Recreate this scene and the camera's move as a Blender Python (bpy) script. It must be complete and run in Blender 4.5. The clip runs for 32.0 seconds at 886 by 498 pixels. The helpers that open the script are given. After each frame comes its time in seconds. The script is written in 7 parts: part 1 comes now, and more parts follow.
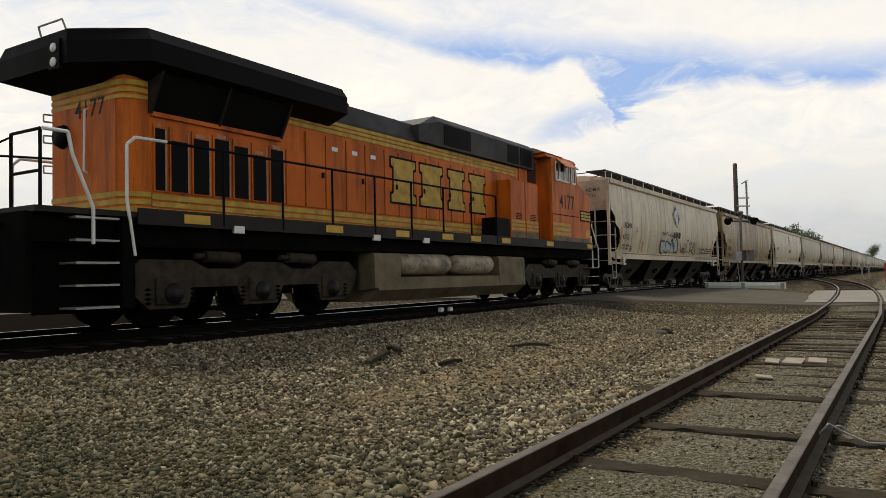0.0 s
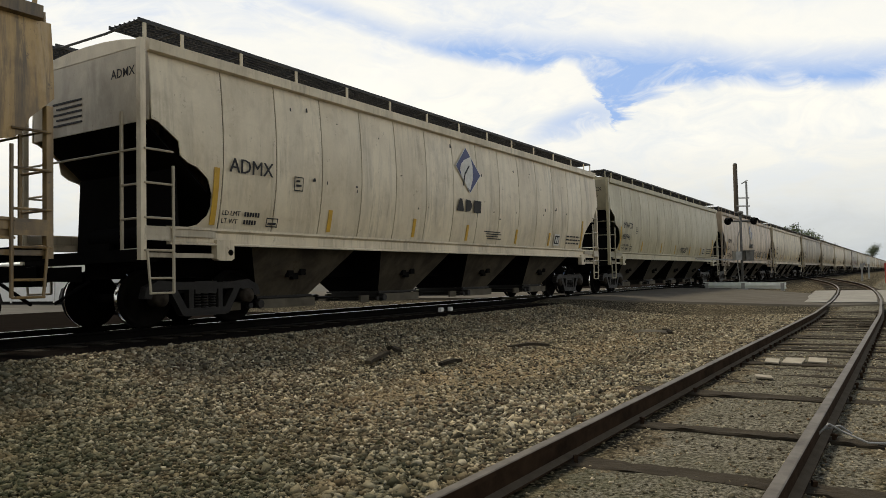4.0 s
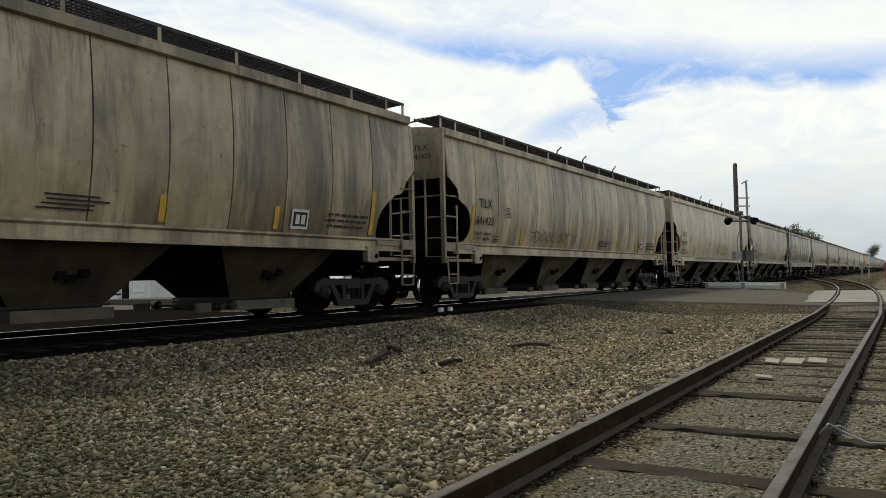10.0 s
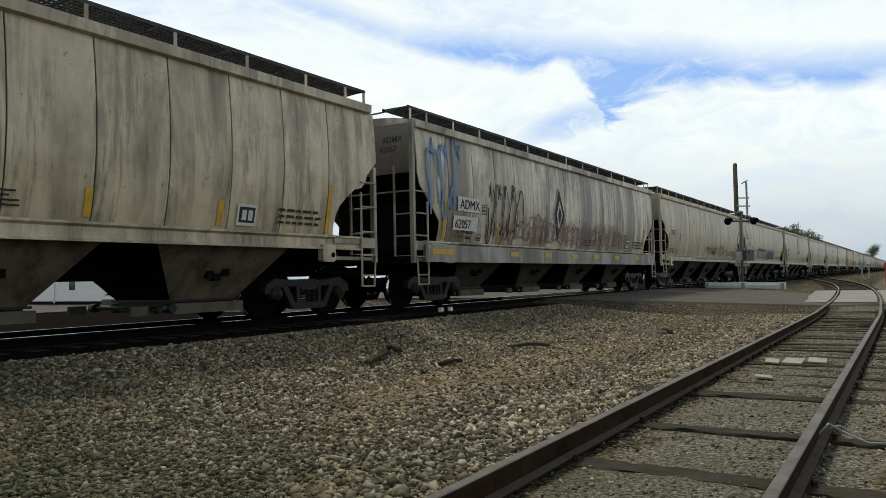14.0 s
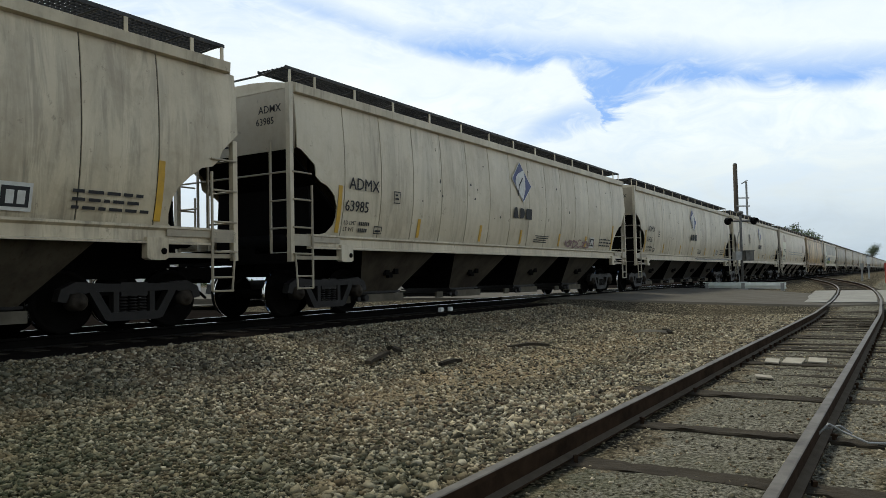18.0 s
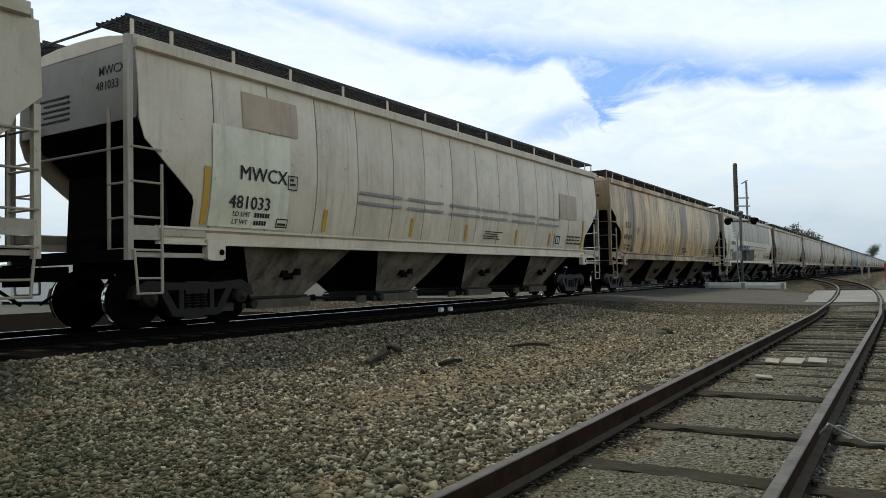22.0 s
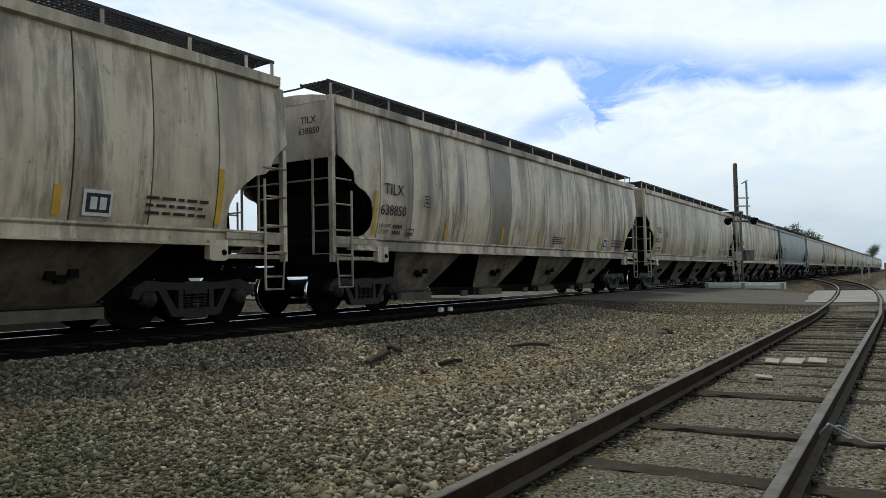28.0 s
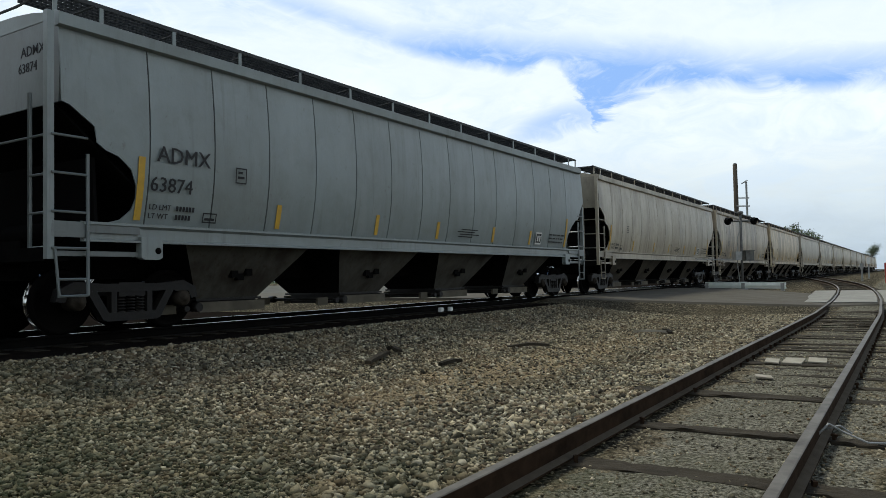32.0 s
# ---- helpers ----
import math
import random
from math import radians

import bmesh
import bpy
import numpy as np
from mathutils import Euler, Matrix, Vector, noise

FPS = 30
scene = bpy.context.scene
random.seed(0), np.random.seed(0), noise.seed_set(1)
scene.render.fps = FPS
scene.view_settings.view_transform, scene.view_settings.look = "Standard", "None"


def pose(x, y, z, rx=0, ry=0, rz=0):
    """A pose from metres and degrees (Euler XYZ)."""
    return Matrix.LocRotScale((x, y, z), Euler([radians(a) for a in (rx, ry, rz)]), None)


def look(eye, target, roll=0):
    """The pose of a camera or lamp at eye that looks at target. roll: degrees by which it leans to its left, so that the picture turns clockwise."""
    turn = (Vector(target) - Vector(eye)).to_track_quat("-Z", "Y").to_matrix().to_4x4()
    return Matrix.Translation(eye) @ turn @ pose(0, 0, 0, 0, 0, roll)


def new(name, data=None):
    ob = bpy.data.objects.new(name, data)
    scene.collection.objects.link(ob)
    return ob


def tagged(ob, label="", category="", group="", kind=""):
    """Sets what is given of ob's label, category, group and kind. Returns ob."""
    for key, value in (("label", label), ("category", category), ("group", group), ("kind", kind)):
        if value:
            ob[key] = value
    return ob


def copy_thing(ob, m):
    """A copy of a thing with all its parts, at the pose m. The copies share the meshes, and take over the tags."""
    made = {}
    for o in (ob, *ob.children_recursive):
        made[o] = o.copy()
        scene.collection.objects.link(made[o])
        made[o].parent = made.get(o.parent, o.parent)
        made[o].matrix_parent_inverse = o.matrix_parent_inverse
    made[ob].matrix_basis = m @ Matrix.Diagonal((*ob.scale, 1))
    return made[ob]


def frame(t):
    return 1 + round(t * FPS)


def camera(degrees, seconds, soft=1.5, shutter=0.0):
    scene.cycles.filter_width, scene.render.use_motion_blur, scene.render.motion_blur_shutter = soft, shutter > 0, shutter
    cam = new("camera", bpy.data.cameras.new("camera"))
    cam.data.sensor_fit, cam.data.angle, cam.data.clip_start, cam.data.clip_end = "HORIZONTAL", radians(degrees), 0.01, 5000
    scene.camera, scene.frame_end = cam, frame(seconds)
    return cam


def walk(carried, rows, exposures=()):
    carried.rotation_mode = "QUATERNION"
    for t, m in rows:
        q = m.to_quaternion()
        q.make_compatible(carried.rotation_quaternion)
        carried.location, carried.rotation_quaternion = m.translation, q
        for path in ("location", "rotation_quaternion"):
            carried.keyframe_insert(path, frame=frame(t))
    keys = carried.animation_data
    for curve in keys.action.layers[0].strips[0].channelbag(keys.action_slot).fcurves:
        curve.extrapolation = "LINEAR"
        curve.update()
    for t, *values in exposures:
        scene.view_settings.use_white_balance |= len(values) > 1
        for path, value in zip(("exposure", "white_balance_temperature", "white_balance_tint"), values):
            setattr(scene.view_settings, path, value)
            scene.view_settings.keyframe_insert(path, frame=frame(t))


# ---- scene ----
# The world: x runs along the main track, away from the camera; z = 0 is the top of its rails.
D = 10.97            # the main track's centre line lies at y = D
SIDE_Y = 1.387       # centre line of the siding
SIDE_Z = -0.4545     # top of the siding's rails
CAR = 19.99          # coupled length of a hopper wagon
EYE = (0.0, 0.0, 0.678)
YAW, PITCH, LEAN = radians(31.96), radians(2.252), -1.242

cam = camera(61.57, 32.0, soft=0.6)
TARGET = (EYE[0] + math.cos(YAW) * math.cos(PITCH) * 10, EYE[1] + math.sin(YAW) * math.cos(PITCH) * 10,
          EYE[2] + math.sin(PITCH) * 10)
walk(cam, [(0.0, look(EYE, TARGET, LEAN)), (32.0, look(EYE, TARGET, LEAN))],
     exposures=[(0.0, 0.09, 7150, 9), (3.0, 0.13, 7100, 8), (6.0, 0.13, 6900, 5), (9.0, 0.14, 6750, 5), (13.0, 0.14, 6430, 3), (19.0, 0.14, 6100, 2), (32.0, 0.14, 6000, 2)])

# ---- light ----
SUN_EL, SUN_AZ = radians(60), radians(62)
world = bpy.data.worlds.new("world")
scene.world = world
world.use_nodes = True
wn, wl = world.node_tree.nodes, world.node_tree.links
sky = wn.new("ShaderNodeTexSky")
sky.sky_type, sky.sun_disc = "NISHITA", False
sky.sun_elevation, sky.sun_rotation = SUN_EL, math.pi / 2 - SUN_AZ
wl.new(sky.outputs[0], wn["Background"].inputs[0])
wn["Background"].inputs[1].default_value = 0.11
sun = new("sun", bpy.data.lights.new("sun", "SUN"))
sun.data.energy, sun.data.angle, sun.data.color = 2.5, radians(10), (1.0, 0.95, 0.88)
sun.matrix_basis = look((200 * math.cos(SUN_AZ) * math.cos(SUN_EL), 200 * math.sin(SUN_AZ) * math.cos(SUN_EL),
                         200 * math.sin(SUN_EL)), (0, 0, 0))


# ---- materials ----
class Nodes:
    """Short hand for building one node material."""

    def __init__(self, name, rough=0.7, metal=0.0, spec=0.4):
        self.m = bpy.data.materials.new(name)
        self.m.use_nodes = True
        self.n, self.l = self.m.node_tree.nodes, self.m.node_tree.links
        self.b = self.n["Principled BSDF"]
        self.b.inputs["Roughness"].default_value = rough
        self.b.inputs["Metallic"].default_value = metal
        self.b.inputs["Specular IOR Level"].default_value = spec
        self.tc = self.n.new("ShaderNodeTexCoord")

    def put(self, value, socket):
        if hasattr(value, "is_output"):
            self.l.new(value, socket)
        else:
            socket.default_value = value

    def mapped(self, scale, coords="Object", shift=None):
        mp = self.n.new("ShaderNodeMapping")
        mp.inputs["Scale"].default_value = scale
        self.l.new(self.tc.outputs[coords], mp.inputs[0])
        if shift is not None:
            self.l.new(shift, mp.inputs["Location"])
        return mp.outputs[0]

    def noise(self, vec, scale, detail=4, rough=0.55, dist=0.0):
        t = self.n.new("ShaderNodeTexNoise")
        t.inputs["Scale"].default_value, t.inputs["Detail"].default_value = scale, detail
        t.inputs["Roughness"].default_value, t.inputs["Distortion"].default_value = rough, dist
        self.l.new(vec, t.inputs["Vector"])
        return t.outputs["Fac"]

    def voronoi(self, vec, scale, feature="F1", out="Distance"):
        t = self.n.new("ShaderNodeTexVoronoi")
        t.feature = feature
        t.inputs["Scale"].default_value = scale
        self.l.new(vec, t.inputs["Vector"])
        return t.outputs[out]

    def ramp(self, fac, stops):
        r = self.n.new("ShaderNodeValToRGB")
        e = r.color_ramp.elements
        while len(e) < len(stops):
            e.new(0.5)
        for el, (pos, col) in zip(e, stops):
            el.position = pos
            el.color = (*col, 1) if hasattr(col, "__len__") else (col, col, col, 1)
        self.l.new(fac, r.inputs[0])
        return r.outputs[0]

    def mix(self, fac, a, b, how="MIX"):
        x = self.n.new("ShaderNodeMix")
        x.data_type, x.blend_type = "RGBA", how
        self.put(fac, x.inputs[0])
        for v, s in ((a, x.inputs[6]), (b, x.inputs[7])):
            self.put(v if hasattr(v, "is_output") else (*v, 1), s)
        return x.outputs[2]

    def math(self, op, a, b=0.0, c=0.0):
        x = self.n.new("ShaderNodeMath")
        x.operation = op
        for v, s in zip((a, b, c), x.inputs):
            self.put(v, s)
        return x.outputs[0]

    def color(self, c):
        self.put(c if hasattr(c, "is_output") else (*c, 1), self.b.inputs["Base Color"])

    def rough(self, v):
        self.put(v, self.b.inputs["Roughness"])

    def bump(self, height, strength=0.4, dist=0.02):
        x = self.n.new("ShaderNodeBump")
        x.inputs["Strength"].default_value, x.inputs["Distance"].default_value = strength, dist
        self.l.new(height, x.inputs["Height"])
        self.l.new(x.outputs[0], self.b.inputs["Normal"])


def worn(name, base, dark, rough=0.6, metal=0.0, scale=3.0, amount=0.5, bump=0.15, spec=0.35):
    """A weathered plain surface: two scales of stain and a little relief."""
    k = Nodes(name, rough, metal, spec)
    v = k.mapped((1, 1, 1))
    big = k.noise(v, scale, 5, 0.6)
    fine = k.noise(v, scale * 14, 4, 0.6)
    m = k.ramp(big, [(0.35, 0.0), (0.7, 1.0)])
    c = k.mix(k.math("MULTIPLY", m, amount), base, dark)
    c = k.mix(k.math("MULTIPLY", fine, 0.35), c, dark)
    k.color(c)
    k.rough(k.math("MULTIPLY_ADD", big, rough * 0.5, rough * 0.75))
    k.bump(fine, bump, 0.01)
    return k.m


def wagon_paint():
    """Weathered wagon paint: the object's colour is the paint, its alpha the strength of the streaks."""
    k = Nodes("wagon_paint", 0.4, 0.0, 0.7)
    info = k.n.new("ShaderNodeObjectInfo")
    comb = k.n.new("ShaderNodeCombineXYZ")
    k.l.new(k.math("MULTIPLY", info.outputs["Random"], 60.0), comb.inputs[0])
    streak_v = k.mapped((1.0, 0.25, 0.17), shift=comb.outputs[0])
    drip_v = k.mapped((1.0, 0.25, 0.085), shift=comb.outputs[0])
    blotch_v = k.mapped((0.5, 0.5, 0.42), shift=comb.outputs[0])
    s1 = k.noise(streak_v, 2.0, 7, 0.66, 0.7)
    s2 = k.noise(drip_v, 6.5, 5, 0.7, 0.5)
    blot = k.noise(blotch_v, 0.9, 6, 0.65)
    blot2 = k.noise(blotch_v, 4.2, 6, 0.7, 0.4)
    fine = k.noise(k.mapped((1, 1, 1)), 26.0, 4, 0.65)
    wide = k.noise(k.mapped((0.8, 0.2, 0.06), shift=comb.outputs[0]), 1.1, 5, 0.55, 0.35)
    dark = k.ramp(s1, [(0.46, 0.0), (0.55, 0.7), (0.64, 1.0)])
    thin = k.ramp(s2, [(0.52, 0.0), (0.62, 1.0)])
    pale = k.ramp(s1, [(0.30, 1.0), (0.45, 0.0)])
    base = info.outputs["Color"]
    amt = info.outputs["Alpha"]
    half = k.math("MULTIPLY_ADD", amt, 0.8, 0.2)
    strong = k.math("MULTIPLY", amt, amt)
    patchy = k.ramp(k.noise(k.mapped((0.45, 0.3, 0.22), shift=comb.outputs[0]), 1.6, 4, 0.6), [(0.38, 0.15), (0.58, 1.0)])
    dark, thin = k.math("MULTIPLY", dark, patchy), k.math("MULTIPLY", thin, patchy)
    bleached = k.mix(0.35, base, (0.62, 0.56, 0.44))
    dirty = k.mix(1.0, base, (0.42, 0.36, 0.27), "MULTIPLY")
    c = k.mix(k.math("MULTIPLY", k.ramp(blot, [(0.38, 0.0), (0.64, 1.0)]), k.math("MULTIPLY_ADD", amt, 0.35, 0.22)), base, dirty)
    c = k.mix(k.math("MULTIPLY", k.ramp(blot2, [(0.48, 0.0), (0.66, 1.0)]), k.math("MULTIPLY_ADD", amt, 0.35, 0.15)), c, dirty)
    c = k.mix(k.math("MULTIPLY", k.math("MULTIPLY", pale, amt), 0.7), c, bleached)
    c = k.mix(k.math("MULTIPLY", k.math("MULTIPLY", k.ramp(wide, [(0.50, 0.0), (0.60, 1.0)]), strong), 0.75), c, (0.055, 0.037, 0.019))
    c = k.mix(k.math("MULTIPLY", k.math("MULTIPLY", dark, amt), 0.9), c, (0.065, 0.044, 0.023))
    c = k.mix(k.math("MULTIPLY", k.math("MULTIPLY", thin, half), 0.65), c, (0.040, 0.030, 0.019))
    scuff = k.ramp(k.noise(k.mapped((1.0, 1.0, 0.8), shift=comb.outputs[0]), 6.0, 6, 0.75), [(0.63, 0.0), (0.68, 1.0)])
    c = k.mix(k.math("MULTIPLY", scuff, k.math("MULTIPLY_ADD", amt, 0.4, 0.3)), c, (0.07, 0.045, 0.025))
    c = k.mix(k.math("MULTIPLY", fine, 0.14), c, (0.10, 0.085, 0.06))
    k.color(c)
    k.rough(k.math("MULTIPLY_ADD", blot, 0.3, 0.30))
    k.bump(k.math("ADD", k.math("MULTIPLY", blot, 0.8), k.math("MULTIPLY", fine, 0.06)), 0.35, 0.06)
    return k.m


def bay_paint():
    """Grimy hopper bays: the wagon's paint shows through a near-black base where its alpha is high."""
    k = Nodes("hopper_bay_paint", 0.7, 0.0, 0.25)
    info = k.n.new("ShaderNodeObjectInfo")
    comb = k.n.new("ShaderNodeCombineXYZ")
    k.l.new(k.math("MULTIPLY", info.outputs["Random"], 40.0), comb.inputs[0])
    v = k.mapped((1.0, 1.0, 0.5), shift=comb.outputs[0])
    big, fine = k.noise(v, 1.8, 6, 0.65, 0.3), k.noise(v, 14.0, 5, 0.7)
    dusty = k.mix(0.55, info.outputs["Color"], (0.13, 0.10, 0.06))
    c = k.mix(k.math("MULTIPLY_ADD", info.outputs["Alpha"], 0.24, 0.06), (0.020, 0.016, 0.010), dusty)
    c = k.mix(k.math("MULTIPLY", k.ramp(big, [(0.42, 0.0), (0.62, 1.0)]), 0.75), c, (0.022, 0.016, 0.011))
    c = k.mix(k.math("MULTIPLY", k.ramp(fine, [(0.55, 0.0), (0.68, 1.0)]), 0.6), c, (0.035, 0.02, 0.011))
    k.color(c)
    k.bump(fine, 0.2, 0.01)
    return k.m


def engine_paint():
    """Orange engine paint, faded in patches, with soot running down in streaks."""
    k = Nodes("engine_orange", 0.45, 0.0, 0.1)
    v = k.mapped((1, 1, 1))
    run = k.noise(k.mapped((1.0, 1.0, 0.12)), 3.2, 6, 0.65, 0.2)
    blot, fine = k.noise(v, 0.8, 6, 0.65), k.noise(v, 24.0, 4, 0.65)
    c = k.mix(k.ramp(blot, [(0.36, 0.0), (0.66, 1.0)]), (0.58, 0.135, 0.014), (0.43, 0.098, 0.014))
    c = k.mix(k.math("MULTIPLY", k.ramp(run, [(0.46, 0.0), (0.68, 1.0)]), 0.7), c, (0.11, 0.030, 0.010))
    c = k.mix(k.math("MULTIPLY", k.ramp(fine, [(0.55, 0.0), (0.75, 1.0)]), 0.4), c, (0.14, 0.05, 0.02))
    k.color(c)
    k.rough(k.math("MULTIPLY_ADD", blot, 0.3, 0.28))
    k.bump(k.math("ADD", k.math("MULTIPLY", blot, 0.6), k.math("MULTIPLY", fine, 0.05)), 0.2, 0.04)
    return k.m


def gravel_ground():
    """Dirt and crushed stone: a trodden tan strip, moss that also dims the near ground, dark gaps painted between
    stones.
    """
    k = Nodes("gravel_ground", 0.95, 0.0, 0.0)
    v = k.mapped((1, 1, 1))
    cell = k.voronoi(v, 30.0, "F1", "Color")
    dist = k.voronoi(v, 30.0, "F1", "Distance")
    big = k.noise(v, 0.35, 5, 0.6)
    mid = k.noise(v, 2.2, 6, 0.7)
    fine = k.noise(v, 60.0, 4, 0.7)
    sep = k.n.new("ShaderNodeSeparateColor")
    k.l.new(cell, sep.inputs[0])
    pos = k.n.new("ShaderNodeSeparateXYZ")
    k.l.new(k.tc.outputs["Object"], pos.inputs[0])
    grey = k.ramp(sep.outputs[0], [(0.0, (0.022, 0.019, 0.014)), (0.5, (0.12, 0.10, 0.065)), (1.0, (0.36, 0.30, 0.20))])
    # shade in the gaps between stones, painted at the cell edges
    grey = k.mix(k.ramp(k.math("MULTIPLY", dist, 1.0), [(0.25, 0.0), (0.6, 0.8)]), grey, (0.015, 0.013, 0.010))
    dirt = k.ramp(fine, [(0.34, (0.07, 0.051, 0.028)), (0.50, (0.28, 0.207, 0.115)), (0.66, (0.56, 0.43, 0.26))])
    # the trodden strip lies between the siding and the foot of the shoulder, the bed of the siding is dusty too
    off = k.math("ABSOLUTE", k.math("SUBTRACT", pos.outputs[1], k.math("MULTIPLY_ADD", mid, 1.8, 4.0)))
    strip = k.ramp(off, [(0.5, 1.0), (2.0, 0.0)])
    bed = k.ramp(k.math("ABSOLUTE", k.math("SUBTRACT", pos.outputs[1], k.math("MULTIPLY_ADD", mid, 1.6, 0.2))), [(0.75, 1.0), (1.6, 0.0)])
    away = k.ramp(k.math("MULTIPLY", pos.outputs[0], 0.05), [(0.2, 0.25), (0.4, 1.0), (0.75, 0.8), (0.98, 0.1)])
    patch = k.ramp(k.math("ADD", k.math("MULTIPLY", big, 0.5), k.math("MULTIPLY", mid, 0.5)), [(0.40, 0.35), (0.56, 1.0)])
    dust = k.ramp(k.noise(v, 34.0, 5, 0.75), [(0.40, (0.032, 0.028, 0.020)), (0.48, (0.125, 0.112, 0.080)), (0.58, (0.26, 0.235, 0.175))])
    dirt = k.mix(bed, dirt, dust)
    amount = k.math("MAXIMUM", k.math("MULTIPLY", k.math("MULTIPLY", strip, away), patch), k.math("MULTIPLY", bed, 0.9))
    c = k.mix(amount, grey, dirt)
    # moss, its dark green also painting the near corner dimmer
    moss = k.ramp(k.math("MULTIPLY", pos.outputs[0], 0.1), [(0.35, 1.0), (0.6, 0.15)])
    c = k.mix(k.math("MULTIPLY", k.math("MULTIPLY", k.ramp(mid, [(0.42, 0.0), (0.62, 1.0)]), moss), 0.7), c, (0.045, 0.048, 0.018))
    c = k.mix(k.math("MULTIPLY", k.ramp(k.noise(v, 7.0, 5, 0.7), [(0.56, 0.0), (0.64, 1.0)]), 0.5), c, (0.035, 0.027, 0.018))
    k.color(c)
    k.bump(k.math("ADD", k.math("MULTIPLY", dist, -1.0), k.math("MULTIPLY", fine, 0.5)), 0.9, 0.03)
    return k.m


def stone_mat(name, stops):
    k = Nodes(name, 0.9, 0.0, 0.1)
    geo = k.n.new("ShaderNodeNewGeometry")
    fine = k.noise(k.mapped((1, 1, 1)), 110.0, 3, 0.6)
    c = k.ramp(geo.outputs["Random Per Island"], stops)
    c = k.mix(k.math("MULTIPLY", fine, 0.3), c, (0.03, 0.025, 0.018))
    # moss near the camera, darkened for the dim corner too; rust-red dust in patches
    pos = k.n.new("ShaderNodeSeparateXYZ")
    k.l.new(k.tc.outputs["Object"], pos.inputs[0])
    mid = k.noise(k.mapped((1, 1, 1)), 1.1, 5, 0.65)
    moss = k.ramp(k.math("MULTIPLY_ADD", mid, 0.35, k.math("MULTIPLY", pos.outputs[0], 0.1)), [(0.42, 1.0), (0.75, 0.0)])
    c = k.mix(k.math("MULTIPLY", moss, 0.72), c, (0.030, 0.037, 0.014))
    c = k.mix(k.math("MULTIPLY", k.ramp(mid, [(0.5, 0.0), (0.66, 1.0)]), 0.25), c, (0.26, 0.17, 0.085))
    k.color(c)
    k.bump(fine, 0.3, 0.01)
    return k.m


def timber(name, base, dark):
    k = Nodes(name, 0.9, 0.0, 0.06)
    v = k.mapped((14, 1.2, 14))
    grain = k.noise(v, 3.0, 6, 0.65, 0.4)
    big = k.noise(k.mapped((1, 1, 1)), 2.0, 3)
    c = k.mix(k.ramp(grain, [(0.35, 0.0), (0.65, 1.0)]), base, dark)
    k.color(k.mix(k.math("MULTIPLY", big, 0.5), c, (0.09, 0.075, 0.05)))
    k.bump(grain, 0.7, 0.02)
    return k.m


def leaf_mat():
    k = Nodes("foliage", 0.7, 0.0, 0.2)
    geo = k.n.new("ShaderNodeNewGeometry")
    k.color(k.ramp(geo.outputs["Random Per Island"], [(0.0, (0.03, 0.045, 0.018)), (1.0, (0.09, 0.11, 0.045))]))
    return k.m


def glass_mat():
    k = Nodes("dark_glass", 0.06, 0.0, 0.6)
    k.color(k.mix(k.noise(k.mapped((1, 1, 1)), 5.0), (0.012, 0.014, 0.016), (0.03, 0.033, 0.036)))
    return k.m


M_PAINT = wagon_paint()
# undercarriage steel: the shade under the train is put into its near-black
M_UNDER = worn("near_black_steel", (0.006, 0.0053, 0.0045), (0.0025, 0.0024, 0.0022), 0.85, 0.0, 2.0, 0.8, spec=0.02)
M_HOPPER = bay_paint()
M_GATE = worn("dusty_gate_steel", (0.13, 0.115, 0.085), (0.045, 0.038, 0.028), 0.75, 0.0, 2.5, 0.7, 0.2, spec=0.1)
M_SEAM = worn("grimy_seam", (0.05, 0.042, 0.03), (0.02, 0.017, 0.012), 0.8, 0.0, 3.0, 0.8)
# sheet black; also carries the shade inside wagon ends and bays
M_BLACK = worn("black_sheet_and_shade", (0.009, 0.0085, 0.008), (0.005, 0.005, 0.005), 0.85, 0.0, 2.0, 0.5, spec=0.0)
M_TREAD = worn("polished_steel", (0.8, 0.79, 0.77), (0.6, 0.57, 0.53), 0.10, 1.0, 6.0, 0.2, 0.01)
M_GREYSTEEL = worn("galvanised_steel", (0.34, 0.34, 0.32), (0.16, 0.15, 0.13), 0.5, 0.3, 4.0, 0.6)
M_GRATE = worn("grating_steel", (0.06, 0.06, 0.06), (0.03, 0.03, 0.03), 0.6, 0.4, 4.0, 0.6, spec=0.2)
M_YELLOW = worn("reflective_yellow", (0.62, 0.36, 0.03), (0.28, 0.18, 0.04), 0.5, 0.0, 6.0, 0.6)
M_INK = worn("stencil_black", (0.012, 0.012, 0.013), (0.035, 0.033, 0.03), 0.7, 0.0, 9.0, 0.6, 0.02)
M_WHITEINK = worn("stencil_white", (0.66, 0.65, 0.60), (0.4, 0.38, 0.33), 0.7, 0.0, 9.0, 0.6, 0.02)
M_RAIL = worn("rusty_rail", (0.040, 0.024, 0.014), (0.012, 0.008, 0.005), 0.9, 0.0, 5.0, 0.8, spec=0.03)
M_RAILTOP = worn("dull_rail_head", (0.12, 0.10, 0.072), (0.032, 0.024, 0.016), 0.55, 0.0, 5.0, 0.7, 0.05, spec=0.25)
M_GROUND = gravel_ground()
M_BALLAST = stone_mat("ballast_stone", [(0.0, (0.010, 0.009, 0.006)), (0.14, (0.24, 0.195, 0.115)), (0.28, (0.028, 0.025, 0.017)), (0.42, (0.50, 0.415, 0.255)),
                                        (0.54, (0.14, 0.096, 0.055)), (0.66, (0.022, 0.021, 0.015)), (0.78, (0.37, 0.325, 0.215)), (0.9, (0.072, 0.062, 0.040)), (1.0, (0.66, 0.57, 0.39))])
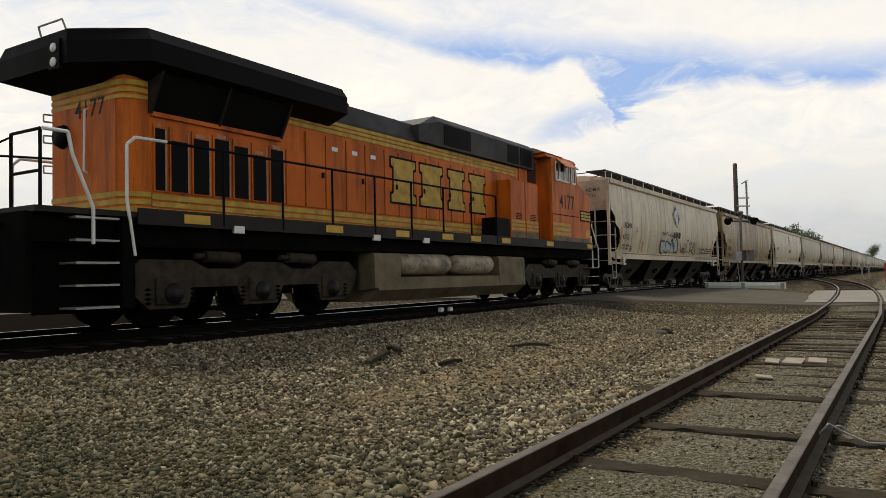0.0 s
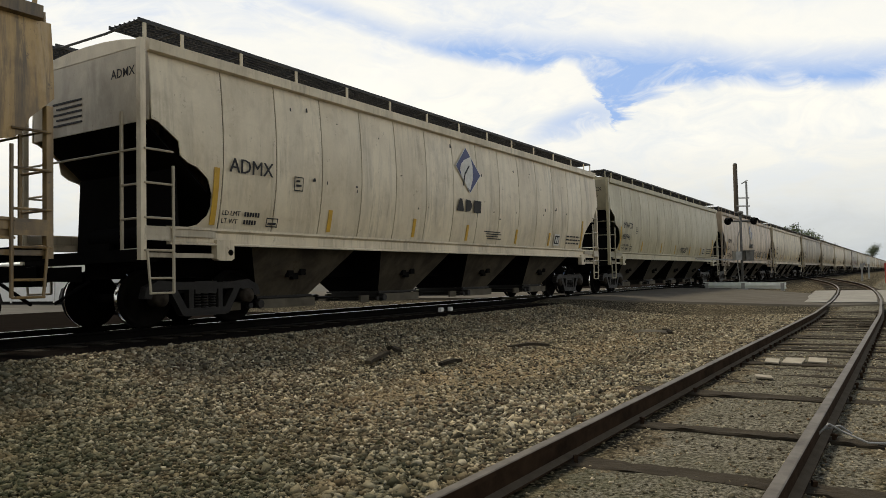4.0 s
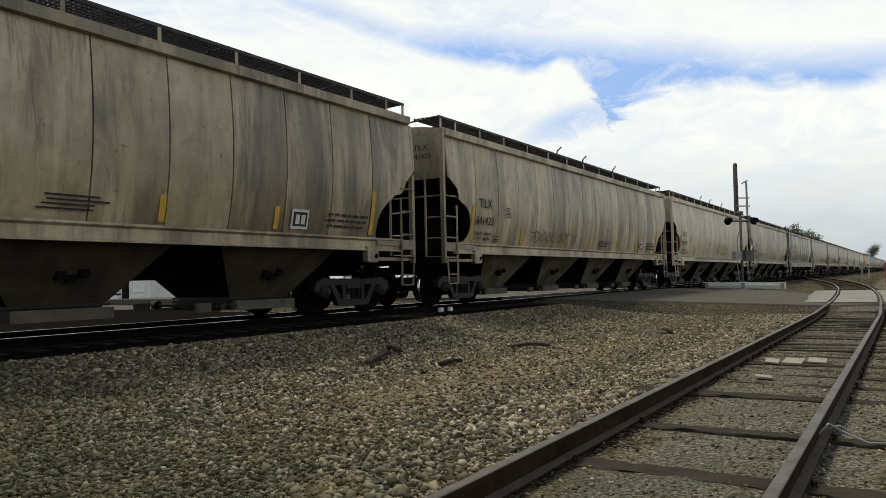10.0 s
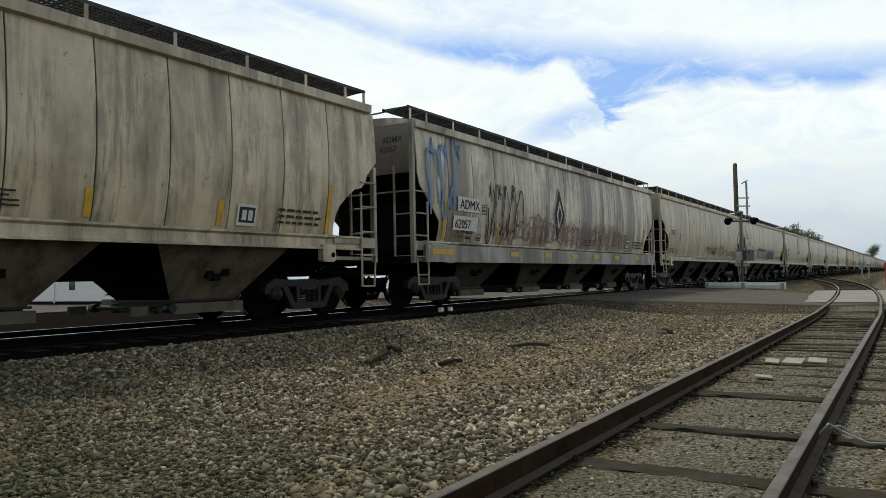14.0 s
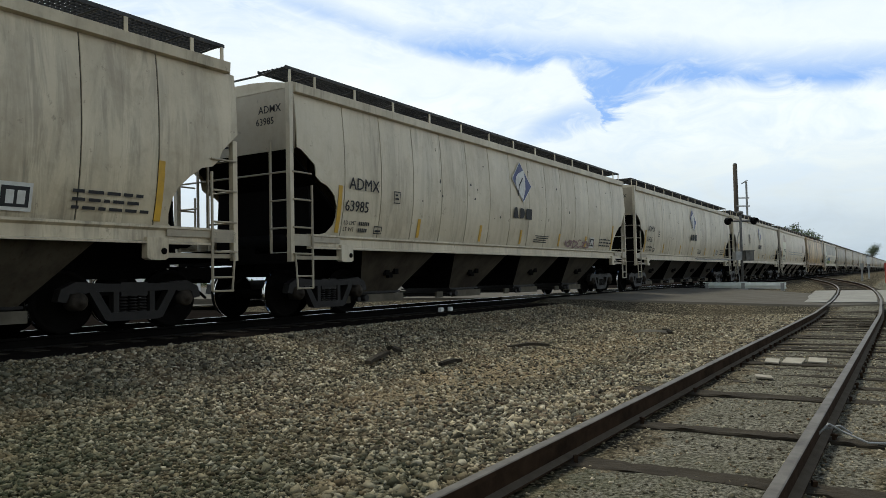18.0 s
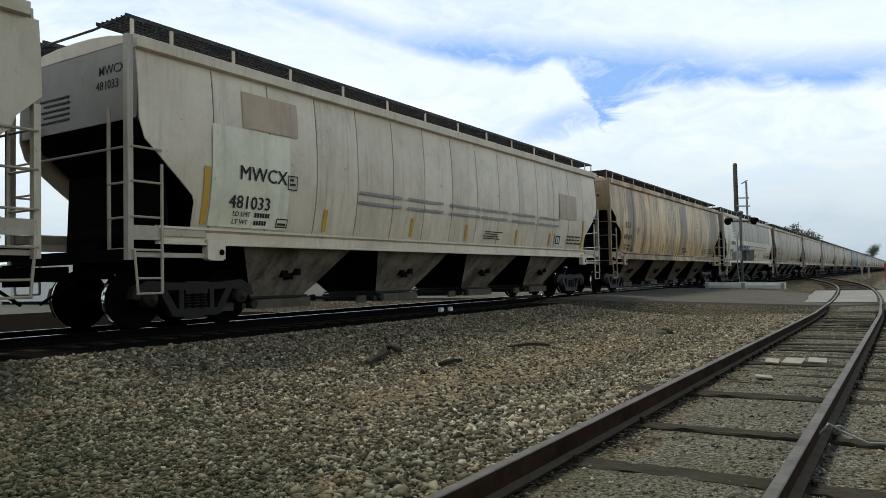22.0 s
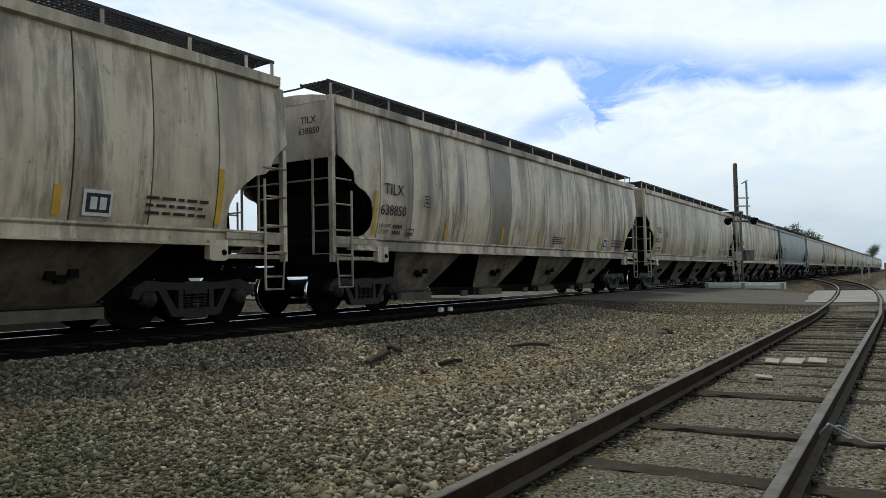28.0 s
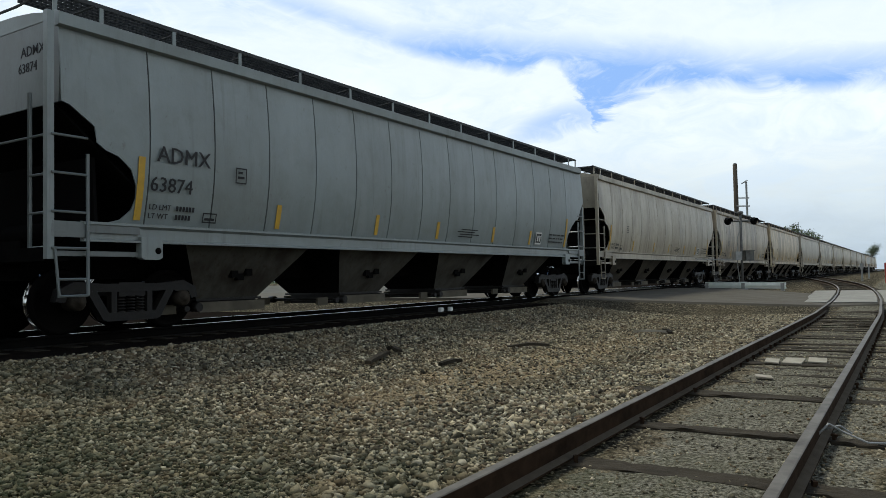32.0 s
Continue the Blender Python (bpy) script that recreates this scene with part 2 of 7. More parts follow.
M_BOARD = worn("bleached_board", (0.36, 0.32, 0.24), (0.17, 0.145, 0.105), 0.9, 0.0, 5.0, 0.5, 0.3, spec=0.1)
M_BEAM = worn("galvanised_beam", (0.80, 0.82, 0.76), (0.55, 0.55, 0.48), 0.55, 0.0, 3.0, 0.5, 0.1)
M_MAST = worn("weathered_mast", (0.15, 0.145, 0.13), (0.05, 0.046, 0.04), 0.6, 0.2, 5.0, 0.8)
M_FOOT = worn("dusty_rail_foot", (0.10, 0.08, 0.055), (0.06, 0.045, 0.03), 0.9, 0.0, 7.0, 0.7, 0.3, spec=0.05)
# near-black: oil stain and the train's shade in one colour
M_DARKBED = worn("shade_dark_ballast", (0.014, 0.011, 0.0085), (0.005, 0.0045, 0.004), 0.95, 0.0, 5.0, 0.6, 0.9, spec=0.0)
M_TIE = timber("weathered_tie", (0.045, 0.035, 0.024), (0.010, 0.008, 0.006))
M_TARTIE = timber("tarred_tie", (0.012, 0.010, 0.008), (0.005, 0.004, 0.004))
M_ASPHALT = worn("old_asphalt", (0.105, 0.090, 0.067), (0.062, 0.053, 0.038), 0.9, 0.0, 1.2, 0.5, 0.5, spec=0.08)
M_CONCRETE = worn("pale_concrete", (0.27, 0.25, 0.205), (0.15, 0.136, 0.11), 0.85, 0.0, 1.6, 0.6, 0.3, spec=0.1)
M_LOT = worn("dusty_lot", (0.10, 0.09, 0.07), (0.05, 0.045, 0.035), 0.9, 0.0, 0.4, 0.6, 0.3, spec=0.1)
M_ORANGE = engine_paint()
M_LOCOBLACK = worn("engine_black", (0.0035, 0.0035, 0.004), (0.008, 0.0075, 0.0065), 0.6, 0.0, 2.0, 0.5, 0.05, spec=0.05)
M_LOCOYELLOW = worn("engine_yellow", (0.60, 0.38, 0.055), (0.14, 0.088, 0.02), 0.5, 0.0, 4.0, 0.7, 0.05, spec=0.2)
M_LOCOGREY = worn("engine_grey", (0.020, 0.018, 0.014), (0.008, 0.007, 0.006), 0.6, 0.0, 2.0, 0.6, 0.1, spec=0.15)
M_LOCOROOF = worn("engine_roof_grey", (0.055, 0.053, 0.052), (0.02, 0.019, 0.018), 0.6, 0.0, 1.5, 0.7, 0.1, spec=0.15)
M_LOCOPALE = worn("pale_engine_orange", (0.42, 0.25, 0.16), (0.22, 0.09, 0.04), 0.6, 0.0, 6.0, 0.7, 0.1)
M_FRAME = worn("dusty_cast_steel", (0.052, 0.041, 0.028), (0.012, 0.010, 0.008), 0.7, 0.0, 4.0, 0.95, 0.3, spec=0.12)
M_GREASE = worn("greasy_casting", (0.013, 0.011, 0.009), (0.008, 0.007, 0.006), 0.5, 0.0, 8.0, 0.8, 0.3, spec=0.2)
M_TANK = worn("tank_dusty_grey", (0.19, 0.155, 0.09), (0.055, 0.044, 0.027), 0.65, 0.0, 2.2, 0.7, 0.1, spec=0.15)
M_RESERVOIR = worn("peeling_reservoir", (0.44, 0.375, 0.25), (0.05, 0.042, 0.03), 0.6, 0.0, 4.5, 0.95, 0.3)
M_WHITE = worn("white_paint", (0.74, 0.73, 0.69), (0.45, 0.43, 0.38), 0.45, 0.0, 3.0, 0.3, 0.05)
M_GLASS = glass_mat()
M_BLUE = worn("emblem_blue", (0.035, 0.05, 0.16), (0.03, 0.035, 0.07), 0.5, 0.0, 6.0, 0.4, 0.02)
M_SPRAYBLUE = worn("spray_blue", (0.13, 0.25, 0.42), (0.10, 0.17, 0.27), 0.6, 0.0, 5.0, 0.5, 0.02)
M_SPRAYLIME = worn("spray_lime", (0.36, 0.46, 0.10), (0.25, 0.32, 0.09), 0.6, 0.0, 5.0, 0.5, 0.02)
M_SPRAYPINK = worn("spray_pink", (0.25, 0.14, 0.15), (0.20, 0.15, 0.13), 0.7, 0.0, 7.0, 0.8, 0.02)
M_SPRAYPALE = worn("spray_pale", (0.40, 0.44, 0.44), (0.28, 0.30, 0.29), 0.6, 0.0, 5.0, 0.5, 0.02)
M_SPRAYDARK = worn("spray_dark_green", (0.02, 0.045, 0.04), (0.015, 0.025, 0.025), 0.6, 0.0, 5.0, 0.5, 0.02)
M_RED = worn("red_paint", (0.42, 0.05, 0.035), (0.2, 0.03, 0.025), 0.5, 0.0, 5.0, 0.4)
M_LEAF = leaf_mat()
M_BARK = timber("bark", (0.10, 0.085, 0.065), (0.045, 0.036, 0.028))
M_POLE = timber("pole_wood", (0.10, 0.08, 0.06), (0.04, 0.032, 0.025))


# ---- mesh helpers ----
def part(name, bm, material, parent=None, label=""):
    me = bpy.data.meshes.new(name)
    bm.to_mesh(me)
    bm.free()
    for m in (material if isinstance(material, (list, tuple)) else [material]):
        me.materials.append(m)
    ob = new(name, me)
    if parent is not None:
        ob.parent = parent
    if label:
        ob["label"] = label
    return ob


def again(ob, m, parent=None):
    """One more part on the same mesh."""
    o = ob.copy()
    scene.collection.objects.link(o)
    o.matrix_basis = m
    o.parent = parent if parent is not None else ob.parent
    return o


def thing(name, m, label, category, group="", kind=""):
    ob = new(name)
    ob.empty_display_size = 0.2
    ob.matrix_basis = m
    return tagged(ob, label, category, group, kind)


def box(bm, x0, x1, y0, y1, z0, z1, mat=0):
    v = [bm.verts.new((x, y, z)) for x in (x0, x1) for y in (y0, y1) for z in (z0, z1)]
    for f in ((0, 1, 3, 2), (4, 6, 7, 5), (0, 4, 5, 1), (2, 3, 7, 6), (0, 2, 6, 4), (1, 5, 7, 3)):
        bm.faces.new([v[i] for i in f]).material_index = mat
    return v


def prism(bm, outline, a, b, axis="y", mat=0):
    """Extrude an outline between a and b. Outline points are (x, z) for axis y, (y, z) for axis x, (x, y) for z."""
    def place(p, d):
        return {"y": (p[0], d, p[1]), "x": (d, p[0], p[1]), "z": (p[0], p[1], d)}[axis]
    lo = [bm.verts.new(place(p, a)) for p in outline]
    hi = [bm.verts.new(place(p, b)) for p in outline]
    n = len(outline)
    faces = [bm.faces.new(lo), bm.faces.new(hi[::-1])]
    faces += [bm.faces.new((lo[i], hi[i], hi[(i + 1) % n], lo[(i + 1) % n])) for i in range(n)]
    for f in faces:
        f.material_index = mat
    bmesh.ops.recalc_face_normals(bm, faces=faces)


def rod(bm, p, q, r, n=6, mat=0, r2=None):
    p, q = Vector(p), Vector(q)
    d = (q - p).normalized()
    a = d.orthogonal().normalized()
    b = d.cross(a)
    rings = []
    for c, rad in ((p, r), (q, r if r2 is None else r2)):
        rings.append([bm.verts.new(c + (a * math.cos(2 * math.pi * i / n) + b * math.sin(2 * math.pi * i / n)) * rad)
                      for i in range(n)])
    fs = [bm.faces.new(rings[0][::-1]), bm.faces.new(rings[1])]
    for i in range(n):
        f = bm.faces.new((rings[0][i], rings[0][(i + 1) % n], rings[1][(i + 1) % n], rings[1][i]))
        f.smooth = n > 6
        fs.append(f)
    for f in fs:
        f.material_index = mat


def path_rod(bm, pts, r, n=6, mat=0):
    for a, b in zip(pts, pts[1:]):
        rod(bm, a, b, r, n, mat)


def lathe(bm, prof, n=24, axis="y", mat=0):
    """Turn a profile of (distance along the axis, radius) round the axis."""
    rings = []
    for d, r in prof:
        ring = []
        for i in range(n):
            a = 2 * math.pi * i / n
            c, s = r * math.cos(a), r * math.sin(a)
            ring.append(bm.verts.new({"y": (c, d, s), "x": (d, c, s), "z": (c, s, d)}[axis]))
        rings.append(ring)
    fs = []
    for p, q in zip(rings, rings[1:]):
        for i in range(n):
            fs.append(bm.faces.new((p[i], p[(i + 1) % n], q[(i + 1) % n], q[i])))
    fs.append(bm.faces.new(rings[0][::-1]))
    fs.append(bm.faces.new(rings[-1]))
    for f in fs:
        f.smooth, f.material_index = True, mat
    bmesh.ops.recalc_face_normals(bm, faces=fs)


def B():
    return bmesh.new()


def text_part(name, body, size, m, material, parent, label="", squeeze=1.0):
    cu = bpy.data.curves.new(name, "FONT")
    cu.body, cu.size, cu.extrude, cu.resolution_u = body, size, 0.002, 2
    cu.offset = size * 0.004
    tmp = bpy.data.objects.new(name, cu)
    scene.collection.objects.link(tmp)
    me = bpy.data.meshes.new_from_object(tmp)
    bpy.data.objects.remove(tmp)
    me.transform(Matrix.Diagonal((squeeze, 1, 1, 1)))
    me.materials.append(material)
    ob = new(name, me)
    ob.parent, ob.matrix_basis = parent, m
    if label:
        ob["label"] = label
    return ob


# ---- sky, ground and tracks ----
def cloud_backdrop():
    k = Nodes("cloudy_sky")
    nrm = k.n.new("ShaderNodeVectorMath")
    nrm.operation = "NORMALIZE"
    k.l.new(k.tc.outputs["Object"], nrm.inputs[0])
    sep = k.n.new("ShaderNodeSeparateXYZ")
    k.l.new(nrm.outputs[0], sep.inputs[0])
    az = k.math("MULTIPLY", k.math("ARCTAN2", sep.outputs[1], sep.outputs[0]), 57.2958)
    el = k.math("MULTIPLY", k.math("ARCSINE", sep.outputs[2]), 57.2958)
    comb = k.n.new("ShaderNodeCombineXYZ")
    k.l.new(az, comb.inputs[0])
    k.l.new(k.math("MULTIPLY", el, 2.1), comb.inputs[1])
    flow = k.noise(comb.outputs[0], 0.055, 7, 0.6, 0.9)
    wisp = k.noise(comb.outputs[0], 0.22, 6, 0.62, 1.2)
    warp = k.math("MULTIPLY", k.math("SUBTRACT", wisp, 0.5), 9.0)
    
    def level(stops):
        """A height in degrees that changes with the bearing."""
        fac = k.math("MULTIPLY_ADD", k.math("ADD", az, k.math("MULTIPLY", warp, 0.42)), 1 / 70, 4 / 70)
        return k.math("MULTIPLY", k.ramp(fac, [((a + 4) / 70, e / 30) for a, e in stops]), 30.0)

    def step(v, a, b):
        return k.ramp(k.math("MULTIPLY_ADD", v, 0.05, 0.5), [(0.5 + a * 0.05, 0.0), (0.5 + b * 0.05, 1.0)])
    under = level([(-4, 11.2), (0.8, 11.8), (4.7, 12.5), (6.5, 12.3), (10.1, 13.3), (14.0, 13.4), (16.9, 12.5), (17.9, 11.6), (18.7, 10.8), (20.0, 14.2),
                   (20.8, 15.5), (22.2, 15.9), (24.0, 15.2), (28.8, 16.0), (34.0, 17.2), (37.5, 18.4), (45.0, 20.5), (66.0, 21.0)])
    over = level([(-4, 14.0), (0.7, 14.5), (8.9, 15.4), (12.0, 16.4), (18.4, 17.4), (22.2, 17.9), (28.7, 18.9), (34.0, 18.6), (40.0, 20.5), (50.0, 22.5), (66.0, 22.0)])
    curl = k.math("MULTIPLY", warp, 0.16)
    e_low, e_high = k.math("ADD", el, curl), k.math("ADD", el, k.math("MULTIPLY", warp, 0.34))
    blue = k.math("MULTIPLY", step(k.math("SUBTRACT", e_low, under), -0.2, 0.75), step(k.math("SUBTRACT", over, e_high), -0.9, 1.6))
    # the pocket of blue under the bright cloud's tongue
    px, py = k.math("MULTIPLY", k.math("SUBTRACT", az, 21.3), 1 / 3.4), k.math("SUBTRACT", e_low, k.math("MULTIPLY_ADD", k.math("SUBTRACT", az, 21.3), -0.22, 11.6))
    pocket = k.math("SUBTRACT", 1.0, k.math("ADD", k.math("MULTIPLY", px, px), k.math("MULTIPLY", k.math("MULTIPLY", py, py), 0.8)))
    blue = k.math("MAXIMUM", blue, k.math("MULTIPLY", step(pocket, -0.5, 1.2), 0.75))
    # thin blue breaks elsewhere
    thin = k.math("MULTIPLY", k.ramp(flow, [(0.46, 0.0), (0.66, 0.55)]), k.ramp(k.math("MULTIPLY", el, 1 / 40), [(0.36, 0.0), (0.47, 1.0)]))
    blue = k.math("MAXIMUM", blue, thin)
    blue = k.math("MULTIPLY", blue, k.ramp(wisp, [(0.30, 0.45), (0.52, 1.0)]))
    white = k.mix(k.ramp(flow, [(0.3, 0.0), (0.7, 1.0)]), (0.80, 0.83, 0.90), (1.0, 0.99, 0.97))
    low = k.mix(k.ramp(k.math("DIVIDE", el, 12.0), [(0.05, 0.0), (0.80, 1.0)]), (0.52, 0.56, 0.60), (0.96, 0.95, 0.92))
    col = k.mix(1.0, white, low, "MULTIPLY")
    veil = k.math("MULTIPLY", k.ramp(wisp, [(0.40, 0.0), (0.66, 1.0)]), k.ramp(k.math("DIVIDE", el, 20.0), [(0.15, 0.25), (0.35, 0.6), (0.62, 0.6), (0.75, 0.15)]))
    col = k.mix(veil, col, (0.66, 0.72, 0.82))
    col = k.mix(blue, col, (0.30, 0.455, 0.81))
    em = k.n.new("ShaderNodeEmission")
    k.l.new(col, em.inputs[0])
    em.inputs[1].default_value = 1.05
    k.l.new(em.outputs[0], k.n["Material Output"].inputs[0])
    bm = B()
    n, R = 96, 2600.0
    rings = []
    for e in (-3, 0, 4, 8, 12, 16, 20, 25, 30, 36):
        rings.append([bm.verts.new((R * math.cos(radians(e)) * math.cos(2 * math.pi * i / n),
                                    R * math.cos(radians(e)) * math.sin(2 * math.pi * i / n), R * math.sin(radians(e))))
                      for i in range(n)])
    for p, q in zip(rings, rings[1:]):
        for i in range(n):
            bm.faces.new((p[i], q[i], q[(i + 1) % n], p[(i + 1) % n])).smooth = True
    return tagged(part("cloud_backdrop", bm, k.m), "bright broken cloud with blue gaps drifting slowly", "sky", kind="structure")


SIDE_LINE = ((-100, SIDE_Y), (22, SIDE_Y), (30, 1.58), (36, 1.85), (43, 2.28), (48, 2.72), (53, 3.27), (58, 4.0), (64, 5.0), (70, 6.02), (78, 7.32),
             (89, 8.9), (98, 9.95), (108, 10.7), (116, 10.97), (400, 10.97))


def side_y(x):
    """Centre line of the siding: straight, then a curve over to the main track."""
    return float(np.interp(x, [p[0] for p in SIDE_LINE], [p[1] for p in SIDE_LINE]))


def side_z(x):
    t = min(1.0, max(0.0, (x - 16) / 70.0))
    return SIDE_Z * (1 - t * t * (3 - 2 * t))


def road_at(x, y):
    """How far a point lies inside the road strip, 0 outside to 1."""
    near = 22.3 + (8.6 - y) * 0.74 if y < 8.6 else 22.3
    far = near + 15
    return max(0.0, min(1.0, (x - near + 1.5) / 1.5)) * max(0.0, min(1.0, (far - x + 1.5) / 1.5))


def ground_z(x, y):
    side = side_z(x) - 0.205
    crest = -0.19
    dy = abs(y - D)
    if dy < 2.35:
        z = crest
    elif y < D:
        t = min(1.0, (dy - 2.35) / 4.2)
        z = crest + (side - crest) * (t * (2 - t))
    else:
        t = min(1.0, (dy - 2.35) / 4.0)
        z = crest + (-0.62 - crest) * (t * (2 - t))
    if dy > 2.35:
        z += 0.03 * noise.noise((x * 0.45, y * 0.45, 3)) + 0.015 * noise.noise((x * 1.7, y * 1.7, 8))
    r = road_at(x, y)
    if r > 0 and y < D + 14:
        t = min(1.0, max(0.0, (y - SIDE_Y - 0.9) / (D - 2.2 - SIDE_Y - 0.9)))
        z += (side_z(x) - 0.04 + (0.0 - side_z(x)) * t - 0.05 - z) * r
    return z


def ground_sheet():
    xs = [-2600, -900, -300, -100, -50, -25] + [-14 + 0.5 * i for i in range(0, 28)] + [0.25 * i for i in range(0, 130)]
    xs += [33 + i for i in range(0, 30)] + [65 + 4 * i for i in range(0, 30)] + [200, 300, 500, 900, 1600, 2600]
    ys = [-2600, -900, -300, -100, -40, -20, -12, -8, -6, -5] + [-4 + 0.25 * i for i in range(0, 75)]
    ys += [15 + i for i in range(0, 12)] + [30, 36, 45, 60, 90, 150, 300, 700, 1500, 2600]
    verts = [(x, y, ground_z(x, y)) for x in xs for y in ys]
    n = len(ys)
    faces = [(i * n + j, (i + 1) * n + j, (i + 1) * n + j + 1, i * n + j + 1)
             for i in range(len(xs) - 1) for j in range(n - 1)]
    me = bpy.data.meshes.new("ground")
    me.from_pydata(verts, [], faces)
    me.polygons.foreach_set("use_smooth", [True] * len(faces))
    me.materials.append(M_GROUND)
    return tagged(new("ground", me), "brown dirt and crushed stone beside the tracks", "ground", kind="structure")


RAIL_PROFILE = [(-0.07, -0.172), (0.07, -0.172), (0.07, -0.158), (0.012, -0.14), (0.012, -0.045), (0.036, -0.036),
                (0.036, -0.006), (0.030, 0.0), (-0.030, 0.0), (-0.036, -0.006), (-0.036, -0.036), (-0.012, -0.045),
                (-0.012, -0.14), (-0.07, -0.158)]


def rail_along(name, pts, parent, head, label, foot=None, web=None):
    """A rail swept along points; the head has its own, brighter material."""
    bm = B()
    rings = []
    for i, p in enumerate(pts):
        a, b = Vector(pts[max(0, i - 1)]), Vector(pts[min(len(pts) - 1, i + 1)])
        d = (b - a).normalized()
        s = Vector((d.y, -d.x, 0)).normalized()
        rings.append([bm.verts.new(Vector(p) + s * u + Vector((0, 0, w))) for u, w in RAIL_PROFILE])
    n = len(RAIL_PROFILE)
    for p, q in zip(rings, rings[1:]):
        for i in range(n):
            f = bm.faces.new((p[i], q[i], q[(i + 1) % n], p[(i + 1) % n]))
            f.material_index = 1 if i in (6, 7, 8) else (2 if i in (2, 12) else 0)
    bmesh.ops.recalc_face_normals(bm, faces=bm.faces[:])
    return part(name, bm, [web or M_RAIL, head, foot or M_RAIL], parent, label)


def main_track():
    t = thing("main_track", pose(0, D, 0), "railway track with polished rail heads on dark ballast", "track", kind="structure")
    for s in (-0.753, 0.753):
        # web near-black with shade, foot a touch lighter as a painted highlight
        rail_along("rail", [(x, s, 0) for x in (-80, 0, 60, 200, 1200)], t, M_TREAD, "rail with polished bright head", M_GREASE, M_UNDER)
    bm = B()
    prism(bm, [(-2.3, -0.25), (-1.9, -0.165), (1.9, -0.165), (2.3, -0.25)], -80, 1200, "x")
    part("ballast_bed", bm, M_DARKBED, t, "ballast bed blackened by oil and painted shade")
    bm = B()
    box(bm, -0.115, 0.115, -1.3, 1.3, -0.3, -0.155)
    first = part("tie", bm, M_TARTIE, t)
    first.matrix_basis = pose(-6, 0, 0)
    for i in range(1, 90):
        again(first, pose(-6 + 0.5 * i + random.uniform(-.03, .03), 0, random.uniform(-0.004, 0.004), 0, 0, random.uniform(-1, 1)))
    return t


def siding_track():
    t = thing("siding_track", pose(0, 0, 0), "worn siding track half buried in dirt, curving over to the main line", "track", kind="structure")
    xs = [-30 + 2 * i for i in range(0, 74)]
    for s in (-0.753, 0.753):
        rail_along("rail", [(x, side_y(x) + s, side_z(x)) for x in xs if x < 112], t, M_RAILTOP, "rusty rail with dull worn head", M_FOOT)
    bm = B()
    rng, rings = random.Random(4), []
    for i in range(27):
        y = -1.3 + 0.1 * i
        a, b, c = rng.uniform(-0.022, 0.012), rng.uniform(-0.022, 0.012), rng.uniform(-0.012, 0.004)
        rings.append([bm.verts.new((x, y + rng.uniform(-.02, .02), z)) for x, z in ((-0.115 - a, -0.18), (-0.115 - a, -0.012 + c), (-0.09 + b, c), (0.02, rng.uniform(-0.014, 0.003)),
                                                                                    (0.09 + b, -c * 0.4 - 0.004), (0.115 + b, -0.014), (0.115 + b, -0.18))])
    for p, q in zip(rings, rings[1:]):
        for i in range(7):
            bm.faces.new((p[i], p[(i + 1) % 7], q[(i + 1) % 7], q[i]))
    bm.faces.new(rings[0][::-1])
    bm.faces.new(rings[-1])
    bmesh.ops.recalc_face_normals(bm, faces=bm.faces[:])
    first = part("tie", bm, M_TIE, t)
    # near the camera the ties are all but buried: one worn edge shows
    rows = [(x, deep, ry) for x, deep, ry in ((-3.0, -0.018, 5), (-1.2, -0.018, -5), (0.6, -0.018, 5), (2.1, -0.01, -4), (3.5, -0.002, 2), (5.02, 0.008, -3), (6.54, 0.006, 2.5), (8.5, 0.008, -2.5), (9.6, -0.008, 2))]
    x = 10.5
    while x < 100:
        if not 27 < x < 44:
            rows.append((x, random.choice((0.014, 0.006, 0.0, -0.01, -0.014)), random.uniform(-2.5, 1.0)))
        x += random.uniform(0.52, 0.62)
    spike = None
    for i, (x, deep, ry) in enumerate(rows):
        turn = math.degrees(math.atan(side_y(x + 1) - side_y(x)))
        m = pose(x, side_y(x) + random.uniform(-.06, .06), side_z(x) - 0.185 + deep, random.uniform(-.4, .4), ry, random.uniform(-1.5, 1.5) + turn + (180 if i % 2 and x > 10.2 else 0))
        if i == 0:
            first.matrix_basis = m
        else:
            again(first, m)
        if x < 24:
            for s in (-0.753, 0.753):
                for d in (-0.10, 0.10):
                    w = pose(x + random.uniform(-.05, .05), side_y(x) + s + d, side_z(x) - 0.185 + random.uniform(0, 0.015), random.uniform(-8, 8), random.uniform(-8, 8), random.uniform(0, 90))
                    if spike is None:
                        bm = B()
                        prism(bm, [(-0.012, -0.05), (0.012, -0.05), (0.012, 0.02), (0.028, 0.026), (0.02, 0.04), (-0.02, 0.04), (-0.022, 0.02), (-0.012, 0.015)], -0.013, 0.013)
                        spike = part("spike", bm, M_RAIL, t)
                        spike.matrix_basis = w
                    else:
                        again(spike, w)
    return t


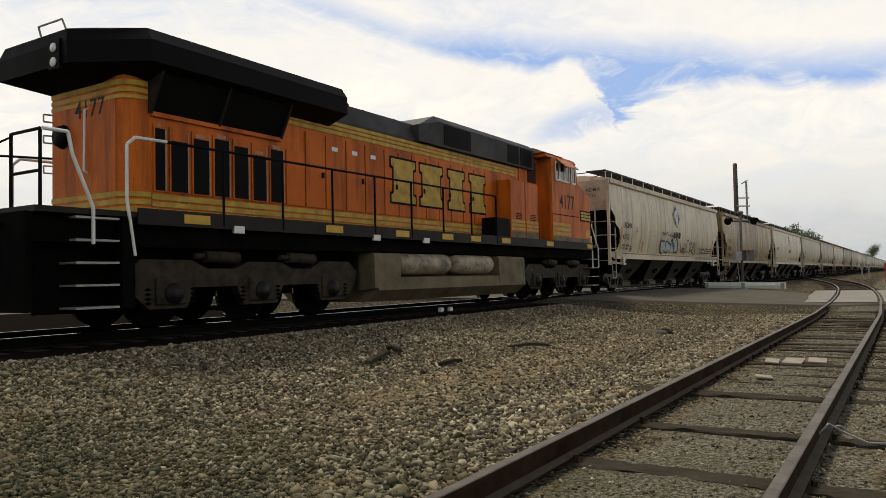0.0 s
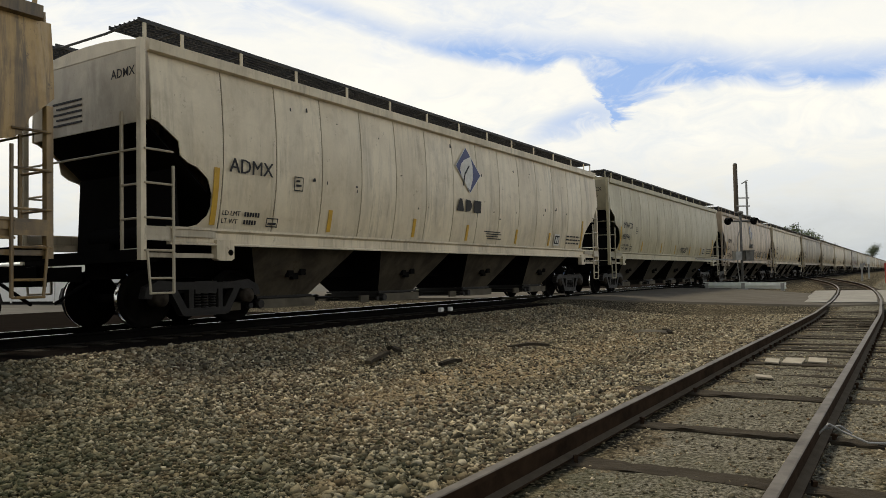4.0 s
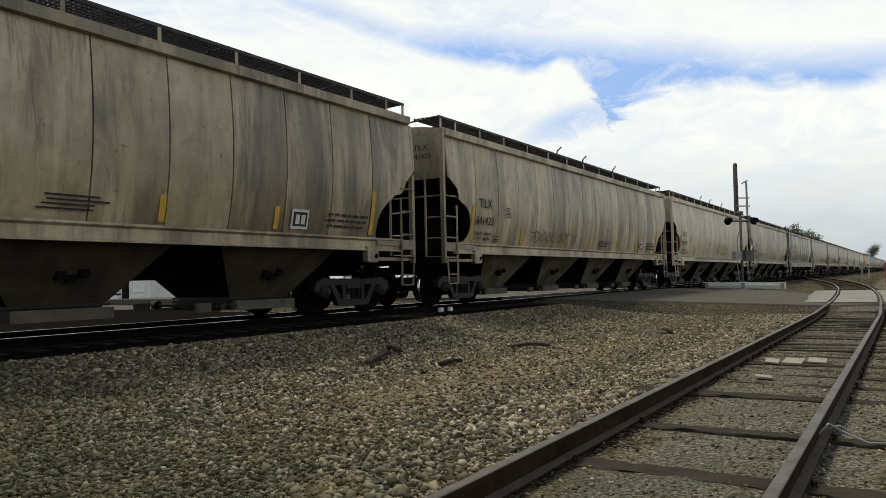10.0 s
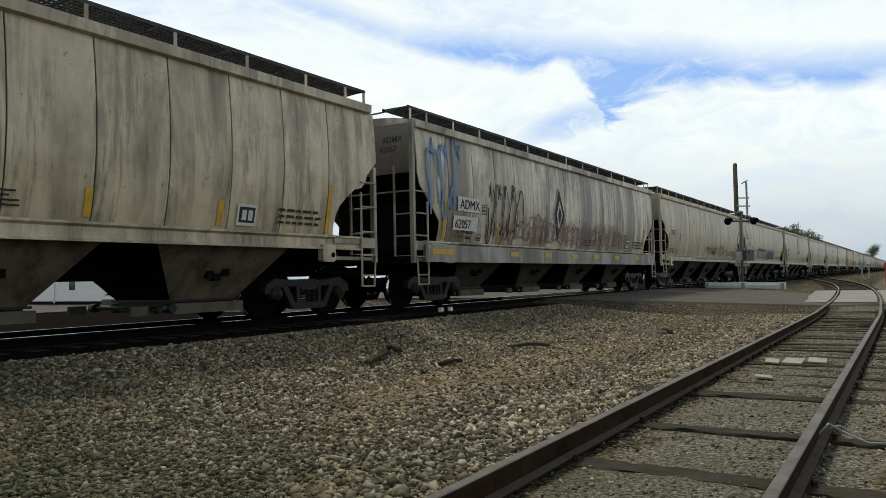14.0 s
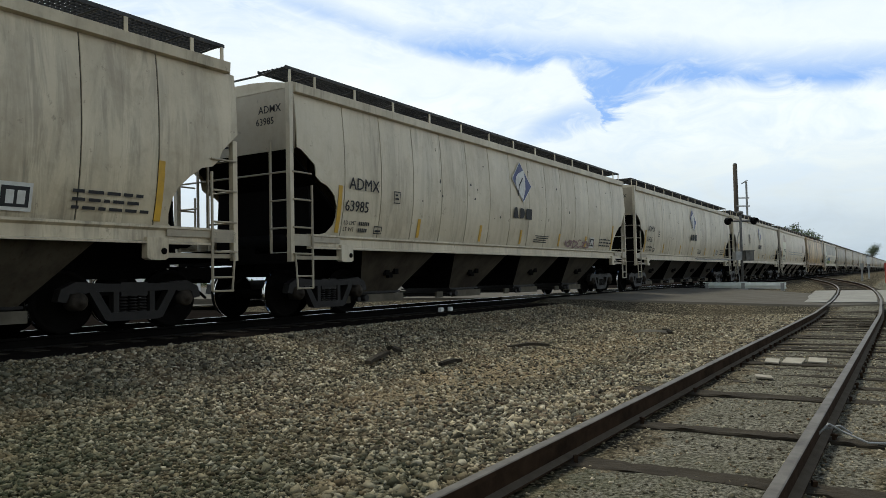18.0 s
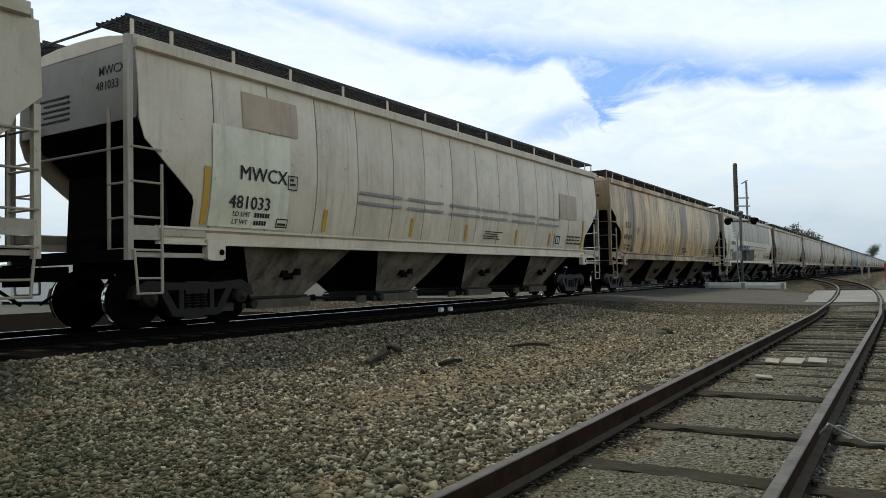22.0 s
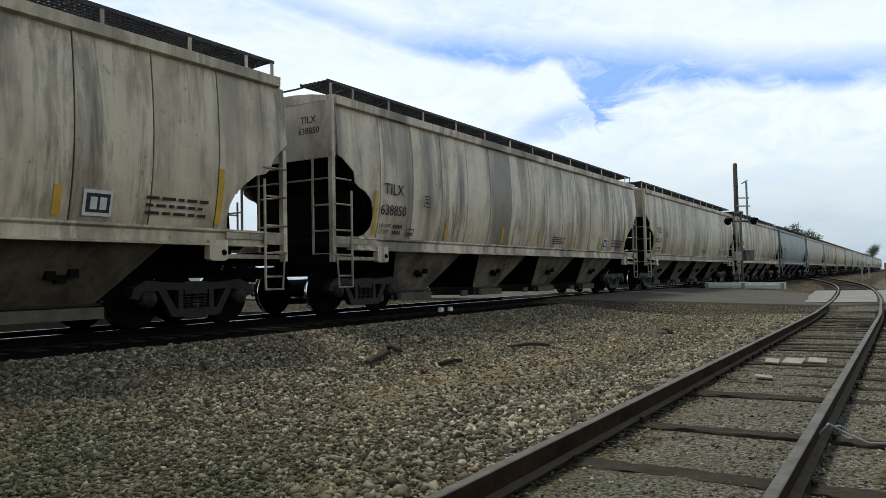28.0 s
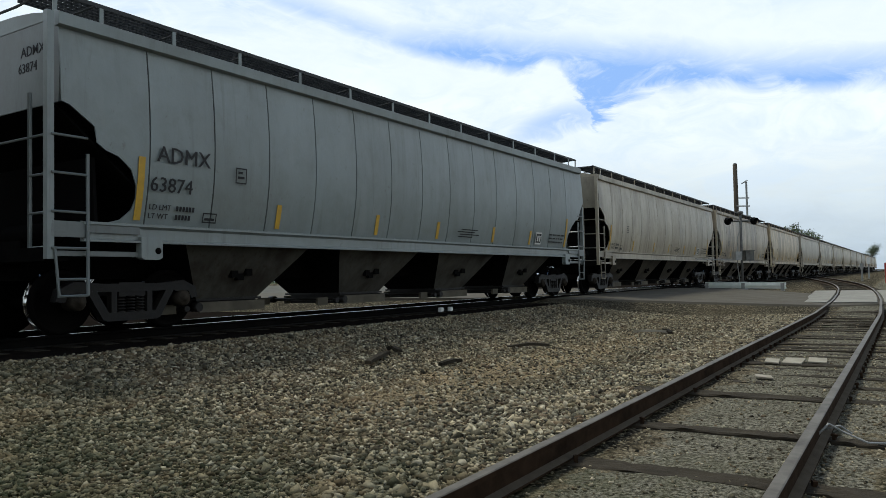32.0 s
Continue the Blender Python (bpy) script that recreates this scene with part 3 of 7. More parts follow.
def stones(name, count, area, size, label, flat=0.7):
    """Loose stones strewn over a stretch of ground, joined into one mesh."""
    rng = np.random.default_rng(len(name) * 7 + count)
    base = np.array([(x, y, z) for x in (-1, 1) for y in (-1, 1) for z in (-1, 1)], float) * 0.62
    tri = np.array([(0, 1, 3), (0, 3, 2), (4, 6, 7), (4, 7, 5), (0, 4, 5), (0, 5, 1), (2, 3, 7), (2, 7, 6), (0, 2, 6), (0, 6, 4), (1, 5, 7), (1, 7, 3)])
    V, F, k = [], [], 0
    while k < count:
        x, y, dens = area(rng)
        if rng.random() > dens:
            continue
        r = size * (0.45 + 1.0 * rng.random() ** 1.6)
        p = (base + rng.uniform(-0.36, 0.36, (8, 3))) * np.array([1.25, 0.95, flat]) * r
        a, b, c = rng.uniform(0, 6.28), rng.uniform(-0.7, 0.7), rng.uniform(-0.7, 0.7)
        ca, sa, cb, sb, cc, sc = math.cos(a), math.sin(a), math.cos(b), math.sin(b), math.cos(c), math.sin(c)
        rot = np.array([[ca, -sa, 0], [sa, ca, 0], [0, 0, 1]]) @ np.array([[1, 0, 0], [0, cb, -sb], [0, sb, cb]]) @ np.array([[cc, 0, sc], [0, 1, 0], [-sc, 0, cc]])
        V.append(p @ rot.T + np.array([x, y, ground_z(x, y) + r * 0.25]))
        F.append(tri + 8 * k)
        k += 1
    V, F = np.concatenate(V), np.concatenate(F)
    me = bpy.data.meshes.new(name)
    me.vertices.add(len(V))
    me.vertices.foreach_set("co", V.ravel())
    me.loops.add(len(F) * 3)
    me.polygons.add(len(F))
    me.polygons.foreach_set("loop_start", np.arange(0, len(F) * 3, 3))
    me.loops.foreach_set("vertex_index", F.ravel())
    me.update()
    me.materials.append(M_BALLAST)
    return tagged(new(name, me), label, "gravel", kind="stuff")


def strip_area(rng):
    """Between the two tracks, thickest on the ballast shoulder and sparse on the trodden strip."""
    x = 1.2 + 23.5 * rng.random() ** 1.5
    y = rng.uniform(2.35, 8.85)
    if road_at(x, y) > 0.05:
        return x, y, 0.0
    band = 1.1 * math.exp(-((y - 8.2) / 1.7) ** 2) + 0.9 * math.exp(-((y - 2.9) / 0.7) ** 2)
    band += max(0.30, 0.95 - 0.09 * x)
    band *= 0.55 + 0.9 * (0.5 + 0.5 * noise.noise((x * 0.5, y * 0.6, 1)))
    return x, y, min(1.0, band)


def large_area(rng):
    """Coarser stones beside the siding's rail and here and there on the shoulder."""
    x = 1.5 + 20 * rng.random() ** 1.5
    y = rng.uniform(2.35, 8.85)
    band = math.exp(-((y - 2.8) / 0.55) ** 2) + 0.25 * math.exp(-((y - 7.8) / 1.2) ** 2) + 0.05
    return x, y, 0.0 if road_at(x, y) > 0.05 else min(1.0, band)


def siding_area(rng):
    x = 2.5 + 22 * rng.random() ** 1.4
    y = rng.uniform(-1.6, 2.6)
    return x, y, 0.25 if abs(y - SIDE_Y) < 0.75 else 0.7


def back_area(rng):
    x, y = rng.uniform(-7.0, 1.8), rng.uniform(-4.0, 8.8)
    return x, y, 0.06 if abs(y - SIDE_Y) < 1.0 else 0.6


# ---- hopper wagon ----
HALF = 9.325                     # half the length over the corner posts
# the scalloped cut-outs at the wagon's ends: distance from the corner post and height, from the top down
CUT_A = [(0.15, 3.13), (0.26, 3.10), (0.62, 2.86), (0.66, 2.64), (0.80, 2.55), (0.98, 2.50), (1.20, 2.34), (1.30, 2.12), (1.31, 1.92), (1.26, 1.76), (1.10, 1.61), (0.86, 1.545), (0.60, 1.54)]
CUT_B = [(-0.06, 3.13), (0.26, 2.83), (0.33, 2.66), (0.45, 2.55), (0.66, 2.50), (0.88, 2.34), (1.08, 2.15), (1.17, 1.97), (1.20, 1.75), (1.18, 1.60), (1.10, 1.54)]
CUT_FLAT = [(0.15, 3.10), (0.24, 2.82), (0.62, 2.48), (1.12, 2.06), (1.16, 1.96), (1.16, 1.54)]
SEAMS = (0.15, *[1.50 + 1.208 * i for i in range(14)], 18.5)


def flank(z):
    """How far the curved side stands out from the wagon's middle at a height."""
    t = (z - 2.85) / 1.35
    return 1.60 - (0.085 if t > 0 else 0.19) * t * t


def wheelset(name, radius, parent):
    bm = B()
    for s in (-1, 1):
        y = s * 0.72
        o = s * 0.07
        lathe(bm, [(y - o, radius + 0.027), (y - o * 0.55, radius + 0.025), (y - o * 0.45, radius), (y + o, radius - 0.004),
                   (y + o * 1.02, radius - 0.06), (y + o * 0.2, radius - 0.075), (y + o * 0.1, 0.17), (y + o * 1.25, 0.14),
                   (y + o * 1.25, 0.09)], 28, "y")
        lathe(bm, [(s * 0.8, 0.075), (s * 1.1, 0.075)], 10, "y")
        for f in bm.faces:
            c = f.calc_center_median()
            r = math.hypot(c.x, c.z)
            if radius - 0.003 < r < radius + 0.03 and f.material_index == 0:
                f.material_index = 1
    rod(bm, (0, -0.75, 0), (0, 0.75, 0), 0.085, 10)
    return part(name, bm, [M_UNDER, M_TREAD], parent)


def freight_truck(parent, x):
    """A two-axle truck: bolster with springs, two cast side frames, two wheelsets."""
    bm = B()
    box(bm, -0.22, 0.22, -1.12, 1.12, 0.52, 0.72)
    for s in (-1, 1):
        for dx in (-0.16, 0.0, 0.16):
            for i in range(6):
                z = 0.27 + i * 0.045
                lathe(bm, [(z, 0.05), (z + 0.012, 0.072), (z + 0.026, 0.072), (z + 0.034, 0.05)], 8, "z")
                for v in bm.verts[-32:]:
                    v.co.x += dx
                    v.co.y += s * 1.06
    truck = part("truck", bm, M_GREASE, parent)
    truck.matrix_basis = pose(x, 0, 0)
    for s in (-1, 1):
        bm = B()
        y = s * 1.06
        arch = [(-1.19, 0.47), (-1.14, 0.64), (-0.92, 0.74), (-0.45, 0.70), (0.45, 0.70), (0.92, 0.74), (1.14, 0.64), (1.19, 0.47), (1.06, 0.45), (1.01, 0.57),
                (0.77, 0.57), (0.70, 0.60), (0.45, 0.585), (-0.45, 0.585), (-0.70, 0.60), (-0.77, 0.57), (-1.01, 0.57), (-1.06, 0.45)]
        trough = [(-0.74, 0.61), (-0.59, 0.60), (-0.39, 0.28), (0.39, 0.28), (0.59, 0.60), (0.74, 0.61), (0.48, 0.18), (0.40, 0.155), (-0.40, 0.155), (-0.48, 0.18)]
        prism(bm, arch, y - 0.075, y + 0.075)
        prism(bm, trough, y - 0.07, y + 0.07)
        for x in (-0.30, 0.30):
            box(bm, x - 0.045, x + 0.045, y - 0.06, y + 0.06, 0.26, 0.60)
        part("side_frame", bm, M_GREASE, truck, "greasy cast side frame")
        for ax in (-0.89, 0.89):
            bm = B()
            lathe(bm, [(y - s * 0.1, 0.13), (y + s * 0.1, 0.13), (y + s * 0.135, 0.10), (y + s * 0.14, 0.05), (y + s * 0.16, 0.05)], 14, "y")
            for v in bm.verts:
                v.co.x += ax
                v.co.z += 0.457
            part("bearing", bm, M_FRAME, truck, "dusty round bearing cap")
    for ax in (-0.89, 0.89):
        w = wheelset("wheelset", 0.457, truck)
        w.matrix_basis = pose(ax, 0, 0.457)
        w["axle"] = ax
    return truck


def hopper_wagon(cut_a, cut_b):
    """A four-bay covered grain hopper with curved sides; x = 0 in its middle, z = 0 on the rail. The cut-outs are those of its leading and trailing end."""
    car = thing("hopper_wagon", pose(0, 0, 0), "grey weathered steel covered grain hopper rolling on the main track", "railway wagon",
                group="hopper wagons of the grain train")
    zs_all = [1.54, 1.75, 2.0, 2.3, 2.6, 2.9, 3.2, 3.5, 3.8, 4.14]

    def edge_at(z, cut):
        """x of the cut-out's edge at a height, measured from the corner post."""
        if z >= cut[0][1]:
            return cut[0][0]
        for (xa, za), (xb, zb) in zip(cut, cut[1:]):
            if zb <= z <= za:
                return xa + (xb - xa) * (za - z) / (za - zb)
        return cut[-1][0]
    for side in (-1, 1):
        for i, (a, b) in enumerate(zip(SEAMS, SEAMS[1:])):
            bm = B()
            first, last = i == 0, i == len(SEAMS) - 2
            zs = sorted(set(zs_all + [z for _, z in (cut_a if first else cut_b)])) if first or last else zs_all
            rows = []
            for z in zs:
                xa = a + 0.012 if not first else edge_at(z, cut_a)
                xb = b - 0.012 if not last else 2 * HALF - edge_at(z, cut_b)
                rows.append([bm.verts.new((x - HALF, side * flank(z), z)) for x in (xa, (xa + xb) / 2, xb)])
            for v in [r[1] for r in rows]:
                v.co.y += side * (0.004 if i % 2 else 0.001)
            for p, q in zip(rows, rows[1:]):
                for j in (0, 1):
                    bm.faces.new((p[j], p[j + 1], q[j + 1], q[j])).smooth = True
            bmesh.ops.recalc_face_normals(bm, faces=bm.faces[:])
            bmesh.ops.solidify(bm, geom=bm.faces[:], thickness=0.02)
            for edge in bm.edges:
                edge.smooth = edge.calc_face_angle(3.0) < 0.5
            part("side_panel", bm, M_PAINT, car)
        # backing strip behind the seams
        bm = B()
        for a in SEAMS[1:-1]:
            rows = [[bm.verts.new((a - HALF + dx, side * (flank(z) - 0.018), z)) for dx in (-0.04, 0.04)] for z in zs_all]
            for p, q in zip(rows, rows[1:]):
                bm.faces.new((p[0], p[1], q[1], q[0]))
        bmesh.ops.recalc_face_normals(bm, faces=bm.faces[:])
        bmesh.ops.solidify(bm, geom=bm.faces[:], thickness=0.012)
        tagged(part("seam_strip", bm, M_SEAM, car, "dark recessed weld seams"), kind="stuff")
        bm = B()
        y = side * 1.53
        prism(bm, [(y, 4.13), (y + side * 0.09, 4.15), (y + side * 0.10, 4.31), (y, 4.35), (y - side * 0.12, 4.33)], 0.1 - HALF, HALF - 0.1, "x")
        part("top_chord", bm, M_PAINT, car, "top chord along the roof edge")
        bm = B()
        y = side * 1.52
        prism(bm, [(y, 1.28), (y + side * 0.1, 1.28), (y + side * 0.1, 1.305), (y + side * 0.04, 1.32), (y + side * 0.04, 1.48),
                   (y + side * 0.1, 1.515), (y + side * 0.1, 1.55), (y, 1.56)], 0.45 - HALF, HALF - 0.45, "x")
        part("side_sill", bm, M_PAINT, car, "side sill along the lower edge")
        for e in (-1, 1):
            bm = B()
            x0 = e * (HALF - 1.50)
            prism(bm, [(x0 - 0.18, 1.07), (x0 - 0.12, 1.04), (x0 + 0.12, 1.04), (x0 + 0.18, 1.07), (x0 + 0.18, 1.37), (x0 - 0.18, 1.37)], side * 1.5, side * 1.63)
            lathe(bm, [(side * 1.62, 0.05), (side * 1.64, 0.05)], 10, "y", 1)
            for v in bm.verts[-20:]:
                v.co.x += x0 + 0.1
                v.co.z += 1.17
            part("jacking_pad", bm, [M_PAINT, M_UNDER], car)
            # end gangway sill and step stirrup
            bm = B()
            xa, xb = sorted((e * (HALF - 0.02), e * (HALF - 1.32)))
            box(bm, xa, xb, side * 1.5, side * 1.6, 1.40, 1.54)
            box(bm, xa, xb, side * 1.46, side * 1.56, 1.08, 1.15)
            part("end_sill_beam", bm, M_PAINT, car)
            bm = B()
            x0 = e * (HALF - 0.0)
            prism(bm, [(x0 - 0.045, side * 1.5), (x0 + 0.045, side * 1.5), (x0 + 0.045, side * 1.6), (x0 - 0.045, side * 1.6)], 1.04, 4.30 if e < 0 else 3.02, "z")
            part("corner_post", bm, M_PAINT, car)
            xi = e * (HALF - 0.50)
            bm = B()
            y = side * 1.62
            rod(bm, (xi, y, 0.55), (xi, y, 2.46), 0.025, 6)
            rod(bm, (x0 - e * 0.1, y, 0.55), (x0 - e * 0.04, y, 1.2), 0.02, 6)
            for z in (2.67, 2.17, 1.66, 1.18, 0.77, 0.55):
                rod(bm, (x0 if z > 1 else x0 - e * 0.08, y, z), (xi, y, z), 0.018, 6)
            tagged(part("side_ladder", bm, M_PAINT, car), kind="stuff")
            bm = B()
            box(bm, min(x0, xi), max(x0, xi), side * 1.56, side * 1.60, 1.33, 1.50)
            part("ladder_plate", bm, M_PAINT, car)
        # reflective strips
        for x, h in ((1.36, 0.92), (4.2, 0.42), (7.1, 0.42), (9.5, 0.40), (12.3, 0.40), (14.6, 0.40), (17.25, 0.9)):
            bm = B()
            rows = []
            for j in range(4):
                z = 1.62 + h * j / 3
                rows.append([bm.verts.new((x - HALF + d, side * (flank(z) + 0.02), z)) for d in (-0.055, 0.055)])
            for p, q in zip(rows, rows[1:]):
                bm.faces.new((p[0], p[1], q[1], q[0]))
            bmesh.ops.recalc_face_normals(bm, faces=bm.faces[:])
            bmesh.ops.solidify(bm, geom=bm.faces[:], thickness=0.006)
            part("reflector_strip", bm, M_YELLOW, car, "yellow reflective strip")
        # running board of open grating on posts
        bm = B()
        yo, yi = side * 1.42, side * 0.72
        y0, y1 = min(yo, yi), max(yo, yi)
        for y in (yo, yi):
            box(bm, 0.05 - HALF, HALF - 0.05, y - 0.012, y + 0.012, 4.60, 4.655)
        x = 0.1
        while x < 2 * HALF - 0.08:
            box(bm, x - HALF, x - HALF + 0.012, y0, y1, 4.61, 4.65)
            x += 0.075
        for j in range(1, 6):
            y = y0 + (y1 - y0) * j / 6
            box(bm, 0.06 - HALF, HALF - 0.06, y - 0.004, y + 0.004, 4.615, 4.648)
        part("running_board", bm, M_GRATE, car, "open steel grating walkway on the roof")
        bm = B()
        box(bm, -0.03, 0.03, -0.01, 0.01, 4.32, 4.60)
        post = None
        for x in (0.16, 0.84, 2.07) + tuple(3.42 + 1.485 * i for i in range(0, 10)) + (17.95, 18.55):
            if post is None:
                post = part("grating_post", bm, M_PAINT, car)
                post.matrix_basis = pose(x - HALF, side * 1.42, 0)
            else:
                again(post, pose(x - HALF, side * 1.42, 0))
        bm = B()
        for i in range(0, 13):
            x = 0.75 + 1.42 * i - HALF
            rod(bm, (x, side * 1.44, 4.60), (x - 0.25, side * 0.7, 4.44), 0.02, 5)
        tagged(part("grating_brace", bm, M_GRATE, car), kind="stuff")
    # roof with hatch trough
    bm = B()
    roof = [(-1.54, 4.30), (-1.45, 4.34), (-0.9, 4.44), (-0.45, 4.48), (0, 4.49), (0.45, 4.48), (0.9, 4.44), (1.45, 4.34), (1.54, 4.30)]
    prism(bm, roof + [(1.5, 4.27), (-1.5, 4.27)], 0.14 - HALF, HALF - 0.14, "x")
    part("roof", bm, M_PAINT, car)
    for i in range(4):
        bm = B()
        x0 = 1.2 + i * 4.15 - HALF
        prism(bm, [(-0.36, 4.47), (-0.33, 4.60), (-0.2, 4.64), (0.2, 4.64), (0.33, 4.60), (0.36, 4.47)], x0, x0 + 3.8, "x")
        part("hatch_cover", bm, M_PAINT, car, "long roof hatch cover")
    for e in (-1, 1):
        # end sheet, slope sheet, end ladder, coupler
        bm = B()
        inset = 0.15 if e < 0 else 0.0
        xs = e * (HALF - inset)
        x2 = xs - e * 0.03
        prism(bm, [(-1.52, 3.13), (1.52, 3.13), (1.55, 3.5), (1.5, 4.28), (0.9, 4.42), (0, 4.47), (-0.9, 4.42), (-1.5, 4.28), (-1.55, 3.5)],
              min(xs, x2), max(xs, x2), "x")
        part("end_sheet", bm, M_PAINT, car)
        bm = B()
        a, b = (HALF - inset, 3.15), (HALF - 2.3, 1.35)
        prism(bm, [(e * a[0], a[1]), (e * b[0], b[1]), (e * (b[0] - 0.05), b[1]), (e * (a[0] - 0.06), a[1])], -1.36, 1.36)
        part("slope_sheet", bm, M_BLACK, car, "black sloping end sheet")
        bm = B()
        box(bm, min(e * (HALF - 1.2), e * (HALF - 1.25)), max(e * (HALF - 1.2), e * (HALF - 1.25)), -0.5, 0.5, 1.4, 2.25)
        box(bm, min(e * (HALF - 0.3), e * (HALF - 2.2)), max(e * (HALF - 0.3), e * (HALF - 2.2)), -0.32, 0.32, 0.78, 1.34)
        box(bm, min(e * (HALF + 0.02), e * (HALF - 0.3)), max(e * (HALF + 0.02), e * (HALF - 0.3)), -1.5, 1.5, 1.02, 1.2)
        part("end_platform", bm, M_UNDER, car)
        # black plate added, wide enough to stand in for the shaded end
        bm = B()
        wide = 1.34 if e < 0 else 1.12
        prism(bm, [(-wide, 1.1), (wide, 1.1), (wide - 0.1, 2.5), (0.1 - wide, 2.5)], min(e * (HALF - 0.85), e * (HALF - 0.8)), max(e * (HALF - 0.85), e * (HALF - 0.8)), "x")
        part("end_bulkhead", bm, M_BLACK, car, "black end plate widened as a stand-in for shade")
        bm = B()
        lathe(bm, [(-1.0, 0.06), (-0.96, 0.14), (-0.9, 0.16), (0.2, 0.16), (0.26, 0.14), (0.3, 0.06)], 14, "y")
        for v in bm.verts:
            v.co.x += e * (HALF - 0.45)
            v.co.z += 1.42
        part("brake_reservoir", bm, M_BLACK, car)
        bm = B()
        for y in (-1.0, 1.0):
            rod(bm, (e * (HALF - 0.06), y, 1.15), (e * (HALF - 0.06), y, 3.30), 0.03)
            for z in (2.17, 1.66, 1.2):
                rod(bm, (e * (HALF - 0.05), y, z), (e * (HALF - 0.05), y * 1.55, z), 0.018)
        rod(bm, (e * (HALF - 0.05), -1.55, 2.69), (e * (HALF - 0.05), 1.55, 2.69), 0.018)
        part("end_rail", bm, M_PAINT, car)
        bm = B()
        x0, x1 = e * (HALF + 0.02), e * (HALF + 0.52)
        prism(bm, [(x0, 0.74), (x1, 0.76), (x1 + e * 0.14, 0.70), (x1 + e * 0.14, 0.98), (x1, 0.96), (x0, 0.98)], -0.11, 0.11)
        prism(bm, [(x1 - e * 0.02, 0.68), (x1 + e * 0.15, 0.68), (x1 + e * 0.15, 1.0), (x1 - e * 0.02, 1.0)], 0.02, 0.24)
        rod(bm, (x0, -0.3, 0.75), (x1, -0.22, 0.42), 0.025)
        part("coupler", bm, M_UNDER, car)
        bm = B()
        yo = 1.42
        for y in (-yo, yo):
            rod(bm, (e * (HALF - 0.1), y, 4.64), (e * (HALF - 0.1), y * 0.4, 4.58), 0.02)
        rod(bm, (e * (HALF - 0.1), -0.6, 4.58), (e * (HALF - 0.1), 0.6, 4.58), 0.02)
        part("roof_end_rail", bm, M_GRATE, car)
        freight_truck(car, e * (HALF - 1.53))
    bm = B()
    for i in range(16):
        a0, a1 = 2 * math.pi * i / 16, 2 * math.pi * (i + 1) / 16
        c = Vector((HALF + 0.05, 0.75, 2.35))
        rod(bm, c + Vector((0, 0.28 * math.cos(a0), 0.28 * math.sin(a0))), c + Vector((0, 0.28 * math.cos(a1), 0.28 * math.sin(a1))), 0.016, 5)
    for i in range(3):
        a = 2 * math.pi * i / 3
        rod(bm, (HALF + 0.05, 0.75, 2.35), (HALF + 0.05, 0.75 + 0.28 * math.cos(a), 2.35 + 0.28 * math.sin(a)), 0.012, 5)
    rod(bm, (HALF + 0.05, 0.75, 2.35), (HALF - 0.15, 0.75, 2.35), 0.03)
    part("brake_wheel", bm, M_UNDER, car)
    # centre sill and four hopper bays with outlet gates
    bm = B()
    box(bm, -HALF + 2.0, HALF - 2.0, -0.28, 0.28, 0.75, 1.25)
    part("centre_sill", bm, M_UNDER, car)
    for i in range(4):
        xc = -5.6 + 3.733 * i
        bm = B()
        top, bot = 1.48, 0.70
        ring_t = [bm.verts.new(p) for p in ((xc - top, -1.42, 1.38), (xc + top, -1.42, 1.38), (xc + top, 1.42, 1.38), (xc - top, 1.42, 1.38))]
        ring_b = [bm.verts.new(p) for p in ((xc - bot, -0.72, 0.42), (xc + bot, -0.72, 0.42), (xc + bot, 0.72, 0.42), (xc - bot, 0.72, 0.42))]
        # end faces take black: soot and their shade in one colour
        for j in range(4):
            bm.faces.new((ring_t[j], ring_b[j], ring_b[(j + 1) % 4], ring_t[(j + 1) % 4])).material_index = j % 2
        bm.faces.new(ring_b)
        bm.faces.new(ring_t[::-1])
        bmesh.ops.recalc_face_normals(bm, faces=bm.faces[:])
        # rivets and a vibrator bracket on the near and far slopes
        bay = part("hopper_bay", bm, [M_HOPPER, M_BLACK], car, "dusty sloping hopper bay, end sheets blackened with soot and shade")
        for q in (-1, 1):
            bm = B()
            for dx, z in ((-0.16, 0.83), (0.15, 0.86), (0, 0.78)):
                y = q * (0.70 + 0.7 * (z - 0.42) / 0.96)
                box(bm, xc + dx - 0.07, xc + dx + 0.07, min(y, y + q * 0.09), max(y, y + q * 0.09), z - 0.06, z + 0.06)
            part("vibrator_bracket", bm, M_BLACK, bay)
        bm = B()
        box(bm, xc - 0.74, xc + 0.74, -0.78, 0.78, 0.38, 0.42)
        box(bm, xc - 0.66, xc + 0.66, -0.70, 0.70, 0.20, 0.38)
        rod(bm, (xc - 0.92, -1.06, 0.29), (xc - 0.92, 1.06, 0.29), 0.035)
        for y in (-1.0, 1.0):
            rod(bm, (xc - 0.92, y - 0.08, 0.29), (xc - 0.92, y + 0.08, 0.29), 0.075, 8)
            rod(bm, (xc - 1.14, y - 0.05, 0.27), (xc - 1.14, y + 0.05, 0.27), 0.05, 8)
        part("outlet_gate", bm, M_GREASE, bay, "greasy outlet gate with a round shaft")
        bm = B()
        for y in (-0.82, 0.82):
            box(bm, xc - 0.72, xc + 0.76, y - 0.03, y + 0.03, 0.19, 0.36)
            box(bm, xc - 1.5, xc - 1.2, y - 0.03, y + 0.03, 0.19, 0.34)
        tagged(part("gate_rail", bm, M_GATE, bay, "dusty grey gate rails"), kind="stuff")
    return car


# ---- locomotive ----
LOCO_X = 15.35                   # its middle at the start


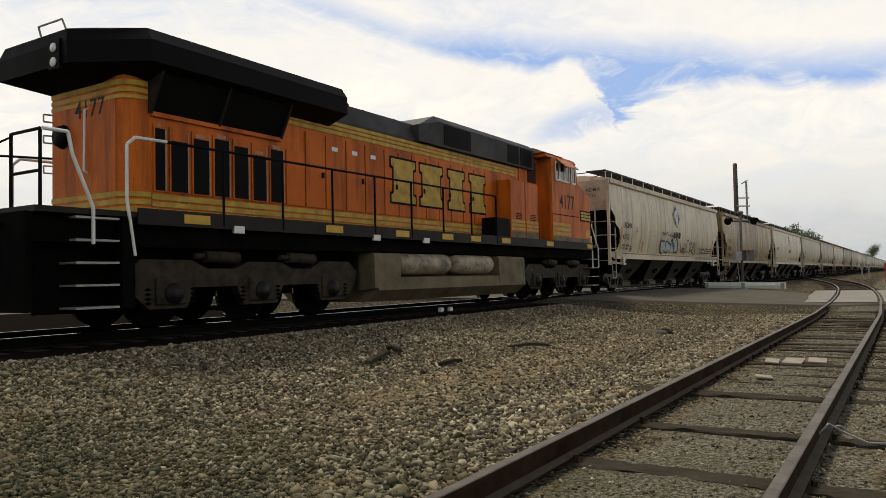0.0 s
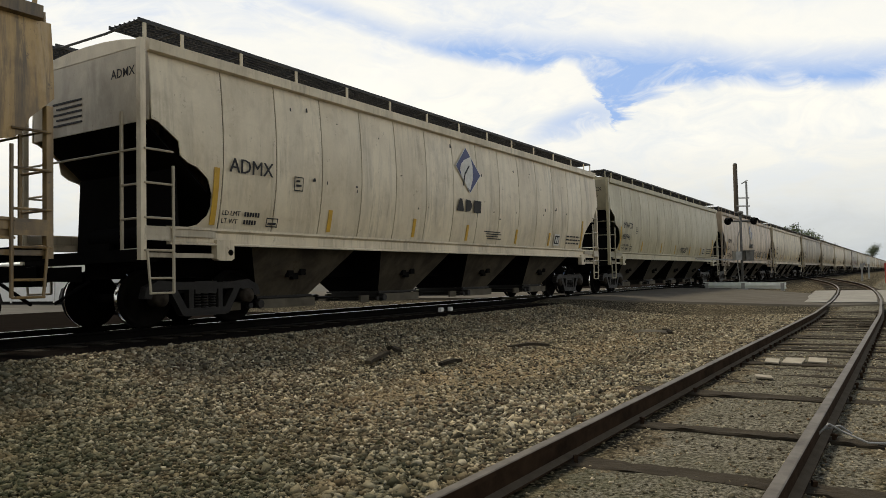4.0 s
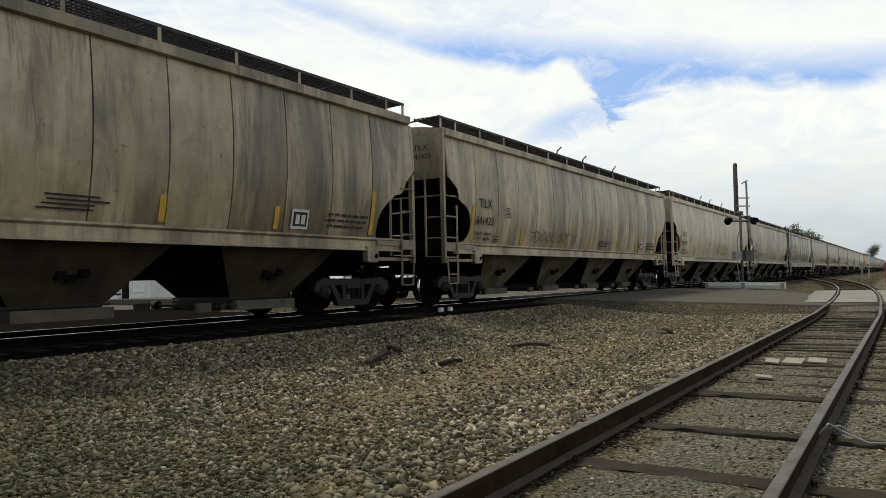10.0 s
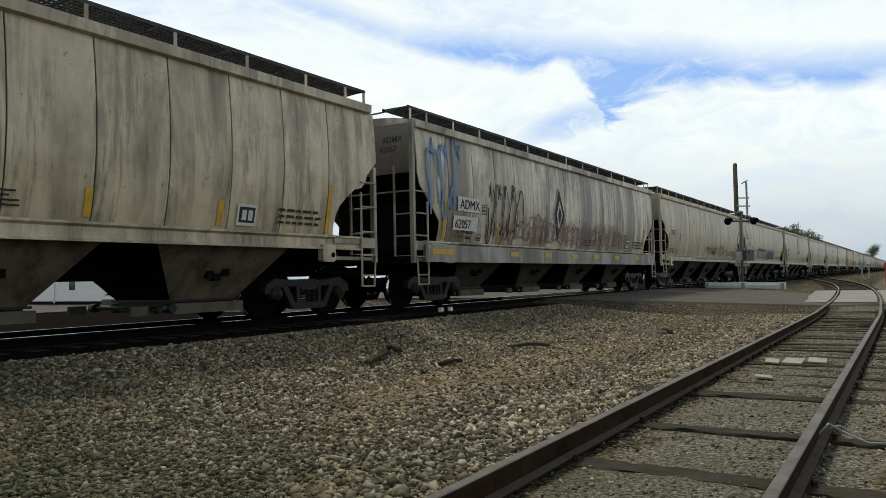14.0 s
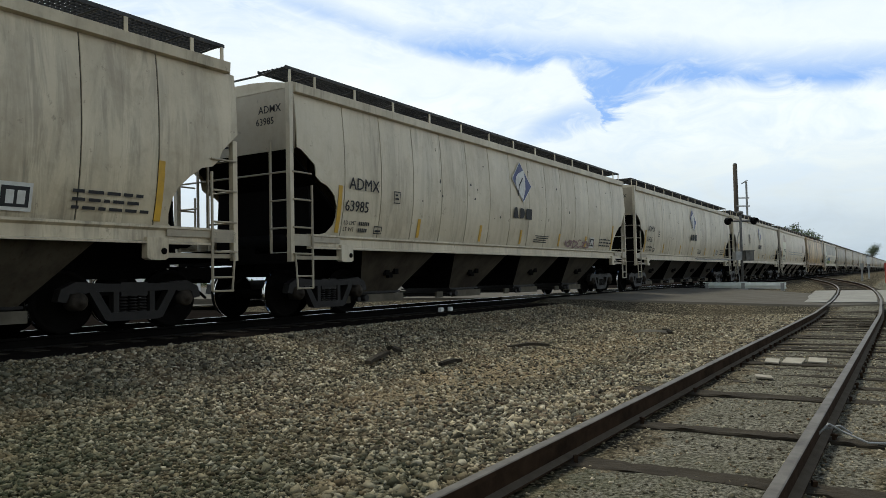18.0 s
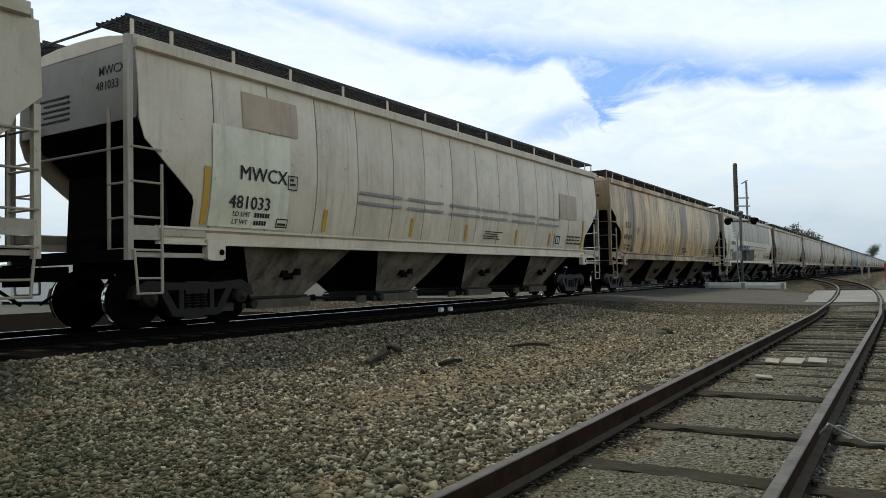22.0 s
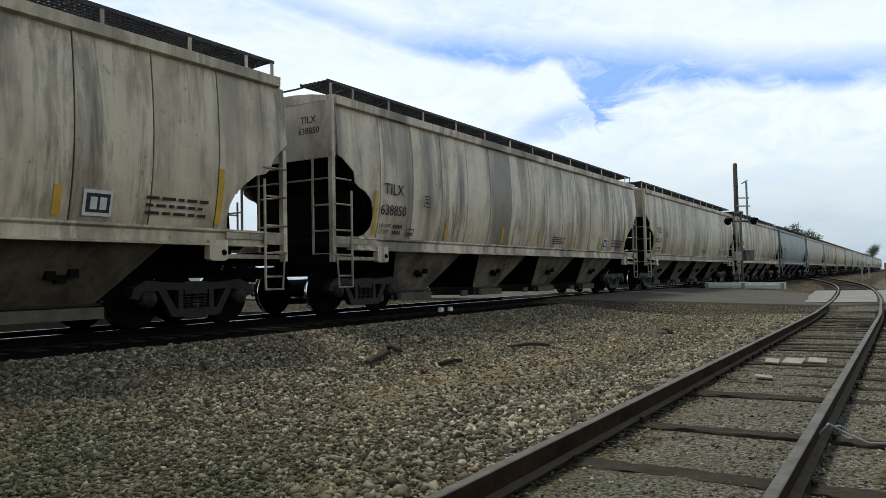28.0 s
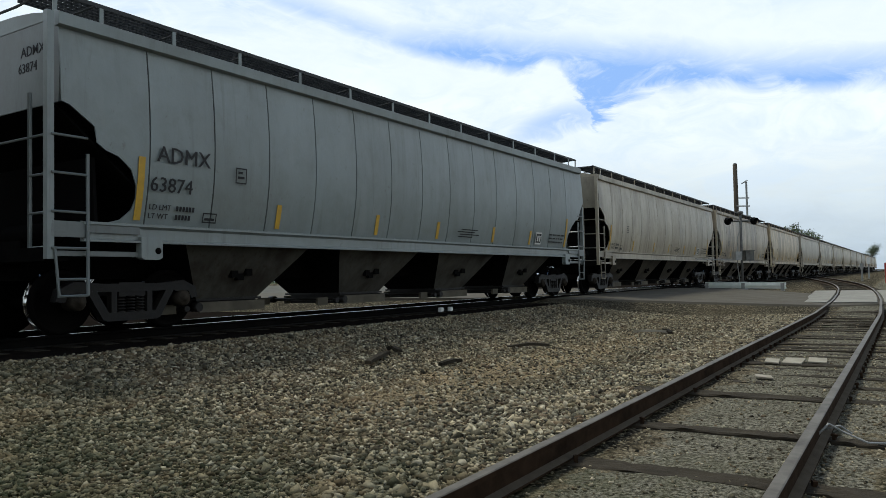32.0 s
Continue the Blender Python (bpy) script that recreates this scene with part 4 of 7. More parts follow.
def locomotive():
    """A six-axle road diesel, long hood towards -x, cab towards +x; z = 0 on the rail."""
    eng = thing("locomotive", pose(0, 0, 0), "orange, yellow and black diesel locomotive with grimy paint", "locomotive")
    q = -LOCO_X

    def X(x):
        return x + q
    # frame and walkway
    bm = B()
    box(bm, X(5.3), X(25.9), -1.35, 1.35, 1.28, 1.62)
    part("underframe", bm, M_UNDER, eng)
    bm = B()
    box(bm, X(5.3), X(25.9), -1.5, 1.5, 1.66, 1.74)
    part("walkway", bm, M_LOCOGREY, eng)
    for s in (-1, 1):
        bm = B()
        y = s * 1.5
        box(bm, X(6.8), X(25.2), min(y, y + s * 0.03), max(y, y + s * 0.03), 1.56, 1.80)
        part("side_sill", bm, M_LOCOGREY, eng, "grey side sill strip")
        for x in (7.6, 10.9, 13.2, 15.1, 16.5, 18.2, 21.2, 24.6):
            bm = B()
            box(bm, X(x), X(x + 0.5), min(y + s * 0.03, y + s * 0.045), max(y + s * 0.03, y + s * 0.045), 1.61, 1.75)
            part("reflector", bm, M_YELLOW, eng, "yellow reflective patch")
        for x in (8.6, 12.4, 14.3):
            bm = B()
            box(bm, X(x), X(x + 0.22), min(y, y + s * 0.05), max(y, y + s * 0.05), 1.50, 1.62)
            part("jack_mark", bm, M_WHITE, eng)
    # long hood
    hw = 1.0
    bm = B()
    plan = [(X(7.0), 1.0), (X(7.0), -0.72), (X(7.05), -0.86), (X(7.18), -0.95), (X(7.4), -hw), (X(20.4), -hw), (X(20.4), hw)]
    prism(bm, plan, 1.74, 3.97, "z")
    hood = part("long_hood", bm, M_ORANGE, eng, "orange long hood with rounded rear corners")
    bm = B()
    prism(bm, [(-hw - 0.01, 3.98), (-hw - 0.01, 4.03), (-0.86, 4.44), (-0.5, 4.56), (0.5, 4.56), (0.86, 4.44), (hw + 0.01, 4.03), (hw + 0.01, 3.98)],
          X(7.6), X(20.38), "x")
    part("hood_roof", bm, M_LOCOROOF, eng, "sooty grey hood roof")
    for x in (12.2, 13.4, 14.6, 15.4):
        bm = B()
        box(bm, X(x), X(x + 0.05), -0.52, 0.52, 4.55, 4.575)
        part("roof_seam", bm, M_LOCOBLACK, eng)
    bm = B()
    box(bm, X(11.75), X(12.5), -0.5, 0.5, 4.54, 4.82)
    bmesh.ops.bevel(bm, geom=bm.edges[:], offset=0.03, segments=1, affect="EDGES")
    part("exhaust_stack", bm, M_LOCOBLACK, eng, "black exhaust stack box")
    for s in (-1, 1):
        # hood doors with their gaps
        x, k = 7.25, 0
        edges = [7.42, 7.72, 8.16, 8.6, 9.04, 9.48, 9.92, 10.36, 10.9, 11.5, 12.15, 12.8, 13.5, 14.05, 14.6, 15.2, 15.8, 16.4, 17.0, 17.6, 18.2, 18.9, 19.6, 20.3]
        for a, b in zip(edges, edges[1:]):
            bm = B()
            y0, y1 = sorted((s * (hw + 0.002), s * (hw + 0.028)))
            dark = a < 10.3
            box(bm, X(a + 0.02), X(b - 0.02), y0, y1, 2.14, 3.20 if a < 10.9 else 3.62)
            d = part("hood_door", bm, M_ORANGE, eng)
            if dark:
                bm = B()
                y0, y1 = sorted((s * (hw + 0.03), s * (hw + 0.034)))
                top = 3.14 if k % 3 == 0 else (2.98 if k % 2 else 3.08)
                box(bm, X(a + 0.05), X(b - 0.075), y0, y1, 2.16, top)
                part("louvre", bm, M_LOCOBLACK, d, "dark louvred opening")
                # light caught on the door's edge, painted as a pale strip
                bm = B()
                box(bm, X(b - 0.07), X(b - 0.045), y0, y1, 2.16, 3.16)
                part("door_edge", bm, M_LOCOPALE, d, "pale door edge painted as a caught highlight")
                if k % 3 != 1:
                    bm = B()
                    box(bm, X(a + 0.09), X(b - 0.15), y0, y1, top + 0.02, top + 0.08)
                    part("door_placard", bm, M_LOCOPALE, d, "small pale placard")
            elif 11.4 < a < 13.4:
                bm = B()
                y0, y1 = sorted((s * (hw + 0.03), s * (hw + 0.034)))
                box(bm, X(a + 0.2), X(a + 0.38), y0, y1, 3.34, 3.43)
                part("door_placard", bm, M_WHITE, d, "small white placard")
            if not dark and k % 2 == 0:
                bm = B()
                y0, y1 = sorted((s * (hw + 0.028), s * (hw + 0.06)))
                box(bm, X(b - 0.12), X(b - 0.07), y0, y1, 2.75, 2.86)
                part("latch", bm, M_LOCOBLACK, d)
            k += 1
        # striped bands: low along the walkway and high under the roof
        for z0, z1, xa, xb in ((1.78, 1.87, 7.42, 18.6), (1.90, 1.98, 7.42, 18.6), (2.01, 2.10, 7.42, 18.6),
                               (3.70, 3.78, 10.3, 20.3), (3.805, 3.87, 10.3, 20.3), (3.895, 3.97, 10.3, 20.3)):
            bm = B()
            y0, y1 = sorted((s * (hw + 0.003), s * (hw + 0.016)))
            box(bm, X(xa), X(xb), y0, y1, z0, z1)
            part("yellow_band", bm, M_LOCOYELLOW, eng, "worn yellow paint band")
        # four plain emblem blocks
        for a, w in ((13.75, 0.98), (14.95, 1.0), (16.25, 0.8), (17.35, 0.85)):
            for grow, m, dy in ((0.05, M_LOCOBLACK, 0.034), (0.0, M_LOCOYELLOW, 0.040)):
                bm = B()
                y0, y1 = sorted((s * (hw + 0.02), s * (hw + dy)))
                g = grow
                prism(bm, [(X(a) - g, 2.46 - g), (X(a) + w + g, 2.46 - g), (X(a) + w + g, 2.62 + g), (X(a) + w - 0.1 + g, 2.66 + g), (X(a) + w - 0.1 + g, 3.26 - g),
                           (X(a) + w + g, 3.3 - g), (X(a) + w + g, 3.46 + g), (X(a) - g, 3.46 + g), (X(a) - g, 3.3 - g), (X(a) + 0.1 - g, 3.26 - g),
                           (X(a) + 0.1 - g, 2.66 + g), (X(a) - g, 2.62 + g)], y0, y1)
                part("emblem_block", bm, m, eng, "yellow painted emblem block with dark outline")
        # radiator intake screens, leaning outwards
        for a, b in ((7.40, 8.72), (8.78, 10.2)):
            bm = B()
            prism(bm, [(s * 1.02, 3.40), (s * 1.32, 3.98), (s * 1.25, 4.0), (s * 0.95, 3.42)], X(a), X(b), "x")
            part("radiator_screen", bm, M_LOCOBLACK, eng, "black leaning radiator intake screen")
        for a in (7.36, 8.72, 10.2):
            bm = B()
            prism(bm, [(s * 1.0, 3.36), (s * 1.05, 3.36), (s * 1.36, 3.98), (s * 1.0, 3.98)], X(a), X(a + 0.05), "x")
            part("screen_bracket", bm, M_LOCOGREY, eng)
        bm = B()
        y0, y1 = sorted((s * (hw + 0.002), s * (hw + 0.05)))
        box(bm, X(7.4), X(10.25), y0, y1, 3.32, 3.39)
        part("screen_ledge", bm, M_ORANGE, eng)
        # end handrails of the walkway: posts and rail
        for x in [8.4 + 1.36 * i for i in range(0, 8)]:
            bm = B()
            rod(bm, (X(x), s * 1.52, 1.6), (X(x), s * 1.52, 2.86), 0.024)
            part("stanchion", bm, M_LOCOBLACK, eng)
        bm = B()
        path_rod(bm, [(X(6.75), s * 1.52, 1.1), (X(6.62), s * 1.52, 1.9), (X(6.62), s * 1.52, 2.7), (X(6.75), s * 1.52, 2.82), (X(7.3), s * 1.52, 2.83)], 0.026)
        part("grab_rail", bm, M_WHITE, eng, "white-painted grab rail at the steps")
        bm = B()
        path_rod(bm, [(X(7.3), s * 1.52, 2.83), (X(17.9), s * 1.52, 2.88), (X(17.95), s * 1.52, 1.75)], 0.022)
        part("handrail", bm, M_LOCOBLACK, eng)
        bm = B()
        path_rod(bm, [(X(5.75), s * 1.5, 2.75), (X(5.8), s * 1.52, 2.45), (X(6.1), s * 1.52, 1.75), (X(6.1), s * 1.52, 1.25)], 0.026)
        rod(bm, (X(5.4), s * 1.5, 2.75), (X(5.75), s * 1.5, 2.75), 0.026)
        part("grab_rail", bm, M_WHITE, eng, "white-painted grab rail at the steps")
        # rear steps
        for i in range(5):
            bm = B()
            z = 0.36 + 0.31 * i
            y0, y1 = sorted((s * 1.12, s * 1.52))
            box(bm, X(5.85), X(6.5), y0, y1, z, z + 0.03)
            part("step", bm, [M_GREYSTEEL], eng, "worn steel step")
        bm = B()
        y0, y1 = sorted((s * 1.05, s * 1.1))
        box(bm, X(5.5), X(6.85), y0, y1, 0.3, 1.66)
        y0, y1 = sorted((s * 1.05, s * 1.52))
        box(bm, X(6.55), X(6.75), y0, y1, 0.35, 1.66)
        part("step_well", bm, M_UNDER, eng)
    # radiator housing: overhanging eaves, one rear corner cut off
    bm = B()
    rings = []
    for z, w, a, b in ((3.84, 1.0, 7.0, 7.4), (4.03, 1.5, 6.4, 7.06), (4.36, 1.5, 6.38, 7.06), (4.56, 1.36, 6.42, 7.1), (4.68, 1.05, 6.75, 7.3)):
        rings.append([bm.verts.new(v) for v in ((X(a), w, z), (X(a), -w * 0.28, z), (X(b), -w, z), (X(11.65), -w, z), (X(11.65), w, z))])
    for lo, hi in zip(rings, rings[1:]):
        for i in range(5):
            bm.faces.new((lo[i], lo[(i + 1) % 5], hi[(i + 1) % 5], hi[i]))
    bm.faces.new(rings[0][::-1])
    bm.faces.new(rings[-1])
    bmesh.ops.recalc_face_normals(bm, faces=bm.faces[:])
    part("radiator_housing", bm, M_LOCOBLACK, eng, "black overhanging radiator housing")
    # raised box behind the cab, its rear end sloping
    bm = B()
    rings = []
    for x, k in ((14.8, 0.0), (15.75, 1.0), (21.3, 1.0)):
        rings.append([bm.verts.new((X(x), y, 4.40 + (z - 4.40) * k if z > 4.4 else z)) for y, z in
                      ((-1.12, 4.0), (-1.12, 4.62), (-0.95, 4.78), (0.95, 4.78), (1.12, 4.62), (1.12, 4.0))])
    for lo, hi in zip(rings, rings[1:]):
        for i in range(6):
            bm.faces.new((lo[i], lo[(i + 1) % 6], hi[(i + 1) % 6], hi[i]))
    bm.faces.new(rings[0][::-1])
    bm.faces.new(rings[-1])
    bmesh.ops.recalc_face_normals(bm, faces=bm.faces[:])
    rbox = part("equipment_box", bm, M_LOCOROOF, eng, "dark grey raised equipment box")
    for s in (-1, 1):
        for a, b in ((15.95, 17.3), (19.5, 20.2), (20.35, 21.1)):
            bm = B()
            y0, y1 = sorted((s * 1.12, s * 1.135))
            box(bm, X(a), X(b), y0, y1, 4.06, 4.58)
            part("air_intake", bm, M_LOCOBLACK, rbox, "black intake screen")
    bm = B()
    for x in (12.6, 12.75, 12.9):
        rod(bm, (X(x), -0.3, 4.56), (X(x) + 0.22, -0.3, 4.66), 0.05, 8)
    part("air_horn", bm, M_LOCOBLACK, eng)
    # rear face: bands, number, light, grab iron
    bm = B()
    box(bm, X(6.985), X(6.999), -0.72, 0.98, 1.75, 3.8)
    face = part("end_face", bm, M_ORANGE, eng)
    for z0, z1 in ((1.80, 1.88), (1.92, 2.0), (2.04, 2.12), (3.56, 3.62), (3.66, 3.73), (3.77, 3.85)):
        bm = B()
        prism(bm, [(X(6.98), 1.0), (X(6.98), -0.72), (X(7.04), -0.88), (X(7.17), -0.965), (X(7.4), -1.012), (X(7.4), -1.001), (X(7.18), -0.951), (X(7.05), -0.861), (X(6.999), -0.72), (X(6.999), 1.0)], z0, z1, "z")
        part("yellow_band", bm, M_LOCOYELLOW, face, "worn yellow paint band")
    text_part("engine_number", "4177", 0.40, Matrix.Translation((X(6.98), 0.34, 3.36)) @ Euler((radians(90), 0, radians(-90))).to_matrix().to_4x4(),
              M_INK, face, "black engine number")
    bm = B()
    path_rod(bm, [(X(6.985), 0.0, 2.46), (X(6.92), 0.0, 2.5), (X(6.92), -0.03, 3.46), (X(6.985), -0.03, 3.5)], 0.018)
    part("grab_iron", bm, M_WHITE, face, "white grab iron")
    bm = B()
    lathe(bm, [(X(6.88), 0.16), (X(6.97), 0.2)], 18, "x")
    for v in bm.verts:
        v.co.y += 0.66
        v.co.z += 3.12
    part("brake_fan", bm, M_LOCOBLACK, face)
    bm = B()
    box(bm, X(6.35), X(6.42), -0.28, 0.0, 3.97, 4.42)
    for z in (4.07, 4.29):
        lathe(bm, [(X(6.33), 0.07), (X(6.35), 0.075)], 14, "x", 1)
        for v in bm.verts[-28:]:
            v.co.y -= 0.14
            v.co.z += z
    part("headlight", bm, [M_LOCOBLACK, M_WHITE], eng)
    bm = B()
    for z in (2.55, 3.05, 3.4):
        path_rod(bm, [(X(7.0), 0.97, z), (X(6.86), 1.02, z), (X(6.86), 1.02, z + 0.12), (X(7.0), 0.97, z + 0.12)], 0.014)
    path_rod(bm, [(X(6.45), -0.3, 4.58), (X(6.4), -0.28, 4.72), (X(6.4), 0.35, 4.72), (X(6.45), 0.37, 4.58)], 0.016)
    part("roof_grab_iron", bm, M_GREYSTEEL, eng)
    for y in (-1.45, -0.75, 0.75, 1.45):
        bm = B()
        rod(bm, (X(5.4), y, 1.7), (X(5.4), y, 2.75), 0.024)
        part("end_post", bm, M_LOCOBLACK, eng)
    for a, b in ((-1.45, -0.75), (0.75, 1.45)):
        for z in (2.2, 2.75):
            bm = B()
            rod(bm, (X(5.4), a, z), (X(5.4), b, z), 0.022)
            part("end_railing", bm, M_LOCOBLACK, eng)
    bm = B()
    rod(bm, (X(5.4), 1.45, 2.75), (X(7.0), 1.0, 2.8), 0.02)
    part("end_railing", bm, M_LOCOBLACK, eng)
    bm = B()
    path_rod(bm, [(X(5.38), 0.75, 2.7), (X(5.2), 0.4, 2.55), (X(5.2), -0.4, 2.55), (X(5.38), -0.75, 2.7)], 0.015)
    path_rod(bm, [(X(5.25), -0.9, 1.6), (X(4.9), -0.9, 1.1), (X(4.6), -0.85, 0.9)], 0.03)
    path_rod(bm, [(X(5.25), -0.7, 1.6), (X(4.95), -0.7, 1.0), (X(4.6), -0.7, 0.85)], 0.03)
    part("chain_and_hoses", bm, M_UNDER, eng)
    for xa, xb in ((4.95, 5.3), (25.9, 26.0)):
        bm = B()
        box(bm, X(xa) if xa > 10 else X(5.2), X(xb), -1.45, 1.45, 0.35, 1.66)
        part("pilot", bm, M_UNDER, eng)
    for e, xa, xb in ((-1, 5.2, 4.75), (1, 26.0, 26.05)):
        bm = B()
        prism(bm, [(X(xa), 0.76), (X(xb), 0.76), (X(xb) + e * 0.1, 0.7), (X(xb) + e * 0.1, 1.0), (X(xb), 0.95), (X(xa), 0.95)], -0.12, 0.12)
        part("coupler", bm, M_UNDER, eng)
    # cab and nose: one flush side, the windscreen leaning back
    bm = B()
    prism(bm, [(X(21.75), 1.74), (X(25.08), 1.74), (X(25.08), 3.34), (X(24.98), 3.47), (X(24.0), 3.84), (X(23.82), 4.46), (X(21.75), 4.46)], -1.5, 1.5)
    bmesh.ops.bevel(bm, geom=bm.edges[:], offset=0.03, segments=2, affect="EDGES")
    cab = part("cab", bm, M_ORANGE, eng)
    bm = B()
    prism(bm, [(-1.5, 4.44), (1.5, 4.44), (1.42, 4.56), (1.1, 4.70), (0.6, 4.78), (-0.6, 4.78), (-1.1, 4.70), (-1.42, 4.56)], X(21.45), X(23.86), "x")
    part("cab_roof", bm, M_ORANGE, cab, "faded orange cab roof")
    bm = B()
    prism(bm, [(-1.44, 4.575), (-1.11, 4.715), (-0.6, 4.80), (0.6, 4.80), (1.11, 4.715), (1.44, 4.575), (1.3, 4.56), (-1.3, 4.56)], X(21.35), X(22.9), "x")
    part("roof_cap", bm, M_LOCOPALE, cab, "sun-bleached pinkish roof cap")
    bm = B()
    box(bm, X(20.4), X(21.8), -1.02, 1.02, 1.74, 4.4)
    part("cab_vestibule", bm, M_ORANGE, eng)
    for s in (-1, 1):
        y = s * 1.5
        for a, b in ((22.07, 22.38), (22.42, 22.82), (22.84, 23.24), (23.38, 23.74)):
            bm = B()
            y0, y1 = sorted((y, y + s * 0.025))
            for w in ((X(a), X(a + 0.04), 3.79, 4.33), (X(b - 0.04), X(b), 3.79, 4.33), (X(a), X(b), 3.74, 3.79), (X(a), X(b), 4.33, 4.37)):
                box(bm, w[0], w[1], y0, y1, w[2], w[3])
            fr = part("window_frame", bm, M_WHITE, cab, "pale window frame")
            bm = B()
            y0, y1 = sorted((y + s * 0.002, y + s * 0.008))
            box(bm, X(a + 0.04), X(b - 0.04), y0, y1, 3.79, 4.33)
            part("pane", bm, M_GLASS, fr)
        bm = B()
        prism(bm, [(y, 4.47), (y + s * 0.30, 4.20), (y + s * 0.30, 4.17), (y, 4.43)], X(22.2), X(23.36), "x")
        part("sunshade", bm, M_ORANGE, cab, "orange sunshade over the side window")
        y0, y1 = sorted((s * 1.5, s * 1.512))
        for z0, z1, xa, xb in ((1.98, 2.09, 21.8, 23.2), (2.13, 2.24, 21.8, 23.2), (2.28, 2.38, 21.8, 23.2), (2.58, 2.65, 24.17, 25.05), (2.68, 2.76, 24.17, 25.05), (2.79, 2.86, 24.17, 25.05)):
            bm = B()
            box(bm, X(xa), X(xb), y0, y1, z0, z1)
            part("yellow_band", bm, M_LOCOYELLOW, cab, "worn yellow paint band")
        bm = B()
        box(bm, X(21.8), X(24.9), y0, y1, 1.76, 1.94)
        part("grime_strip", bm, M_TANK, cab, "dusty grey strip along the cab foot")
        bm = B()
        box(bm, X(24.6), X(24.96), y0, y1, 1.98, 2.24)
        part("reflector", bm, M_YELLOW, cab, "yellow reflective patch")
        bm = B()
        box(bm, X(21.82), X(23.95), y0, y0 + 0.008 if s > 0 else y1, 2.64, 2.665)
        part("panel_seam", bm, M_LOCOBLACK, cab)
        bm = B()
        yb, yc = sorted((s * 1.5, s * 1.508))
        box(bm, X(24.11), X(25.075), yb, yc, 2.53, 2.91)
        part("stripe_border", bm, M_LOCOBLACK, cab, "black border round the nose stripes")
        rot = Euler((radians(90), 0, 0 if s < 0 else radians(180))).to_matrix().to_4x4()
        text_part("engine_number", "4177", 0.68, Matrix.Translation((X(22.36) if s < 0 else X(23.8), s * 1.503, 2.87)) @ rot, M_INK, cab, "black engine number", 0.92)
        bm = B()
        y0, y1 = sorted((s * 1.02, s * 1.035))
        box(bm, X(21.0), X(21.6), y0, y1, 3.62, 4.3)
        part("vestibule_window", bm, M_GLASS, eng)
        # tall lockers beside the cab, and the front steps
        for a, b in ((18.92, 19.85), (19.89, 20.75)):
            bm = B()
            y0, y1 = sorted((s * 1.02, s * 1.47))
            box(bm, X(a), X(b), y0, y1, 1.74, 3.46)
            bmesh.ops.bevel(bm, geom=bm.edges[:], offset=0.015, segments=1, affect="EDGES")
            lk = part("locker", bm, M_ORANGE, eng, "tall orange side locker")
            y0, y1 = sorted((s * 1.47, s * 1.482))
            for z0, z1 in ((2.02, 2.09), (2.13, 2.20), (2.24, 2.31)):
                bm = B()
                box(bm, X(a + 0.02), X(b - 0.02), y0, y1, z0, z1)
                part("yellow_band", bm, M_LOCOYELLOW, lk, "worn yellow paint band")
            bm = B()
            box(bm, X(a + 0.02), X(b - 0.02), y0, y1, 1.76, 1.98)
            part("grime_strip", bm, M_TANK, lk, "dusty grey strip along the foot")
            for i in range(4):
                bm = B()
                box(bm, X(a + 0.3), X(a + 0.68), y0, y1 + 0.008, 2.345 + 0.05 * i, 2.365 + 0.05 * i)
                part("vent_slot", bm, M_LOCOBLACK, lk)
        # dark opening beside the walkway, made as a solid black box
        bm = B()
        y0, y1 = sorted((s * 1.02, s * 1.45))
        box(bm, X(18.0), X(18.86), y0, y1, 1.76, 2.32)
        part("battery_box", bm, M_LOCOBLACK, eng)
        for i in range(4):
            bm = B()
            y0, y1 = sorted((s * 1.1, s * 1.5))
            box(bm, X(25.12), X(25.78), y0, y1, 0.3 + 0.31 * i, 0.33 + 0.31 * i)
            part("step", bm, M_GREYSTEEL, eng, "worn steel step")
        for dx in (0.0, 0.45):
            bm = B()
            path_rod(bm, [(X(25.2 + dx * 1.3), s * 1.5, 0.95), (X(25.2 + dx * 1.3), s * 1.5, 1.6), (X(25.1 + dx * 0.2), s * 1.5, 1.95 + dx), (X(25.1 + dx * 0.2), s * 1.5, 2.05 + dx)], 0.024)
            part("grab_rail", bm, M_WHITE, eng, "white-painted grab rail at the steps")
    # fuel tank with two air reservoirs a side
    bm = B()
    prism(bm, [(-1.42, 0.45), (-1.1, 0.2), (1.1, 0.2), (1.42, 0.45), (1.42, 0.72), (1.0, 0.76), (1.0, 1.28), (-1.0, 1.28), (-1.0, 0.76), (-1.42, 0.72)], X(12.7), X(19.85), "x")
    tank = part("fuel_tank", bm, M_TANK, eng, "dusty fuel tank")
    for s in (-1, 1):
        for a, b in ((12.55, 13.5), (18.2, 19.8)):
            bm = B()
            prism(bm, [(s * 1.0, 0.45), (s * 1.43, 0.5), (s * 1.43, 1.18), (s * 1.38, 1.25), (s * 1.0, 1.25)], X(a), X(b), "x")
            part("tank_end", bm, M_TANK, tank)
        for a, b in ((13.6, 15.68), (15.95, 17.9)):
            bm = B()
            lathe(bm, [(X(a), 0.06), (X(a + 0.03), 0.2), (X(a + 0.12), 0.245), (X(b - 0.12), 0.245), (X(b - 0.03), 0.2), (X(b), 0.06)], 20, "x")
            for v in bm.verts:
                v.co.y += s * 1.24
                v.co.z += 1.02
            part("air_reservoir", bm, M_RESERVOIR, tank, "air reservoir with peeling pale paint")
